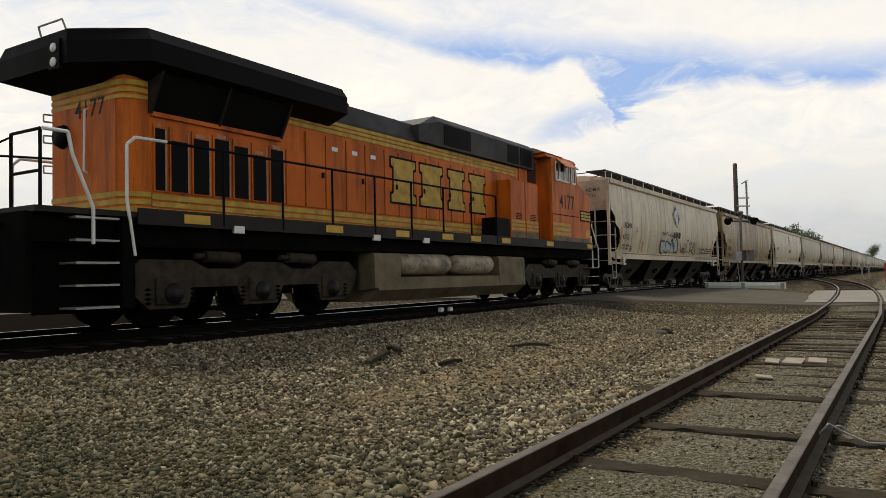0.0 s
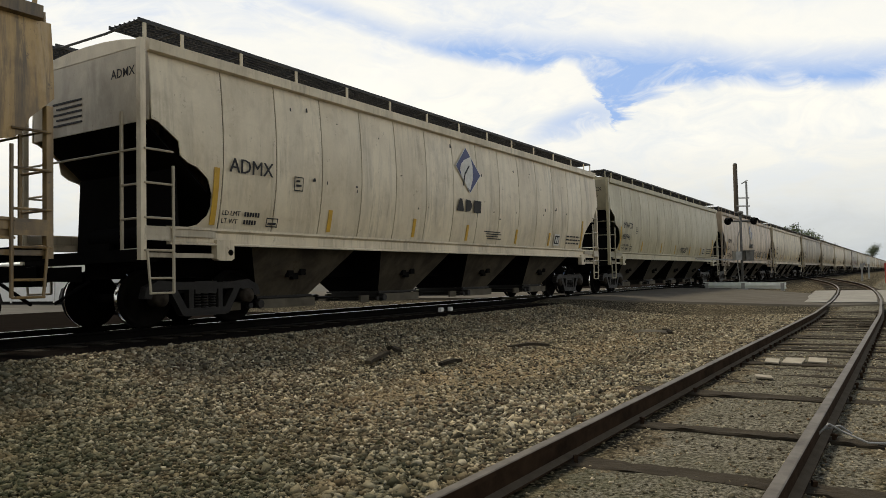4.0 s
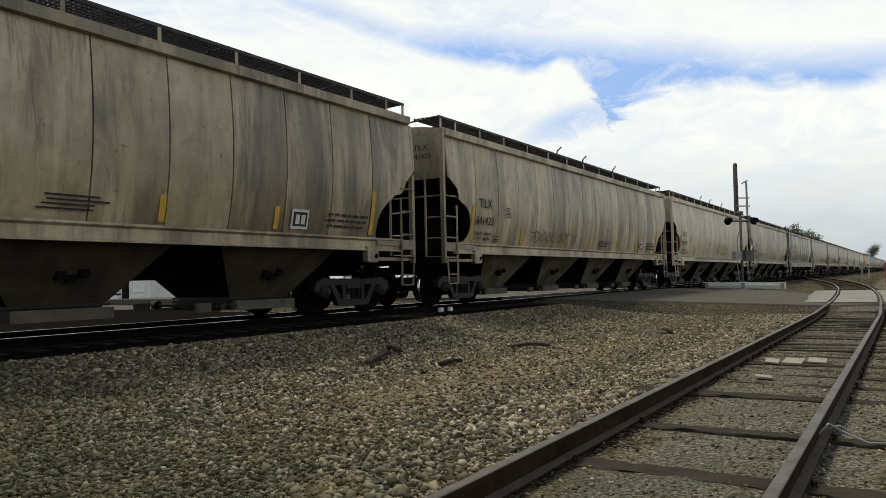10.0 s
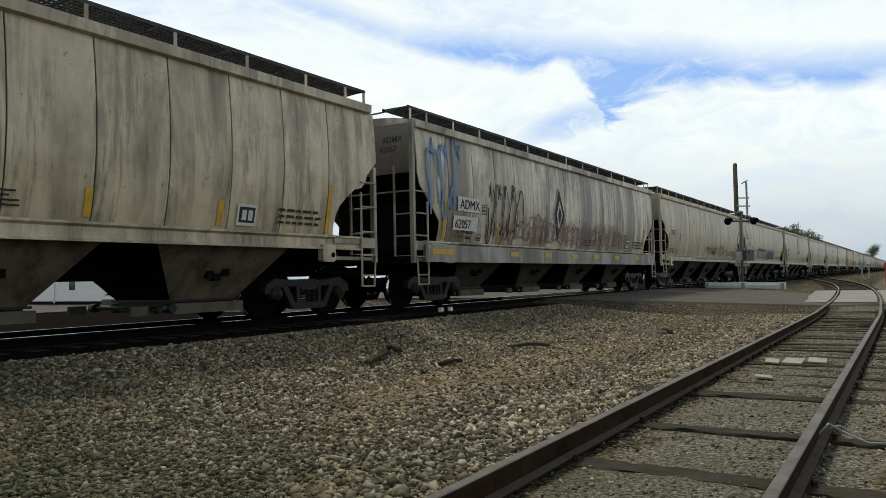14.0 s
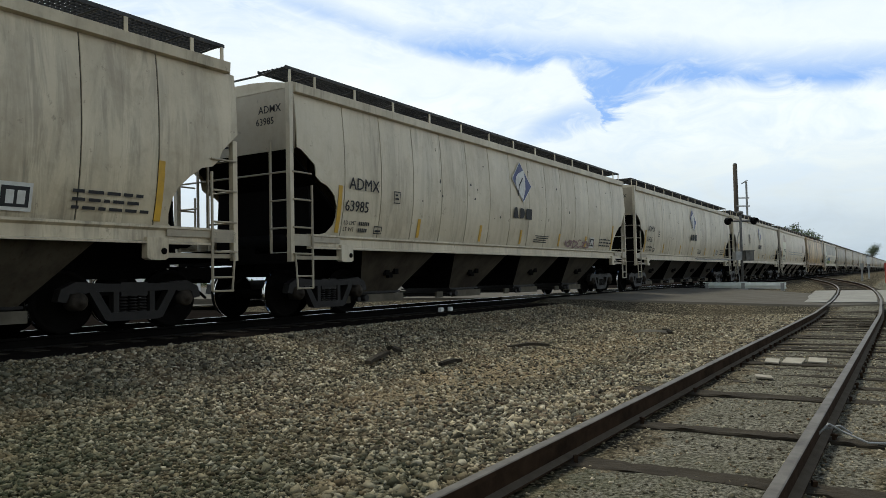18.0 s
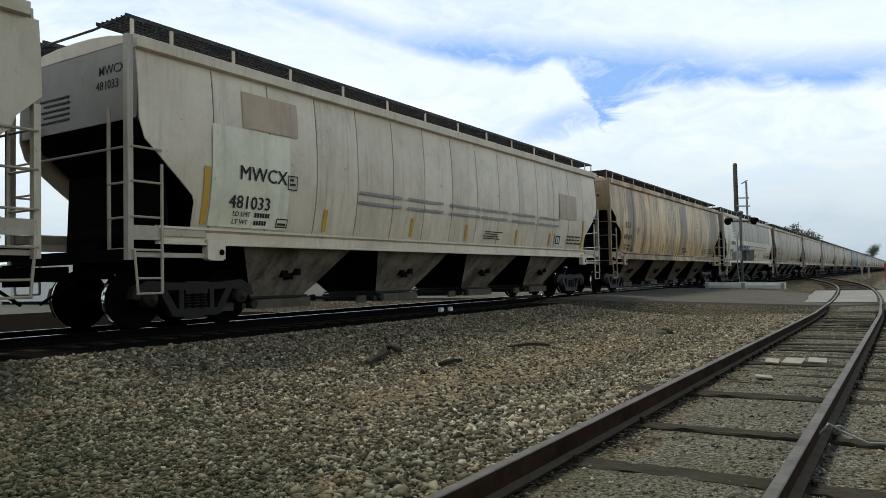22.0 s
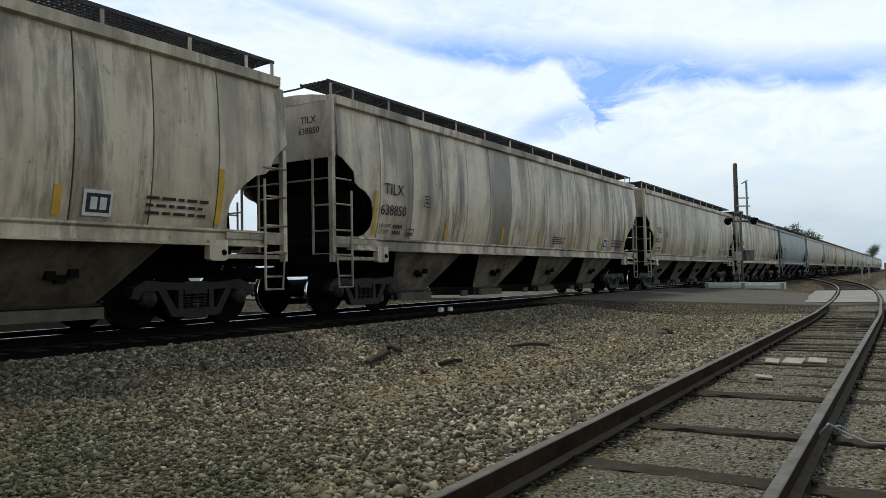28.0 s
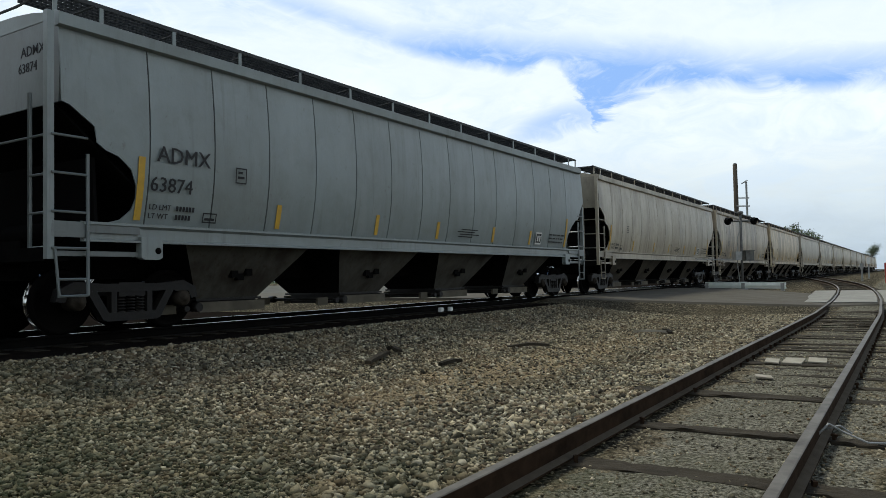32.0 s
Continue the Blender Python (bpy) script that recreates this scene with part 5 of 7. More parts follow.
    # dark filler boxes added above the trucks, with air pipes along them
    for a, b in ((6.85, 12.4), (20.0, 25.3)):
        bm = B()
        box(bm, X(a), X(b), -1.0, 1.0, 0.84, 1.28)
        part("motor_housing", bm, M_UNDER, eng)
        for s in (-1, 1):
            bm = B()
            rod(bm, (X(a), s * 1.3, 1.36), (X(b), s * 1.3, 1.36), 0.03)
            rod(bm, (X(a), s * 1.36, 1.25), (X(b), s * 1.36, 1.28), 0.022)
            part("air_pipe", bm, M_UNDER, eng)
    bm = B()
    box(bm, X(5.3), X(25.9), -0.5, 0.5, 0.45, 1.28)
    part("centre_girder", bm, M_UNDER, eng)
    # trucks
    for name, axles in (("truck", (7.62, 9.5, 11.4)), ("truck", (21.1, 22.95, 24.8))):
        xc = X(axles[1])
        bm = B()
        box(bm, -1.4, 1.4, -0.9, 0.9, 0.55, 0.85)
        tr = part("truck", bm, M_UNDER, eng)
        tr.matrix_basis = pose(xc, 0, 0)
        for s in (-1, 1):
            bm = B()
            y0, y1 = sorted((s * 1.06, s * 1.22))
            top = [(-2.7, 0.86), (-2.45, 1.06), (-1.5, 1.06), (-1.2, 0.92), (-0.6, 0.92), (-0.3, 1.04), (0.5, 1.04), (0.8, 0.92), (1.3, 0.92), (1.6, 1.06), (2.45, 1.06), (2.7, 0.86)]
            low = [(2.6, 0.55), (2.3, 0.30), (1.6, 0.30), (1.45, 0.62), (0.55, 0.62), (0.4, 0.30), (-0.4, 0.30), (-0.55, 0.62), (-1.45, 0.62), (-1.6, 0.30), (-2.3, 0.30), (-2.6, 0.55)]
            prism(bm, top + low, y0, y1)
            part("side_frame", bm, M_FRAME, tr, "dusty cast side frame")
            for x in (-1.9, 0.0, 1.9):
                bm = B()
                box(bm, x - 0.3, x + 0.3, *sorted((s * 1.22, s * 1.26)), 0.36, 0.78)
                bmesh.ops.bevel(bm, geom=bm.edges[:], offset=0.02, segments=1, affect="EDGES")
                part("pedestal", bm, M_FRAME, tr)
                for dx in (-0.42, 0.42):
                    bm = B()
                    for i in range(4):
                        lathe(bm, [(0.36 + 0.07 * i, 0.07), (0.385 + 0.07 * i, 0.10), (0.42 + 0.07 * i, 0.07)], 8, "z")
                        for v in bm.verts[-24:]:
                            v.co.x += x + dx
                            v.co.y += s * 1.15
                    tagged(part("coil_spring", bm, M_UNDER, tr), kind="stuff")
            for ax in axles:
                bm = B()
                lathe(bm, [(s * 1.24, 0.17), (s * 1.29, 0.17), (s * 1.30, 0.11), (s * 1.335, 0.10), (s * 1.345, 0.03)], 16, "y")
                for v in bm.verts:
                    v.co.x += ax - axles[1]
                    v.co.z += 0.533
                part("axle_box", bm, M_GREASE, tr)
            for x in (-0.95, 0.95):
                bm = B()
                rod(bm, (x - 0.35, s * 1.28, 1.12), (x + 0.35, s * 1.28, 1.10), 0.10, 10)
                rod(bm, (x - 0.55, s * 1.28, 1.12), (x - 0.35, s * 1.28, 1.12), 0.05, 8)
                part("brake_cylinder", bm, M_FRAME, tr)
        for ax in axles:
            w = wheelset("wheelset", 0.533, tr)
            w.matrix_basis = pose(ax - axles[1], 0, 0.533)
            w["axle"] = 100 + round(ax - axles[1], 2)
    return eng


# ---- crossing, signals, poles, trees and the ground beyond the train ----
def road():
    r = thing("crossing_road", pose(0, 0, 0), "grey asphalt road crossing both tracks on the level", "road", kind="structure")
    bm = B()
    rows = []
    for y in [-60, -30, -15, -8, -4, -1.5, 0, 0.3, 0.45, 2.3, 2.6, 3.2, 4, 5, 6, 7, 8, 9.2, 10.05]:
        near = 22.3 + (8.6 - y) * 0.74 if y < 8.6 else 22.3
        zs = side_z(30)
        t = min(1.0, max(0.0, (y - SIDE_Y - 0.9) / (D - 2.2 - SIDE_Y - 0.9)))
        z = zs * (1 - t) - 0.06
        rows.append([bm.verts.new((near + d, y, z - drop)) for d, drop in ((-0.25, 0.22), (0, 0.0), (5, -0.015), (10, -0.015), (15, 0), (15.3, 0.22))])
    for p, q in zip(rows, rows[1:]):
        for i in range(5):
            bm.faces.new((p[i], p[i + 1], q[i + 1], q[i]))
    bmesh.ops.recalc_face_normals(bm, faces=bm.faces[:])
    part("asphalt", bm, M_ASPHALT, r)
    bm = B()
    for ya, yb in ((10.3, 11.64), (11.8, 33.9)):
        box(bm, 22.3, 37.3, ya, yb, -0.25, -0.012)
    part("asphalt", bm, M_ASPHALT, r)
    # pale crossing panels at the siding
    for k, (ya, yb) in enumerate(((SIDE_Y + 0.85, SIDE_Y + 1.75), (SIDE_Y - 0.65, SIDE_Y + 0.65), (SIDE_Y - 1.6, SIDE_Y - 0.85))):
        for i in range(5):
            x0 = 28.4 + 2.45 * i
            bm = B()
            v = box(bm, x0, x0 + 2.43, ya, yb, -0.25, 0.0)
            for w in v:
                w.co.z += side_z(w.co.x) + 0.006
                w.co.y += side_y(w.co.x) - SIDE_Y
            part("crossing_panel", bm, M_CONCRETE, r, "pale concrete crossing panel")
    return r


def guard_rail():
    g = thing("guard_rail", pose(0, 0, 0), "low weathered steel guard rail beside the crossing road", "guard rail")
    a, b = Vector((41.0, 9.2, -0.20)), Vector((39.6, 5.1, -0.24))
    d = (b - a)
    n = Vector((-d.y, d.x, 0)).normalized()
    bm = B()
    for z0, z1, off in ((0.05, 0.16, 0.05), (0.16, 0.24, 0.0), (0.24, 0.36, 0.05)):
        vs = [bm.verts.new(p + n * o + Vector((0, 0, z))) for p in (a, b) for o in (off - 0.02, off + 0.05) for z in (z0, z1)]
        for f in ((0, 1, 3, 2), (4, 6, 7, 5), (0, 4, 5, 1), (2, 3, 7, 6), (0, 2, 6, 4), (1, 5, 7, 3)):
            bm.faces.new([vs[i] for i in f])
    bmesh.ops.recalc_face_normals(bm, faces=bm.faces[:])
    part("beam", bm, M_BEAM, g)
    for t in (0.03, 0.5, 0.97):
        p = a + d * t
        bm = B()
        box(bm, p.x - 0.08, p.x + 0.08, p.y - 0.08, p.y + 0.08, p.z - 0.6, p.z + 0.33)
        part("post", bm, M_GREYSTEEL, g)
    return g


def crossing_signal(x, y, z, turn=0.0):
    s = thing("crossing_signal", pose(x, y, z, 0, 0, turn), "grey crossing signal mast with hooded lamps and a relay box", "railway signal")
    bm = B()
    rod(bm, (0, 0, -0.3), (0, 0, 3.9), 0.07, 10)
    part("mast", bm, M_MAST, s)
    bm = B()
    prism(bm, [(-0.2, -0.2), (0.2, -0.2), (0.12, 0.35), (-0.12, 0.35)], -0.2, 0.2)
    part("base", bm, M_GREYSTEEL, s)
    bm = B()
    rod(bm, (0, -0.75, 3.55), (0, 0.75, 3.55), 0.05, 8)
    part("cross_arm", bm, M_MAST, s)
    for yy in (-0.72, 0.72):
        bm = B()
        lathe(bm, [(-0.05, 0.2), (-0.03, 0.2), (-0.02, 0.11), (0.14, 0.11), (0.2, 0.05)], 18, "x")
        for v in bm.verts:
            v.co.y += yy
            v.co.z += 3.55
        lamp = part("lamp", bm, M_LOCOBLACK, s, "black round lamp head")
        bm = B()
        for i in range(7):
            a0, a1 = math.pi * i / 7, math.pi * (i + 1) / 7
            vs = [bm.verts.new((xx, yy + 0.15 * math.cos(a), 3.55 + 0.15 * math.sin(a))) for xx in (-0.05, -0.32) for a in (a0, a1)]
            bm.faces.new((vs[0], vs[1], vs[3], vs[2]))
        bmesh.ops.solidify(bm, geom=bm.faces[:], thickness=0.01)
        part("hood", bm, M_LOCOBLACK, lamp)
    bm = B()
    box(bm, -0.25, 0.2, -0.55, -0.12, 1.45, 1.95)
    box(bm, -0.28, 0.23, -0.58, -0.09, 1.95, 2.0)
    part("relay_box", bm, M_MAST, s)
    bm = B()
    box(bm, -0.2, 0.2, 0.1, 0.42, 1.5, 1.95)
    part("gate_motor", bm, M_GREYSTEEL, s)
    bm = B()
    path_rod(bm, [(0.02, 0.1, 0), (0.05, 0.22, 1.2), (0.03, 0.2, 2.6), (0.0, 0.06, 3.1)], 0.025)
    part("conduit", bm, M_GREYSTEEL, s)
    bm = B()
    lathe(bm, [(3.9, 0.07), (3.95, 0.16), (4.05, 0.14), (4.1, 0.03)], 12, "z")
    part("bell", bm, M_MAST, s)
    for k in range(6):
        bm = B()
        y0 = 0.35 + 0.42 * k
        box(bm, -0.03, 0.03, y0, y0 + 0.42, 1.48 + 0.02 * k, 1.545 + 0.02 * k)
        part("gate_arm", bm, M_GREYSTEEL, s, "lowered pale gate arm piece")
    return s


def utility_pole(x, y, z, h):
    p = thing("utility_pole", pose(x, y, z, 0, 0, 20), "tall dark weathered wooden utility pole", "utility pole")
    bm = B()
    rod(bm, (0, 0, -1), (0.0, 0, h), 0.30, 10, 0, 0.24)
    part("shaft", bm, M_POLE, p)
    bm = B()
    rod(bm, (0, 0, h), (0, 0, h + 0.12), 0.2, 8)
    part("cap", bm, M_GREYSTEEL, p)
    return p


def radio_mast(x, y, z, h):
    p = thing("lattice_mast", pose(x, y, z, 0, 0, 20), "slim grey mast with short cross bars", "mast")
    bm = B()
    rod(bm, (0, 0, -1), (0, 0, h), 0.12, 6)
    part("shaft", bm, M_GREYSTEEL, p)
    for i, (zz, w) in enumerate(((h * 0.98, 0.5), (h * 0.84, 0.9), (h * 0.76, 1.1), (h * 0.66, 1.2))):
        bm = B()
        rod(bm, (-w * 0.2, w, zz), (w * 0.2, -w * 0.3, zz + (0.4 if i == 0 else 0)), 0.07, 6)
        part("cross_bar", bm, M_GREYSTEEL, p)
    return p


def tree(x, y, z, h, spread, seed, gaps=0.4):
    rng = random.Random(seed)
    t = thing("tree", pose(x, y, z), "thin-leaved green tree beyond the railway", "tree", group="trees along the horizon")
    bm = B()
    rod(bm, (0, 0, -0.5), (0.15, 0.1, h * 0.45), h * 0.03, 8, 0, h * 0.018)
    tips = []
    for i in range(9):
        a = rng.uniform(0, 6.28)
        z0 = h * rng.uniform(0.28, 0.46)
        tip = Vector((math.cos(a) * spread * rng.uniform(0.4, 0.95), math.sin(a) * spread * rng.uniform(0.4, 0.95), h * rng.uniform(0.6, 0.95)))
        mid = Vector((tip.x * 0.4, tip.y * 0.4, (z0 + tip.z) / 2))
        rod(bm, (0.1, 0.05, z0), mid, h * 0.013, 6, 0, h * 0.008)
        rod(bm, mid, tip, h * 0.008, 5, 0, h * 0.003)
        tips += [tip, mid.lerp(tip, 0.6)]
    part("trunk", bm, M_BARK, t)
    V, F = [], []
    for tip in tips:
        for i in range(110):
            d = Vector((rng.gauss(0, 1), rng.gauss(0, 1), rng.gauss(0, 0.7))) * spread * 0.19
            c = tip + d
            s = h * rng.uniform(0.009, 0.022)
            u = Vector((rng.uniform(-1, 1), rng.uniform(-1, 1), rng.uniform(-1, 1))).normalized()
            w = u.orthogonal().normalized()
            n = len(V)
            V += [c - u * s, c + w * s * 0.6, c + u * s, c - w * s * 0.6]
            F.append((n, n + 1, n + 2, n + 3))
    me = bpy.data.meshes.new("crown")
    me.from_pydata(V, [], F)
    me.materials.append(M_LEAF)
    c = new("crown", me)
    c.parent = t
    return t


def far_scrub():
    """A low uneven line of far shrubs and trees at the horizon, on both sides of the line."""
    rng = np.random.default_rng(4)
    V, F = [], []
    k = 0
    for i in range(9000):
        if i % 3:
            a = rng.uniform(0.45, 2.4)
            r = rng.uniform(380, 620)
            x, y = r * math.cos(a), r * math.sin(a)
        else:
            x, y = rng.uniform(350, 900), rng.uniform(-160, -6)
        top = 2.0 + 5.0 * max(0.0, noise.noise((x * 0.012, y * 0.02, 2))) + 1.5 * noise.noise((x * 0.06, y * 0.06, 5))
        z = rng.uniform(0, max(0.8, top)) - 0.6
        s = rng.uniform(0.35, 0.9)
        u = rng.normal(size=3)
        u /= np.linalg.norm(u)
        w = np.cross(u, rng.normal(size=3))
        w /= np.linalg.norm(w)
        c = np.array([x, y, z])
        V += [tuple(c - u * s), tuple(c + w * s), tuple(c + u * s), tuple(c - w * s)]
        F.append((k, k + 1, k + 2, k + 3))
        k += 4
    me = bpy.data.meshes.new("far_scrub")
    me.from_pydata(V, [], F)
    me.materials.append(M_LEAF)
    return tagged(new("far_scrub", me), "far line of dark green scrub along the horizon", "shrubs", kind="stuff")


def marker_post(x, y, z, h, m, label, name="marker_post"):
    p = thing(name, pose(x, y, z), label, "post", group="posts beside the siding")
    bm = B()
    box(bm, -0.06, 0.06, -0.06, 0.06, -0.3, h)
    part("stake", bm, M_GREYSTEEL if m is not M_RED else M_RED, p)
    bm = B()
    w = 0.07 if m is M_RED else 0.14
    box(bm, -0.08, 0.08, -w, w, h * 0.72, h)
    part("plate", bm, m, p)
    return p


def litter():
    for i, (x, y, a, w, l) in enumerate(((11.72, 1.72, 4, 0.2, 0.5), (11.82, 1.45, -2, 0.28, 0.55), (11.95, 1.15, 3, 0.25, 0.5), (9.85, 1.55, 12, 0.2, 0.22))):
        bm = B()
        prism(bm, [(-l / 2, -w / 2), (l / 2 - 0.04, -w / 2 + 0.01), (l / 2, w / 2), (-l / 2 + 0.05, w / 2 - 0.01)], 0.0, 0.022, "z")
        bmesh.ops.bevel(bm, geom=bm.edges[:], offset=0.004, segments=1, affect="EDGES")
        o = part("board_scrap", bm, M_BOARD)
        o.matrix_basis = pose(x, y, ground_z(x, y) + 0.025, random.uniform(-3, 3), random.uniform(-3, 0), a)
        tagged(o, "flat broken piece of pale board lying between the rails", "scrap", group="scraps of board")
    # splintered wood on the dirt: bent strips of different length
    for k, (x, y, l, a, m) in enumerate(((8.9, 6.7, 1.3, 23, M_TIE), (9.4, 5.78, 0.55, 2, M_TARTIE), (16.8, 4.62, 0.7, 30, M_TARTIE), (16.6, 4.9, 0.8, 110, M_BOARD), (12.1, 5.8, 0.8, -40, M_TIE),
                                         (9.6, 6.95, 0.5, 60, M_TARTIE))):
        rng = random.Random(k)
        bm = B()
        n, rings = 5, []
        for i in range(n):
            u = i / (n - 1)
            w = 0.055 * (1 - 0.6 * abs(u - 0.4)) * rng.uniform(0.7, 1.2)
            c = Vector(((u - 0.5) * l, rng.uniform(-0.02, 0.02), 0.03 + 0.03 * math.sin(3 * u) + 0.02 * rng.random()))
            rings.append([bm.verts.new(c + Vector((0, p * w, q * 0.025))) for p, q in ((-1, -1), (1, -1), (0.8, 1), (-0.9, 0.8))])
        for p, q in zip(rings, rings[1:]):
            for i in range(4):
                bm.faces.new((p[i], p[(i + 1) % 4], q[(i + 1) % 4], q[i]))
        bm.faces.new(rings[0][::-1])
        bm.faces.new(rings[-1])
        bmesh.ops.recalc_face_normals(bm, faces=bm.faces[:])
        o = part("wood_splinter", bm, m)
        o.matrix_basis = pose(x, y, ground_z(x, y) + 0.005, 0, 0, a)
        tagged(o, "splintered strip of old tie wood lying on the dirt", "wood scrap", group="splinters of tie wood")


def far_lot():
    bm = B()
    for xa, xb, ya, yb in ((-260, 300, 34.0, 180),):
        box(bm, xa, xb, ya, yb, -0.72, -0.58)
    lot = tagged(part("dusty_lot", bm, M_LOT), "bare dusty brown lot beyond the railway", "pavement", kind="structure")
    # added near-black strip: keeps the view under the train dark
    bm = B()
    for xa, xb, yb in ((-120, 22.1, 33.9), (37.6, 420, 33.9)):
        box(bm, xa, xb, D + 2.3, yb, -0.7, -0.50)
    tagged(part("cinder_strip", bm, M_DARKBED), "near-black ground strip added behind the main track", "ground", kind="structure")
    return lot


def parked_car(x, y, turn, paint, label, van=False):
    c = thing("parked_car", pose(x, y, -0.58, 0, 0, turn), label, "car", group="vehicles parked on the lot")
    bm = B()
    if van:
        out = [(-2.5, 0.35), (2.4, 0.35), (2.5, 0.6), (2.45, 1.0), (1.75, 1.15), (1.3, 1.95), (-2.4, 2.0), (-2.5, 1.8)]
    else:
        out = [(-2.2, 0.3), (2.2, 0.3), (2.3, 0.5), (2.2, 0.78), (1.25, 0.9), (0.55, 1.38), (-0.95, 1.42), (-1.7, 0.98), (-2.25, 0.9), (-2.3, 0.6)]
    prism(bm, out, -0.88, 0.88)
    bmesh.ops.bevel(bm, geom=bm.edges[:], offset=0.06, segments=2, affect="EDGES")
    body = part("body", bm, paint, c)
    wins = ([(0.9, 1.25), (1.35, 1.25), (1.1, 1.8), (0.2, 1.8), (0.2, 1.25)],) if van else ([(0.95, 0.93), (0.45, 1.3), (-0.15, 1.32), (-0.15, 0.93)], [(-0.25, 0.93), (-0.25, 1.32), (-0.9, 1.33), (-1.45, 0.97)])
    for w in wins:
        for s in (-1, 1):
            bm = B()
            prism(bm, w, *sorted((s * 0.875, s * 0.892)))
            part("side_window", bm, M_GLASS, body)
    for x0 in (-1.4, 1.4):
        for s in (-1, 1):
            bm = B()
            lathe(bm, [(s * 0.68, 0.30), (s * 0.7, 0.33), (s * 0.86, 0.33), (s * 0.9, 0.29), (s * 0.9, 0.18), (s * 0.87, 0.05)], 18, "y")
            for v in bm.verts:
                v.co.x += x0
                v.co.z += 0.33
            part("wheel", bm, M_LOCOBLACK, c)
    return c


def white_hut():
    """A long white hut on the lot behind the train: plain wall, louvred vent, dark door, framed window."""
    h = thing("white_hut", pose(30, 0, -0.58), "long low white hut with louvred vent and dark door", "hut")
    bm = B()
    box(bm, 0, 4, 40.6, 58.5, 0.22, 2.9)
    wall = part("wall", bm, M_WHITE, h)
    # the shadow along the wall's foot, made as a black strip
    bm = B()
    box(bm, 0.15, 3.9, 40.8, 58.3, 0.0, 0.22)
    part("plinth", bm, M_LOCOBLACK, h, "black strip painted for the shadow under the wall")
    bm = B()
    prism(bm, [(-0.3, 2.9), (4.3, 2.9), (4.3, 3.0), (2.0, 3.5), (-0.3, 3.0)], 40.3, 58.8)
    part("roof", bm, M_BEAM, h)
    for y in (45.2, 51.0, 56.6):
        bm = B()
        box(bm, -0.08, 0.0, y, y + 0.12, 0.1, 2.9)
        part("post", bm, M_WHITE, h)
    for i in range(4):
        bm = B()
        prism(bm, [(-0.01, 0.42 + 0.36 * i), (-0.14, 0.36 + 0.36 * i), (-0.14, 0.48 + 0.36 * i), (-0.01, 0.60 + 0.36 * i)], 43.5, 45.1)
        part("louvre_slat", bm, M_WHITE, h)
        bm = B()
        box(bm, -0.012, -0.002, 43.5, 45.1, 0.60 + 0.36 * i, 0.72 + 0.36 * i)
        part("vent_gap", bm, M_LOCOBLACK, h)
    bm = B()
    box(bm, -0.03, -0.002, 42.65, 43.35, 0.25, 2.25)
    part("door", bm, M_LOCOBLACK, h, "dark open doorway")
    bm = B()
    box(bm, -0.02, -0.002, 48.6, 49.3, 1.0, 1.7)
    part("window", bm, M_GLASS, h)
    bm = B()
    for a, b, c, d in ((41.0, 41.1, 0.8, 1.9), (42.3, 42.4, 0.8, 1.9), (41.1, 42.3, 0.8, 0.9), (41.1, 42.3, 1.8, 1.9)):
        box(bm, -0.05, -0.002, a, b, c, d)
    part("window_frame", bm, M_BEAM, h)
    return h


def low_shed():
    h = thing("low_shed", pose(30, 98, -0.58, 0, 0, -32), "long low pale shed with dark door openings", "shed")
    bm = B()
    box(bm, -14, 14, -3, 3, 0, 2.7)
    part("wall", bm, M_CONCRETE, h)
    bm = B()
    prism(bm, [(-3.3, 2.7), (3.3, 2.7), (0, 3.5)], -14.3, 14.3, "x")
    part("roof", bm, M_GREYSTEEL, h)
    for x in (-10, -5, 3, 9):
        bm = B()
        box(bm, x - 1.2, x + 1.2, -3.04, -3.0, 0, 2.2)
        part("door", bm, M_LOCOGREY, h)
    return h


parked_car(46.7, 51.5, 8, M_WHITE, "white sedan parked on the dusty lot")
parked_car(40.0, 66.0, -25, M_WHITE, "white delivery van parked on the dusty lot", True)
parked_car(41.5, 76.0, 10, M_LOCOGREY, "dark grey sedan parked on the dusty lot")
low_shed()
white_hut()
road()
guard_rail()
crossing_signal(41.6, 7.4, -0.2, 38)
utility_pole(92.0, 16.75, -0.6, 13.9)
radio_mast(88.0, 14.9, -0.6, 11.3)
tree(205, 23.6, -0.6, 13.6, 3.6, 3)
tree(216, 20.6, -0.6, 11.6, 3.0, 8)
tree(430, 15.6, -0.6, 13.5, 4.4, 5)
tree(-60, 120, -0.6, 9.0, 4.2, 12)
tree(-10, 150, -0.6, 10.0, 4.6, 13)
far_scrub()
far_lot()
litter()
marker_post(70.0, 3.2, -0.35, 1.5, M_GREYSTEEL, "short grey marker post beside the siding")
marker_post(80.0, 3.1, -0.35, 2.1, M_WHITE, "pale relay post with a plate beside the siding")
marker_post(62.0, 1.35, -0.4, 1.5, M_RED, "red warning post beside the siding")


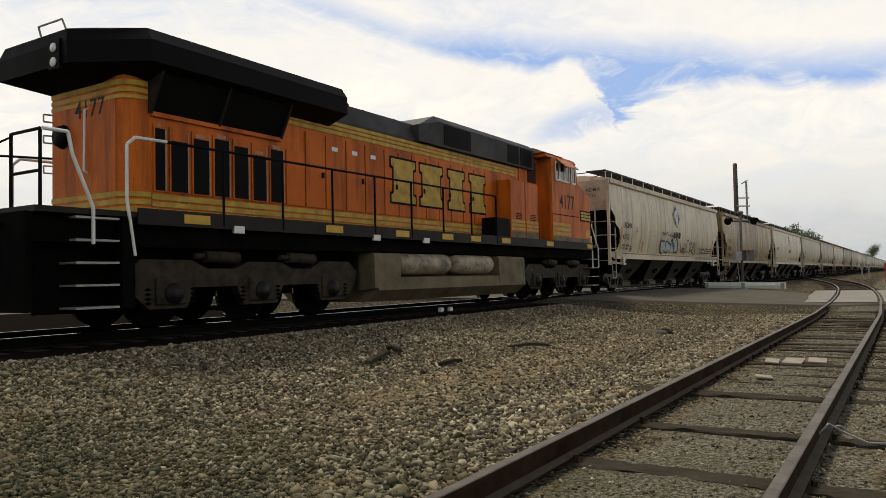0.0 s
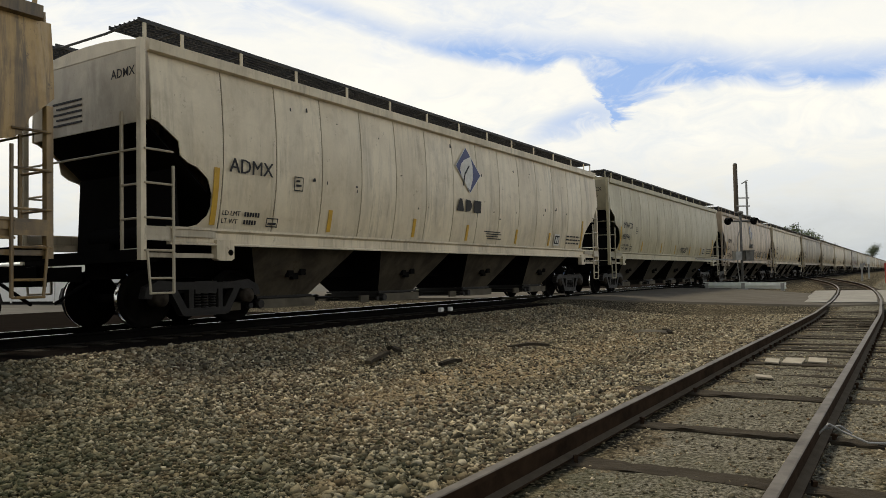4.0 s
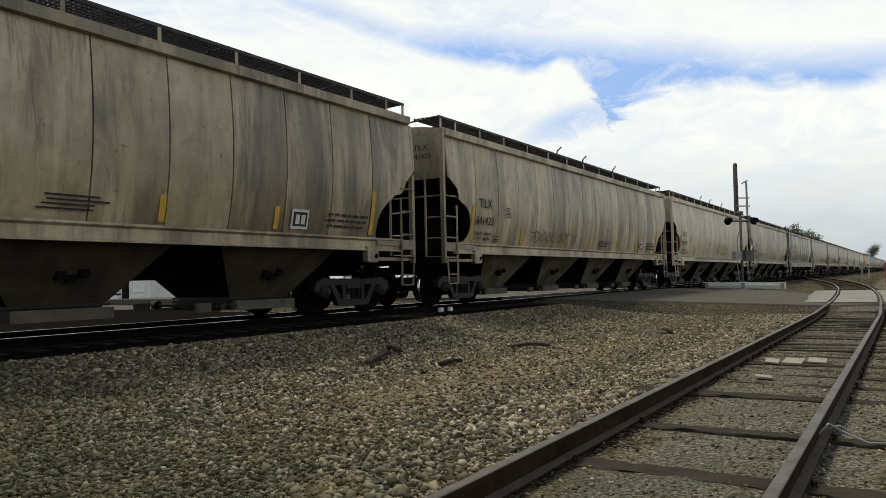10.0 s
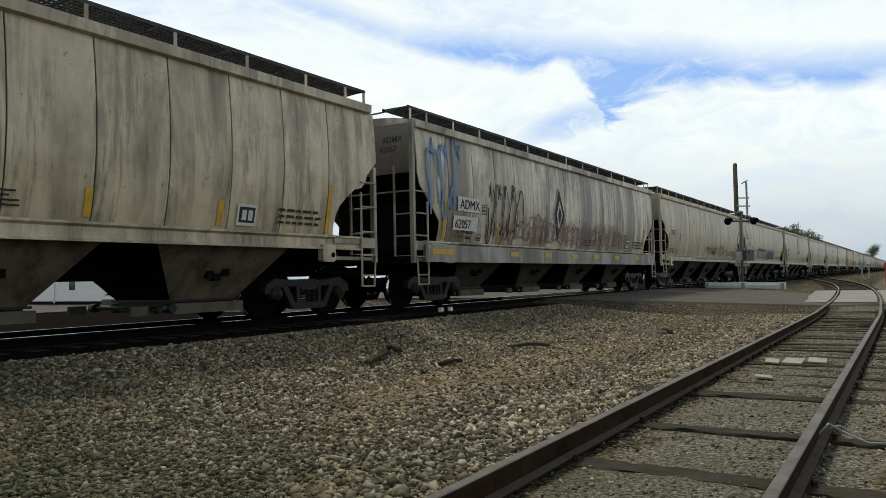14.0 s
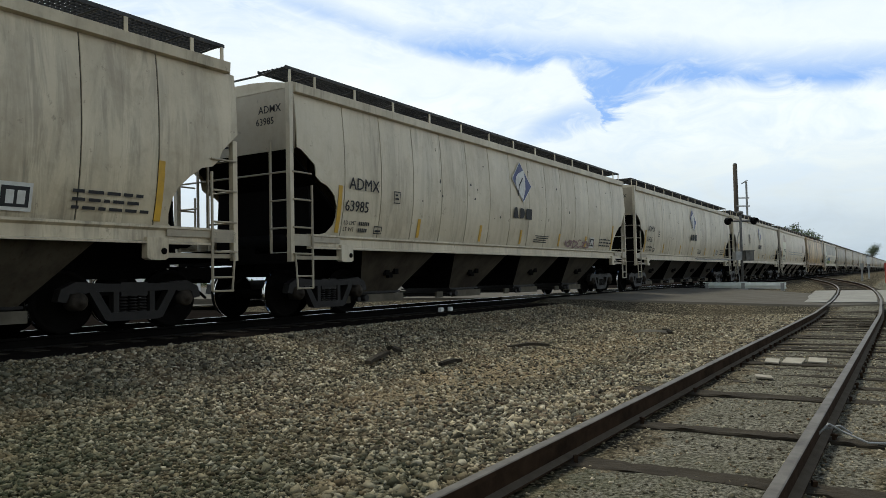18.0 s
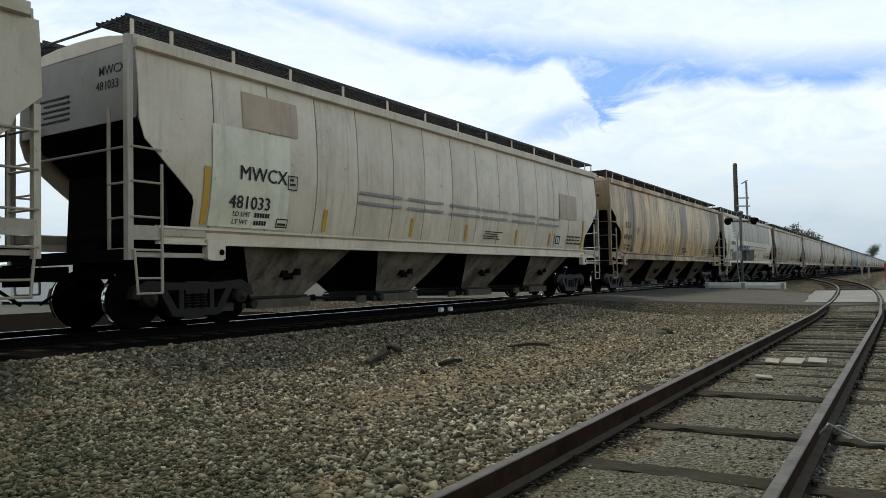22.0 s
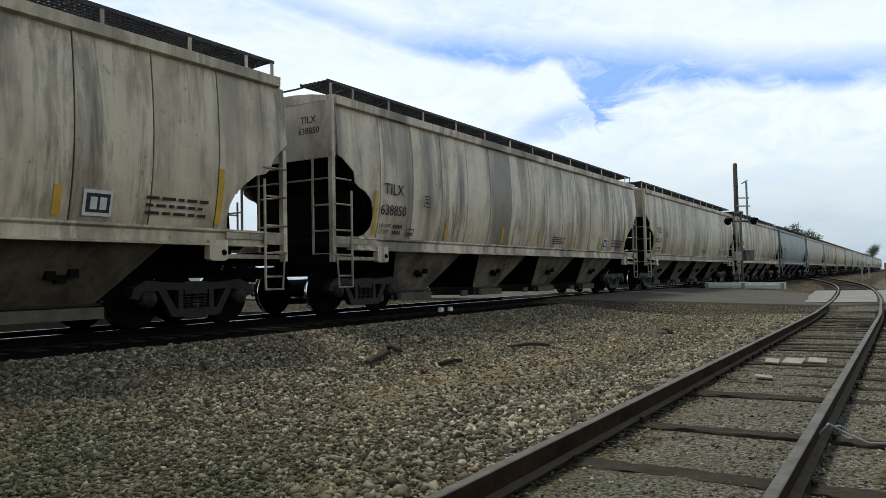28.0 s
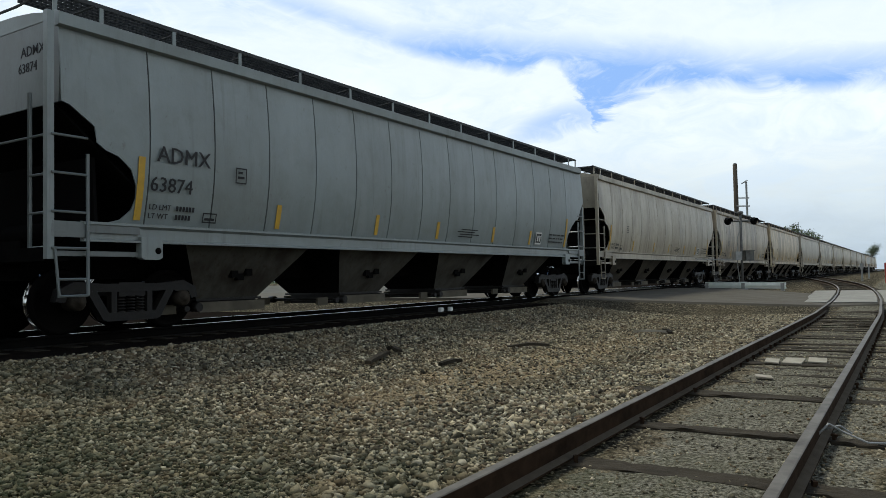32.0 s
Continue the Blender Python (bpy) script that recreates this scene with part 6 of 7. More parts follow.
def trackside_bits():
    """Two pale blocks by the near rail and a loose wire at the siding."""
    for x, y in ((15.9, 10.02), (16.35, 10.02)):
        bm = B()
        box(bm, -0.07, 0.07, -0.05, 0.05, 0, 0.13)
        bmesh.ops.bevel(bm, geom=bm.edges[:], offset=0.015, segments=1, affect="EDGES")
        o = part("marker_block", bm, M_WHITE)
        o.matrix_basis = pose(x, y, -0.19, 0, 0, 5)
        tagged(o, "small pale block beside the foot of the rail", "block", group="marker blocks")
    w = thing("loose_wire", pose(6.35, 0.62, SIDE_Z - 0.13), "pale bent wire hooked over the rail foot", "wire")
    bm = B()
    path_rod(bm, [(0.0, 0.02, 0.0), (0.05, -0.06, 0.09), (0.12, -0.14, 0.03), (0.05, -0.32, -0.03), (0.2, -0.5, -0.05)], 0.008)
    part("strand", bm, M_GREYSTEEL, w)
    bm = B()
    path_rod(bm, [(0.25, 0.0, 0.0), (0.22, -0.12, 0.05), (0.3, -0.2, -0.02)], 0.008)
    part("strand", bm, M_GREYSTEEL, w)


trackside_bits()


# ---- the train ----
V0, ACC, EASE = 14.889, 0.0848, -0.00256    # speed, its slow rise and the easing of that rise


# the train surges and checks a little as its slack runs in and out: seconds, metres
SURGE = ((0, 0), (1, -0.08), (2, -0.05), (3, -0.08), (6, 0.0), (7, -0.05), (8, 0.43), (9, 0.31), (10, -0.09), (11, 0.13), (12, -0.82), (13, 0.23), (14, -0.25),
         (17, 0.21), (18, 0.0), (19, 0.25), (20, 0.13), (21, 0.10), (22, -0.21), (23, 0.02), (24, -0.06), (25, 0.13), (28, -0.13), (29, -0.20), (30, -0.45), (31, 0.24), (32, 0.33))


def run(t):
    """How far the train has come by t seconds."""
    return V0 * t + ACC * t * t / 2 + EASE * t ** 3 / 6 + float(np.interp(t, [p[0] for p in SURGE], [p[1] for p in SURGE]))


PALE, TAN, RUST, GREEN = (0.50, 0.455, 0.365), (0.60, 0.455, 0.26), (0.35, 0.24, 0.092), (0.37, 0.355, 0.26)
# mark, number, paint, streaks
CARS = [("ADMX", "63123", PALE, 0.35), ("TILX", "642595", RUST, 1.0), ("ADMX", "", (0.57, 0.53, 0.44), 0.3), ("MWCX", "480946", GREEN, 0.3),
        ("ADMX", "63517", (0.48, 0.40, 0.315), 0.75), ("TILX", "649844", (0.58, 0.53, 0.41), 0.65), ("TILX", "645850", (0.34, 0.295, 0.205), 0.9),
        ("TILX", "641423", (0.44, 0.385, 0.275), 0.8), ("TILX", "645778", (0.55, 0.50, 0.395), 0.4), ("TILX", "650121", (0.50, 0.46, 0.36), 0.75),
        ("ADMX", "62057", (0.54, 0.515, 0.45), 0.95), ("TILX", "", (0.48, 0.44, 0.35), 0.5), ("TILX", "649997", (0.47, 0.43, 0.34), 0.4),
        ("ADMX", "63985", (0.465, 0.435, 0.36), 0.25), ("ADMX", "63426", (0.48, 0.45, 0.375), 0.3), ("ADMX", "63968", (0.50, 0.47, 0.39), 0.3),
        ("MWCX", "481033", (0.58, 0.54, 0.465), 0.2), ("TILX", "642604", TAN, 1.0), ("MWCX", "480952", (0.62, 0.59, 0.52), 0.15),
        ("CITX", "702136", (0.47, 0.42, 0.33), 0.9), ("TILX", "", (0.49, 0.44, 0.35), 0.8), ("TILX", "638850", (0.53, 0.485, 0.405), 1.0),
        ("TILX", "650311", (0.54, 0.50, 0.41), 0.8), ("TILX", "649910", (0.62, 0.55, 0.44), 1.0), ("ADMX", "63874", (0.165, 0.20, 0.225), 0.12)]


WEATHER = (1.29, 1.20, 1.02)      # yellowed paint: what sun and dust add to the bare paint
# the wagons' lengths differ a little: how far each stands from the even spacing
SHIFT = (-0.01, 0.10, 0.15, 0.13, 0.11, 0.09, 0.30, 0.97, 1.54, 2.30, 2.42, 2.28, 2.15, 2.44, 2.50, 2.81, 3.25, 3.58, 3.94, 4.22, 4.64, 5.06,
         5.34, 5.42, 5.05, 5.24)


def label_of(i, paint, streak):
    if i < len(NOTES) and NOTES[i]:
        return NOTES[i]
    return "dirty grey covered hopper wagon with rusty streaks" if streak > 0.6 else "pale grey covered hopper wagon with a dusty roof"


NOTES = ["pale grey hopper wagon with sprayed bubble letters and blue emblem", "rust-brown hopper wagon heavily streaked with dirt",
         "pale clean hopper wagon with a blue emblem", "greenish grey hopper wagon with small black scribble", "pinkish grey grimy hopper wagon with faded blue emblem",
         "grey hopper wagon with vertical dirt streaks", "brownish grey hopper wagon streaked by rain and dust", "dull tan hopper wagon with dirty streaks",
         "pale grey hopper wagon with outlined scribble along its sill", "pale grey hopper wagon with dark grease streaks",
         "grimy hopper wagon with deep sill, sprayed pink and blue", "greenish grey hopper wagon with black and pink tags",
         "cream hopper wagon sprayed with grey and blue letters", "grey hopper wagon with faint blue emblem", "light grey hopper wagon with blue emblem and wordmark",
         "light grey hopper wagon with blue emblem and scuffs", "grey hopper wagon with ribbed lower sides", "tan hopper wagon streaked with brown grime",
         "grey hopper wagon with lime and blue sprayed letters", "drab grey hopper wagon with dark streaks", "drab dusty hopper wagon", "whitish hopper wagon with black vertical grease streaks",
         "pale hopper wagon with yellowish streaks", "cream hopper wagon stained by long dark streaks", "clean blue-grey hopper wagon with dark lower bays"]


def on_side(me, x0, z0, lift=0.024):
    """Wrap a flat drawing (x right, y up) on the wagon's curved near side."""
    for v in me.vertices:
        z = z0 + v.co.y
        v.co = (x0 - HALF + v.co.x, -(flank(z) + lift + (0.012 if 1.6 < z < 4 else 0)), z)


def side_text(car, body, size, x, z, material, name="lettering", lift=0.024, squeeze=1.0, label="", heavy=0.0):
    cu = bpy.data.curves.new(name, "FONT")
    cu.body, cu.size, cu.resolution_u, cu.offset = body, size, 2, size * heavy
    tmp = bpy.data.objects.new(name, cu)
    scene.collection.objects.link(tmp)
    me = bpy.data.meshes.new_from_object(tmp)
    bpy.data.objects.remove(tmp)
    me.transform(Matrix.Diagonal((squeeze, 1, 1, 1)))
    if not heavy:
        # bolder strokes: the letters three times, a hair apart
        bm = B()
        for d in (-0.013, 0.0, 0.013):
            me.transform(Matrix.Translation((d * size, 0, 0)))
            bm.from_mesh(me)
            me.transform(Matrix.Translation((-d * size, 0, 0)))
        bm.to_mesh(me)
        bm.free()
    on_side(me, x, z, lift)
    if not heavy:
        n = len(me.vertices) // 3
        for v in me.vertices:
            v.co.y -= 0.0012 * (v.index // n)
    me.materials.append(material)
    ob = new(name, me)
    ob.parent = car
    if not heavy:
        ob["kind"] = "stuff"
    if label:
        ob["label"] = label
    return ob


def side_shape(car, name, polys, x, z, material, label="", lift=0.024):
    """Flat outlines (x, z) laid on the near side."""
    V, F = [], []
    for poly in polys:
        n = len(V)
        V += [(a, b, 0) for a, b in poly]
        F.append(tuple(range(n, n + len(poly))))
    me = bpy.data.meshes.new(name)
    me.from_pydata(V, [], F)
    on_side(me, x, z, lift)
    me.materials.append(material)
    ob = new(name, me)
    ob.parent = car
    if len(polys) > 1:
        ob["kind"] = "stuff"
    if label:
        ob["label"] = label
    return ob


def rect(x0, x1, z0, z1):
    return [(x0, z0), (x1, z0), (x1, z1), (x0, z1)]


def frame_rects(x0, x1, z0, z1, w=0.02):
    return [rect(x0, x1, z0, z0 + w), rect(x0, x1, z1 - w, z1), rect(x0, x0 + w, z0 + w, z1 - w), rect(x1 - w, x1, z0 + w, z1 - w)]


def ribbon(points, w):
    out = []
    for (ax, az), (bx, bz) in zip(points, points[1:]):
        d = math.hypot(bx - ax, bz - az) or 1.0
        nx, nz = -(bz - az) / d * w / 2, (bx - ax) / d * w / 2
        out.append([(ax + nx, az + nz), (bx + nx, bz + nz), (bx - nx, bz - nz), (ax - nx, az - nz)])
    return out


def scribble(car, x0, x1, z0, z1, material, seed, letters, w=0.05, label="sprayed scribble that cannot be read"):
    """Loops and strokes of a spray can, none of them a letter."""
    rng = random.Random(seed)
    polys = []
    step = (x1 - x0) / letters
    for i in range(letters):
        cx, cz = x0 + step * (i + 0.5), (z0 + z1) / 2 + rng.uniform(-0.08, 0.08) * (z1 - z0)
        a0, turn = rng.uniform(0, 6.28), rng.choice((-1, 1)) * rng.uniform(3.2, 7.5)
        rx, rz = step * rng.uniform(0.36, 0.6), (z1 - z0) * rng.uniform(0.35, 0.5)
        pts = []
        for k in range(15):
            a = a0 + turn * k / 14
            wob = 1 + 0.25 * math.sin(a * 3 + i)
            pts.append((cx + rx * math.cos(a) * wob, cz + rz * math.sin(a) * wob))
        polys += ribbon(pts, w * rng.uniform(0.7, 1.2))
        if rng.random() < 0.6:
            polys += ribbon([(cx - rx, z0 + rng.uniform(0, .1)), (cx + rng.uniform(-.1, .2), z1), (cx + rx, z0 + rng.uniform(0, .2))], w * 0.8)
    return side_shape(car, "graffiti", polys, 0, 0, material, label, 0.026)


def blobs(car, x0, x1, z0, z1, material, seed, n, label="sprayed colour fill"):
    rng = random.Random(seed)
    polys = []
    step = (x1 - x0) / n
    for i in range(n):
        cx, cz = x0 + step * (i + 0.5), (z0 + z1) / 2
        polys.append([(cx + step * 0.56 * math.cos(a) * (1 + .18 * math.sin(2 * a + i)), cz + (z1 - z0) * 0.5 * math.sin(a) * (1 + .15 * math.cos(3 * a + i)))
                      for a in [2 * math.pi * k / 14 for k in range(14)]])
    return side_shape(car, "graffiti_fill", polys, 0, 0, material, label, 0.021 + 0.0005 * seed % 0.003)


def emblem(car, x, z, fade=False):
    k = 0.6
    edge = [(-k, 0.05), (-0.05, 0.56), (k, -0.08), (0.05, -0.56)]
    side_shape(car, "emblem", [[(a * 1.06, b * 1.06) for a, b in edge]], x, z, M_WHITEINK, "white emblem border", 0.020)
    side_shape(car, "emblem", [edge], x, z, M_BLUE, "blue diamond emblem", 0.023)
    leaf = [(-0.42, -0.02), (-0.36, 0.12), (-0.2, 0.24), (0.16, 0.36), (0.22, 0.1), (0.2, -0.2), (0.04, -0.5), (-0.06, -0.46), (-0.36, -0.2)]
    side_shape(car, "emblem_leaf", [leaf], x, z, M_WHITEINK, "pale leaf shape in the emblem", 0.026)
    side_shape(car, "emblem_vein", ribbon([(-0.3, -0.42), (-0.2, -0.12), (0.05, 0.12)], 0.05), x, z, M_INK, "", 0.029)
    # the wordmark below, as plain blocks
    side_shape(car, "wordmark_block", [[(-0.60, -1.06), (-0.24, -1.06), (-0.36, -0.75), (-0.48, -0.75)]], x, z, M_INK, "dark plain block below the emblem", 0.026)
    side_shape(car, "wordmark_block", [[(-0.16, -1.06), (0.06, -1.04), (0.16, -0.9), (0.06, -0.77), (-0.16, -0.75)]], x, z, M_INK,
               "dark plain block below the emblem", 0.026)
    side_shape(car, "wordmark_block", [rect(0.24, 0.62, -1.06, -0.75)], x, z, M_INK, "dark plain block below the emblem", 0.026)


def paint_patch(car, x0, x1, z0, z1, tone, label):
    """A repainted stretch of the curved side, in the wagon's own kind of paint."""
    V, F, n = [], [], 8
    for j in range(n + 1):
        z = z0 + (z1 - z0) * j / n
        V += [(x0, z, 0), ((x0 + x1) / 2, z, 0), (x1, z, 0)]
    for j in range(n):
        for q in (0, 1):
            a = 3 * j + q
            F.append((a, a + 1, a + 4, a + 3))
    me = bpy.data.meshes.new("paint_patch")
    me.from_pydata(V, [], F)
    on_side(me, 0, 0, 0.010)
    me.materials.append(M_PAINT)
    ob = new("paint_patch", me)
    ob.parent, ob["label"] = car, label
    ob.color = (*[min(0.8, c * k) for c, k in zip(tone, WEATHER)], tone[3])
    return ob


def letter(car, i, mark, number):
    """Marks, stencils, emblem and paint of one wagon."""
    rng = random.Random(90 + i)
    if i < 28:
        if i == 10:
            side_shape(car, "paint_patch", [rect(1.74, 2.95, 1.86, 2.22), rect(1.90, 3.05, 2.34, 2.70)], 0, 0, M_WHITEINK, "white patch behind the marks", 0.019)
        dx = 0.4 if i in (10, 16, 18) else 0.0
        if mark:
            side_text(car, mark, 0.34, 1.60 + dx, 2.50 - dx * 0.25, M_INK, "reporting_mark", label="black stencilled reporting mark")
        if number:
            side_text(car, number, 0.31, 1.50 + dx * 0.8, 2.06 - dx * 0.35, M_INK, "wagon_number", label="black stencilled wagon number")
        if mark:
            m = Euler((radians(90), 0, radians(-90))).to_matrix().to_4x4()
            text_part("end_mark", mark, 0.2, Matrix.Translation((-HALF + 0.147, -0.62, 3.86)) @ m, M_INK, car)
            if number:
                text_part("end_number", number, 0.19, Matrix.Translation((-HALF + 0.147, -0.55, 3.64)) @ m, M_INK, car)
        for z, body in ((1.79, "LD LMT"), (1.66, "LT WT")):
            side_text(car, body, 0.115, 1.52 + dx, z, M_INK, "load_stencil", label="small stencilled load data")
        bars = [rect(2.0 + dx + k * 0.06, 2.045 + dx + k * 0.06, z, z + 0.075) for z, n in ((1.79, 6), (1.66, 5)) for k in range(n)]
        bars += frame_rects(2.52 + dx, 2.80 + dx, 1.64, 1.80) + [rect(2.56 + dx, 2.76 + dx, 1.68, 1.72)]
        side_shape(car, "capacity_data", bars, 0, 0, M_INK, "small stencilled data lines")
        side_shape(car, "stencil_box", frame_rects(3.12, 3.36, 2.32, 2.58) + [rect(3.17, 3.31, 2.40, 2.44), rect(3.17, 3.27, 2.48, 2.52)], 0, 0, M_INK)
        side_shape(car, "lube_plate", [rect(14.95, 15.38, 1.64, 2.0)], 0, 0, M_WHITEINK, "white framed service stencil", 0.021)
        side_shape(car, "lube_square", [rect(14.99, 15.34, 1.69, 1.95)], 0, 0, M_INK, "", 0.025)
        side_shape(car, "lube_mark", [rect(15.05, 15.15, 1.73, 1.90), rect(15.19, 15.29, 1.73, 1.90)], 0, 0, M_WHITEINK, "", 0.027)
        rows = []
        for k in range(3):
            x = 15.9
            while x < 16.95:
                w = rng.uniform(0.08, 0.25)
                rows.append(rect(x, x + w, 1.72 + 0.11 * k, 1.765 + 0.11 * k))
                x += w + 0.05
        for k in range(4):
            rows.append(rect(rng.uniform(10.3, 10.6), rng.uniform(11.1, 11.5), 1.70 + 0.06 * k, 1.725 + 0.06 * k))
        side_shape(car, "service_stencil", rows, 0, 0, M_INK, "small stencilled lines")
        y0 = 0
        bm = B()
        for k in range(5):
            box(bm, -HALF + 0.135, -HALF + 0.148, 0.15, 0.95 - 0.1 * (k % 2), 3.66 - 0.09 * k, 3.69 - 0.09 * k)
        tagged(part("end_stencil", bm, M_INK, car, "small stencilled lines"), kind="stuff")
    if mark == "ADMX" and i != 10 and i != 24:
        emblem(car, 9.45, 3.40)
    if i == 0:
        blobs(car, 6.8, 9.8, 1.62, 2.3, M_SPRAYPALE, 1, 4)
        scribble(car, 6.8, 9.8, 1.62, 2.3, M_INK, 1, 4, 0.07)
        scribble(car, 10.2, 13.2, 1.64, 2.25, M_INK, 2, 5, 0.05)
        scribble(car, 13.7, 15.9, 1.68, 2.0, M_SPRAYDARK, 3, 4, 0.04)
        scribble(car, 6.9, 8.9, 2.4, 2.55, M_INK, 4, 6, 0.03)
    if i == 3:
        scribble(car, 10.5, 11.7, 1.7, 1.95, M_INK, 5, 4, 0.04)
    if i == 4:
        scribble(car, 2.9, 6.2, 1.66, 2.05, M_INK, 6, 11, 0.035)
        scribble(car, 6.4, 8.6, 1.68, 1.95, M_INK, 36, 9, 0.025)
        scribble(car, 10.2, 16.6, 1.7, 2.15, M_SPRAYDARK, 7, 9, 0.05)
    if i == 5:
        scribble(car, 4.4, 5.6, 1.75, 2.1, M_SPRAYPINK, 8, 3, 0.05)
    if i == 7:
        scribble(car, 4.6, 8.2, 1.72, 2.04, M_INK, 9, 9, 0.02)
    if i == 8:
        scribble(car, 7.0, 12.2, 1.7, 2.35, M_INK, 10, 10, 0.018)
        scribble(car, 16.05, 16.75, 2.45, 2.95, M_SPRAYPINK, 40, 4, 0.03, "brown sprayed round figure")
        side_shape(car, "graffiti", [rect(-0.3, 0.3, -0.02, 0.06), rect(-0.26, 0.26, -0.14, -0.06), rect(-0.22, 0.22, -0.26, -0.18), rect(-0.14, 0.14, -0.38, -0.3)], 16.4, 2.32, M_INK)
    if i in (7, 8):
        for x in (8.1, 10.4, 13.6):
            bm = B()
            path_rod(bm, [(x - HALF, -0.9, 4.5), (x - HALF + 0.1, -0.95, 4.95), (x - HALF + 0.42, -0.95, 5.12)], 0.025)
            part("hatch_bar", bm, M_GRATE, car, "bent hatch bar standing up from the roof")
    if i == 9:
        scribble(car, 3.5, 6.0, 1.68, 2.1, M_SPRAYDARK, 11, 6, 0.03)
        scribble(car, 3.9, 5.0, 1.72, 2.05, M_YELLOW, 12, 3, 0.035)
    if i == 10:
        bm = B()
        box(bm, 0.35 - HALF, HALF - 0.35, -1.66, -1.58, 1.06, 1.46)
        part("sill_girder", bm, M_PAINT, car, "deep weathered side girder").color = (0.3, 0.28, 0.235, 1.0)
        for x in (0.6, 4.6, 6.9, 9.0, 11.0, 13.2, 15.6):
            bm = B()
            box(bm, x - HALF, x - HALF + (1.0 if x < 1 else 0.5), -1.672, -1.66, 1.24, 1.37)
            part("reflector_strip", bm, M_YELLOW, car, "yellow reflective strip")
        dia = [(-0.42, 0.0), (0, 0.85), (0.42, 0.0), (0, -0.85)]
        for sc, m, l in ((1.08, M_WHITEINK, 0.022), (1.0, M_INK, 0.025), (0.55, M_WHITEINK, 0.028), (0.35, M_INK, 0.031)):
            side_shape(car, "emblem", [[(a * sc, b * sc) for a, b in dia]], 8.2, 2.6, m, "black and white diamond emblem", l)
        scribble(car, 0.5, 2.2, 2.3, 4.0, M_SPRAYBLUE, 14, 3, 0.07)
        scribble(car, 4.0, 15.0, 1.66, 2.3, M_SPRAYPINK, 15, 26, 0.045)
        scribble(car, 6.0, 14.0, 1.66, 2.5, M_SPRAYPINK, 35, 17, 0.035)
        scribble(car, 3.4, 5.6, 1.7, 3.2, M_INK, 16, 5, 0.05)
    if i == 11:
        scribble(car, 9.0, 12.0, 1.72, 2.1, M_INK, 17, 5, 0.04)
        scribble(car, 12.3, 13.6, 1.66, 2.3, M_INK, 18, 3, 0.04)
        scribble(car, 13.5, 16.6, 1.66, 2.05, M_SPRAYPINK, 19, 5, 0.045)
    if i == 12:
        strokes = ribbon([(0.42, 3.72), (1.0, 3.80)], 0.04) + ribbon([(0.72, 3.78), (0.76, 3.48), (0.52, 3.42)], 0.04)
        strokes += ribbon([(0.90, 3.58), (1.36, 3.50), (1.30, 3.30), (0.98, 3.28), (1.40, 3.05), (1.25, 2.92), (0.90, 3.02), (0.98, 3.52)], 0.04)
        strokes += ribbon([(1.46, 3.42), (1.52, 2.70)], 0.04) + ribbon([(1.42, 3.05), (1.90, 3.30), (1.86, 3.02)], 0.04) + ribbon([(1.44, 2.98), (2.05, 2.98)], 0.04)
        side_shape(car, "graffiti", strokes, 0, 0, M_INK, "thin black sprayed tag that cannot be read", 0.026)
        blobs(car, 5.7, 9.0, 1.66, 2.3, M_SPRAYPALE, 4, 5)
        scribble(car, 5.5, 9.2, 1.64, 2.4, M_SPRAYDARK, 21, 9, 0.06)
        blobs(car, 9.7, 13.2, 1.62, 2.25, M_SPRAYPINK, 5, 4)
        scribble(car, 9.6, 13.3, 1.62, 2.35, M_SPRAYBLUE, 22, 6, 0.06)
        scribble(car, 9.6, 13.3, 1.62, 2.35, M_INK, 23, 5, 0.06)
        scribble(car, 2.2, 5.0, 1.6, 1.78, M_SPRAYBLUE, 24, 5, 0.05)
        scribble(car, 1.6, 3.0, 1.62, 1.9, M_SPRAYPINK, 25, 3, 0.06)
    if i == 13:
        scribble(car, 12.8, 15.4, 1.62, 1.85, M_SPRAYPINK, 26, 5, 0.05)
    if i in (2, 13, 14, 15):
        chips = []
        for k in range(26):
            x, z, w, h = rng.uniform(3.0, 16.5), rng.choice((rng.uniform(2.9, 3.9), rng.uniform(2.2, 2.8))), rng.uniform(0.02, 0.09), rng.uniform(0.02, 0.10)
            chips.append([(x, z), (x + w, z + rng.uniform(-.02, .02)), (x + w * 0.8, z + h), (x + w * 0.2, z + h * 0.8)])
        side_shape(car, "paint_chips", chips, 0, 0, M_INK, "dark chips in the paint", 0.022)
    if i == 15:
        scribble(car, 5.0, 5.6, 2.6, 3.3, M_INK, 27, 3, 0.05)
    if i == 16:
        paint_patch(car, 1.45, 3.18, 1.6, 3.25, (0.68, 0.64, 0.55, 0.15), "paler repainted panel")
        paint_patch(car, 2.1, 3.4, 3.28, 3.9, (0.36, 0.28, 0.20, 0.2), "brownish repainted patch")
        paint_patch(car, 15.2, 16.6, 2.5, 3.3, (0.42, 0.345, 0.27, 0.3), "brownish repainted patch")
    if i == 18:
        paint_patch(car, 1.5, 3.3, 1.6, 3.2, (0.74, 0.71, 0.64, 0.05), "paler repainted panel")
        for a, b in zip(SEAMS[2:], SEAMS[3:-1]):
            paint_patch(car, a + 0.03, b - 0.03, 2.78, 4.12, (0.36, 0.345, 0.30, 0.35), "darker unwashed upper panel")
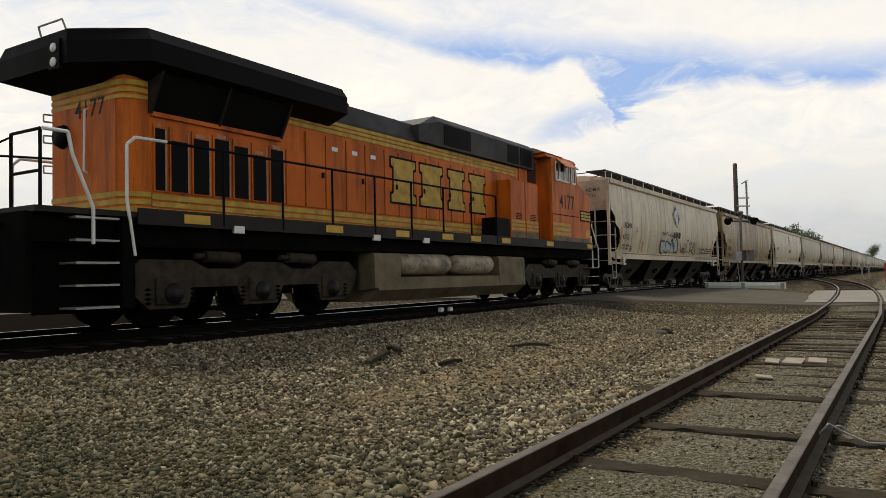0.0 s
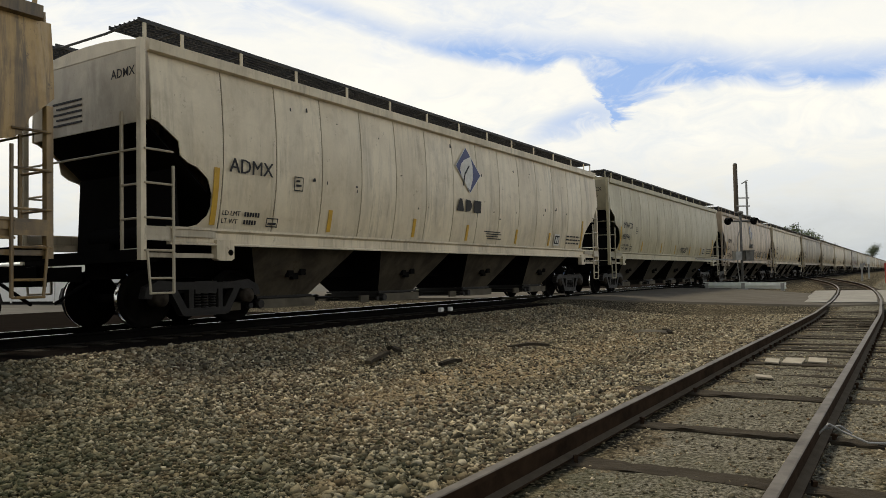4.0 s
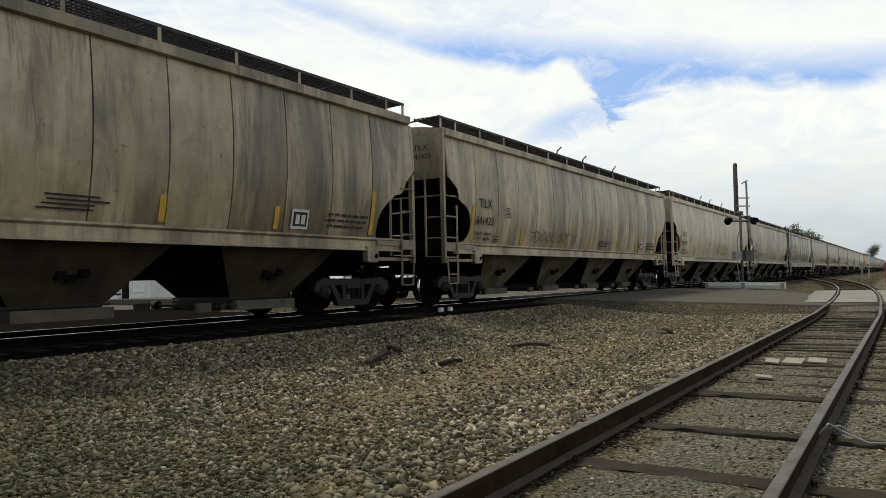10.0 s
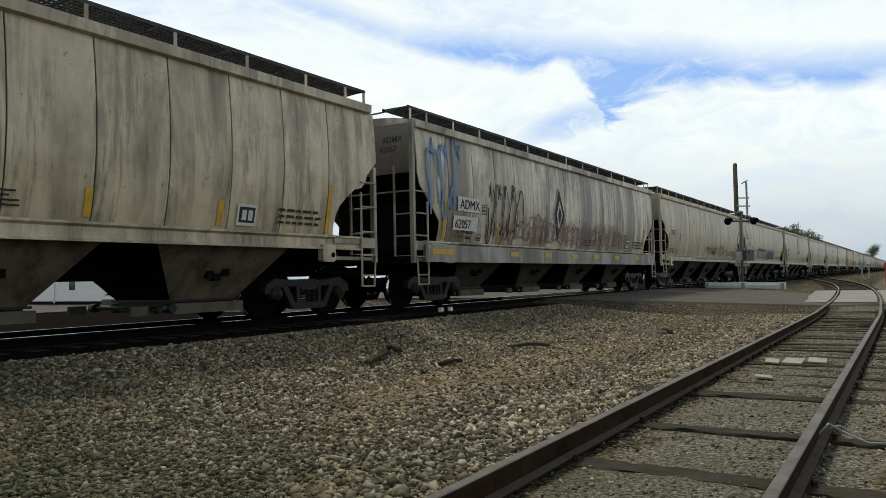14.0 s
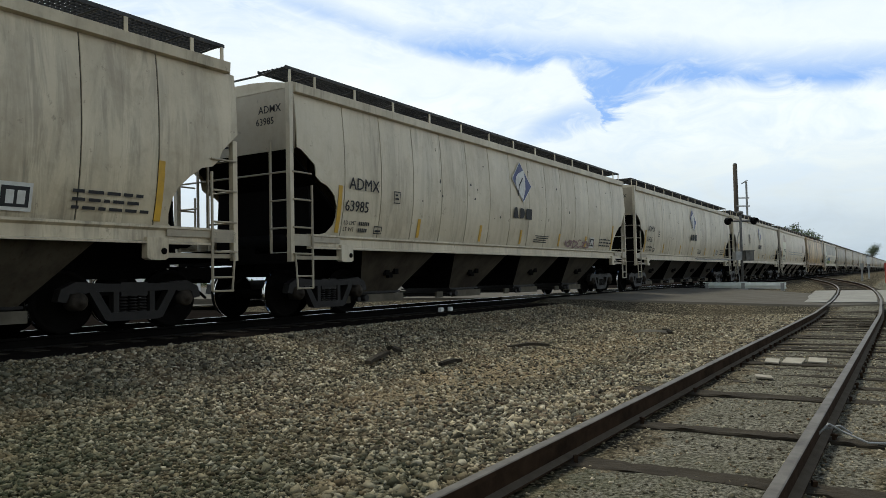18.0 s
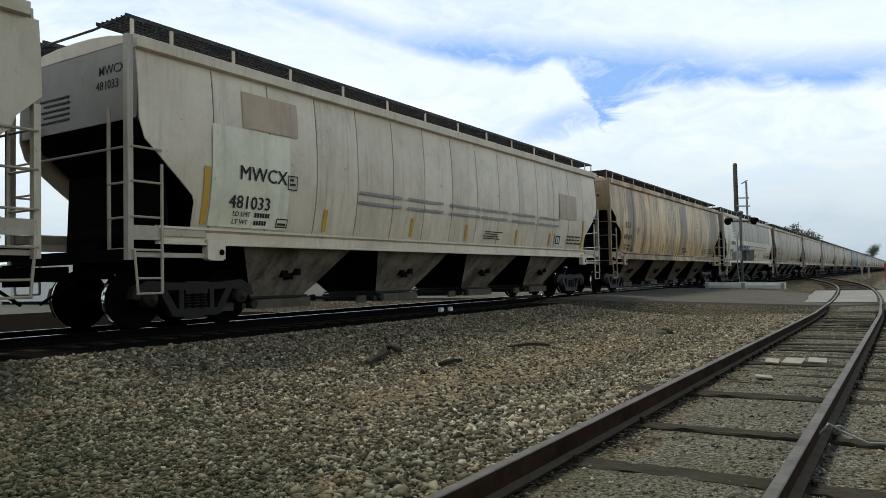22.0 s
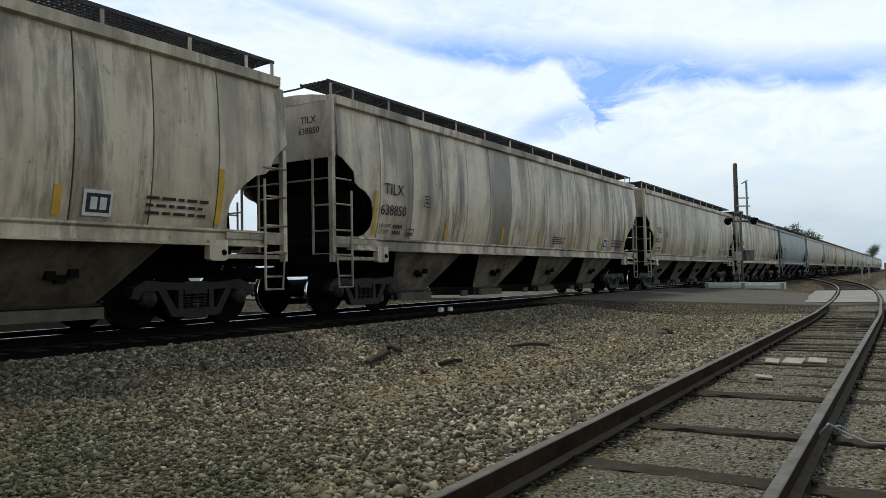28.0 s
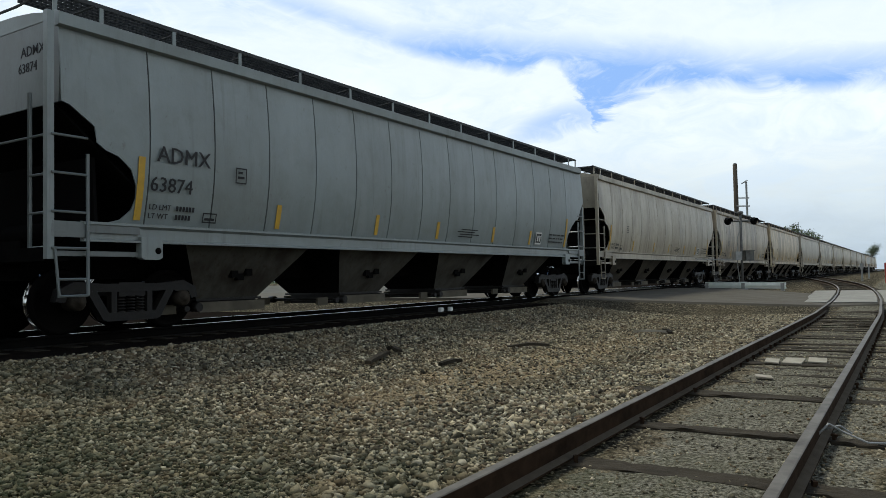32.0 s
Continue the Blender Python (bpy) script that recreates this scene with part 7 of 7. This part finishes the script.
    if i in (16, 18):
        for z in (2.22, 2.42):
            side_shape(car, "side_rib", [rect(x + 0.03, x + 1.5, z, z + 0.06) for x in (5.1, 6.8, 8.55, 10.1, 11.85, 13.65)], 0, 0, M_WHITEINK if z > 9 else M_GREYSTEEL,
                       "raised horizontal rib", 0.03)
    if i == 18:
        side_shape(car, "graffiti_base", [rect(4.3, 8.6, 1.38, 1.56)], 0, 0, M_SPRAYDARK, "dark sprayed base band", 0.16)
        side_text(car, "CORN", 1.16, 4.2, 1.54, M_INK, "graffiti", 0.021, 1.2, "bubble letters outlined in black", 0.085)
        side_text(car, "CORN", 1.16, 4.2, 1.54, M_SPRAYBLUE, "graffiti", 0.026, 1.2, "blue sprayed bubble letters", 0.03)
        lime = side_text(car, "CORN", 1.16, 4.2, 1.54, M_SPRAYLIME, "graffiti", 0.030, 1.2, "lime lower half of the sprayed letters", 0.028)
        bm = B()
        bm.from_mesh(lime.data)
        bmesh.ops.bisect_plane(bm, geom=bm.verts[:] + bm.edges[:] + bm.faces[:], plane_co=(0, 0, 1.88), plane_no=(0.04, 0, 1), clear_outer=True)
        bm.to_mesh(lime.data)
        bm.free()
        side_shape(car, "graffiti_tag", [rect(3.4, 4.25, 1.40, 1.53), rect(8.7, 9.6, 1.40, 1.53)], 0, 0, M_SPRAYLIME, "lime sprayed patch", 0.16)
        side_text(car, "EAT CORN", 0.30, 15.45, 1.66, M_INK, "graffiti", 0.026, 0.95, "thin black sprayed words")
        side_shape(car, "graffiti", ribbon([(14.6, 2.0), (14.9, 1.82), (14.7, 1.7), (15.1, 1.66), (15.3, 1.95), (15.7, 2.12), (16.2, 1.98), (16.6, 2.1), (17.0, 2.0)], 0.03), 0, 0, M_INK,
                   "thin black sprayed line", 0.026)
    if i == 19:
        scribble(car, 15.2, 17.2, 1.62, 2.0, M_INK, 29, 4, 0.04)


# wagons whose bays are lighter or darker than their streaks would make them
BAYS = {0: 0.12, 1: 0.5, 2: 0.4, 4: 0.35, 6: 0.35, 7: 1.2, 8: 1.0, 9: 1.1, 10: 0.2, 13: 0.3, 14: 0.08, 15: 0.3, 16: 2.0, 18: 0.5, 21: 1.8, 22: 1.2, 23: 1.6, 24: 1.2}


def train():
    first, flat = hopper_wagon(CUT_A, CUT_B), hopper_wagon(CUT_FLAT, CUT_FLAT)
    made, marks = [], []
    rng = random.Random(5)
    for i in range(39):
        if i == 0:
            car = first
        elif i == 10:
            car = flat
        else:
            car = copy_thing(flat if i in (16, 18) else first, pose(0, 0, 0))
        if i < len(CARS):
            mark, number, paint, streak = CARS[i]
        else:
            mark, number = "", ""
            paint = rng.choice((PALE, (0.444, 0.406, 0.330), (0.381, 0.330, 0.254), (0.483, 0.457, 0.394), (0.343, 0.318, 0.267), (0.508, 0.432, 0.305)))
            streak = rng.uniform(0.3, 1.0)
        tagged(car, label_of(i, paint, streak))
        for o in car.children_recursive:
            low = o.name.startswith(("hopper_bay", "outlet_gate", "gate_rail"))
            # wagon ends and ladders darkened: shade plus soot and rust in one factor
            darkening = 1.0
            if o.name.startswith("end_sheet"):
                darkening = 0.30 if i in (10, 16, 18) else 0.7
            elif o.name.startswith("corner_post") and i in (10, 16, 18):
                darkening = 0.55
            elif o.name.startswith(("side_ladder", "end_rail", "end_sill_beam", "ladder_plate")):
                darkening = 0.62
            o.color = (*[min(0.8, c * k) * darkening for c, k in zip(paint, WEATHER)], BAYS.get(i, streak) if low else streak)
        # a few wagons are of a longer or shorter build
        more = min(1.1, max(-0.5, SHIFT[i + 1] - SHIFT[i])) if i < 25 else 0.0
        car.scale.x = 1 + (more if abs(more) > 0.25 else 0.0) / (2 * HALF)
        made.append((car, 26.86 + HALF * car.scale.x + CAR * i + (SHIFT[i] if i < 26 else 4.75 + 0.19 * (i - 25))))
        marks.append((car, i, mark, number))
    for args in marks:
        letter(*args)
    return made


cloud = cloud_backdrop()
ground_sheet()
main_track()
siding_track()
stones("ballast_stones", 125000, strip_area, 0.0205, "loose angular crushed stone lying between the tracks")
stones("coarse_stones", 4500, large_area, 0.034, "larger broken stones beside the siding rail")
stones("back_stones", 9000, back_area, 0.024, "loose crushed stone along the siding")
stones("siding_stones", 14000, siding_area, 0.013, "small stones and grit scattered over the siding")
TRAIN = train()
ENGINE = locomotive()


def motions():
    times = [0.0] + [float(t) for t in range(1, 33)]
    for car, x in TRAIN + [(ENGINE, LOCO_X)]:
        walk(car, [(t, pose(x - run(t), D, 0)) for t in times])
    turned = {}
    for car, x in TRAIN + [(ENGINE, LOCO_X)]:
        for w in [o for o in car.children_recursive if o.name.startswith("wheelset")]:
            ax = w["axle"]
            if ax not in turned:
                r, off = (0.457, ax) if ax < 50 else (0.533, ax - 100)
                walk(w, [(i / 30, pose(off, 0, r, 0, -math.degrees(run(i / 30) / r), 0)) for i in range(0, 961)])
                turned[ax] = w.animation_data
            else:
                w.rotation_mode = "QUATERNION"
                w.animation_data_create()
                w.animation_data.action = turned[ax].action
                w.animation_data.action_slot = turned[ax].action_slot
    walk(cloud, [(0.0, pose(0, 0, 0, 0, 0, 0)), (16.0, pose(0, 0, 0, 0, 0, 0.8)), (32.0, pose(0, 0, 0, 0, 0, 1.6))])


motions()
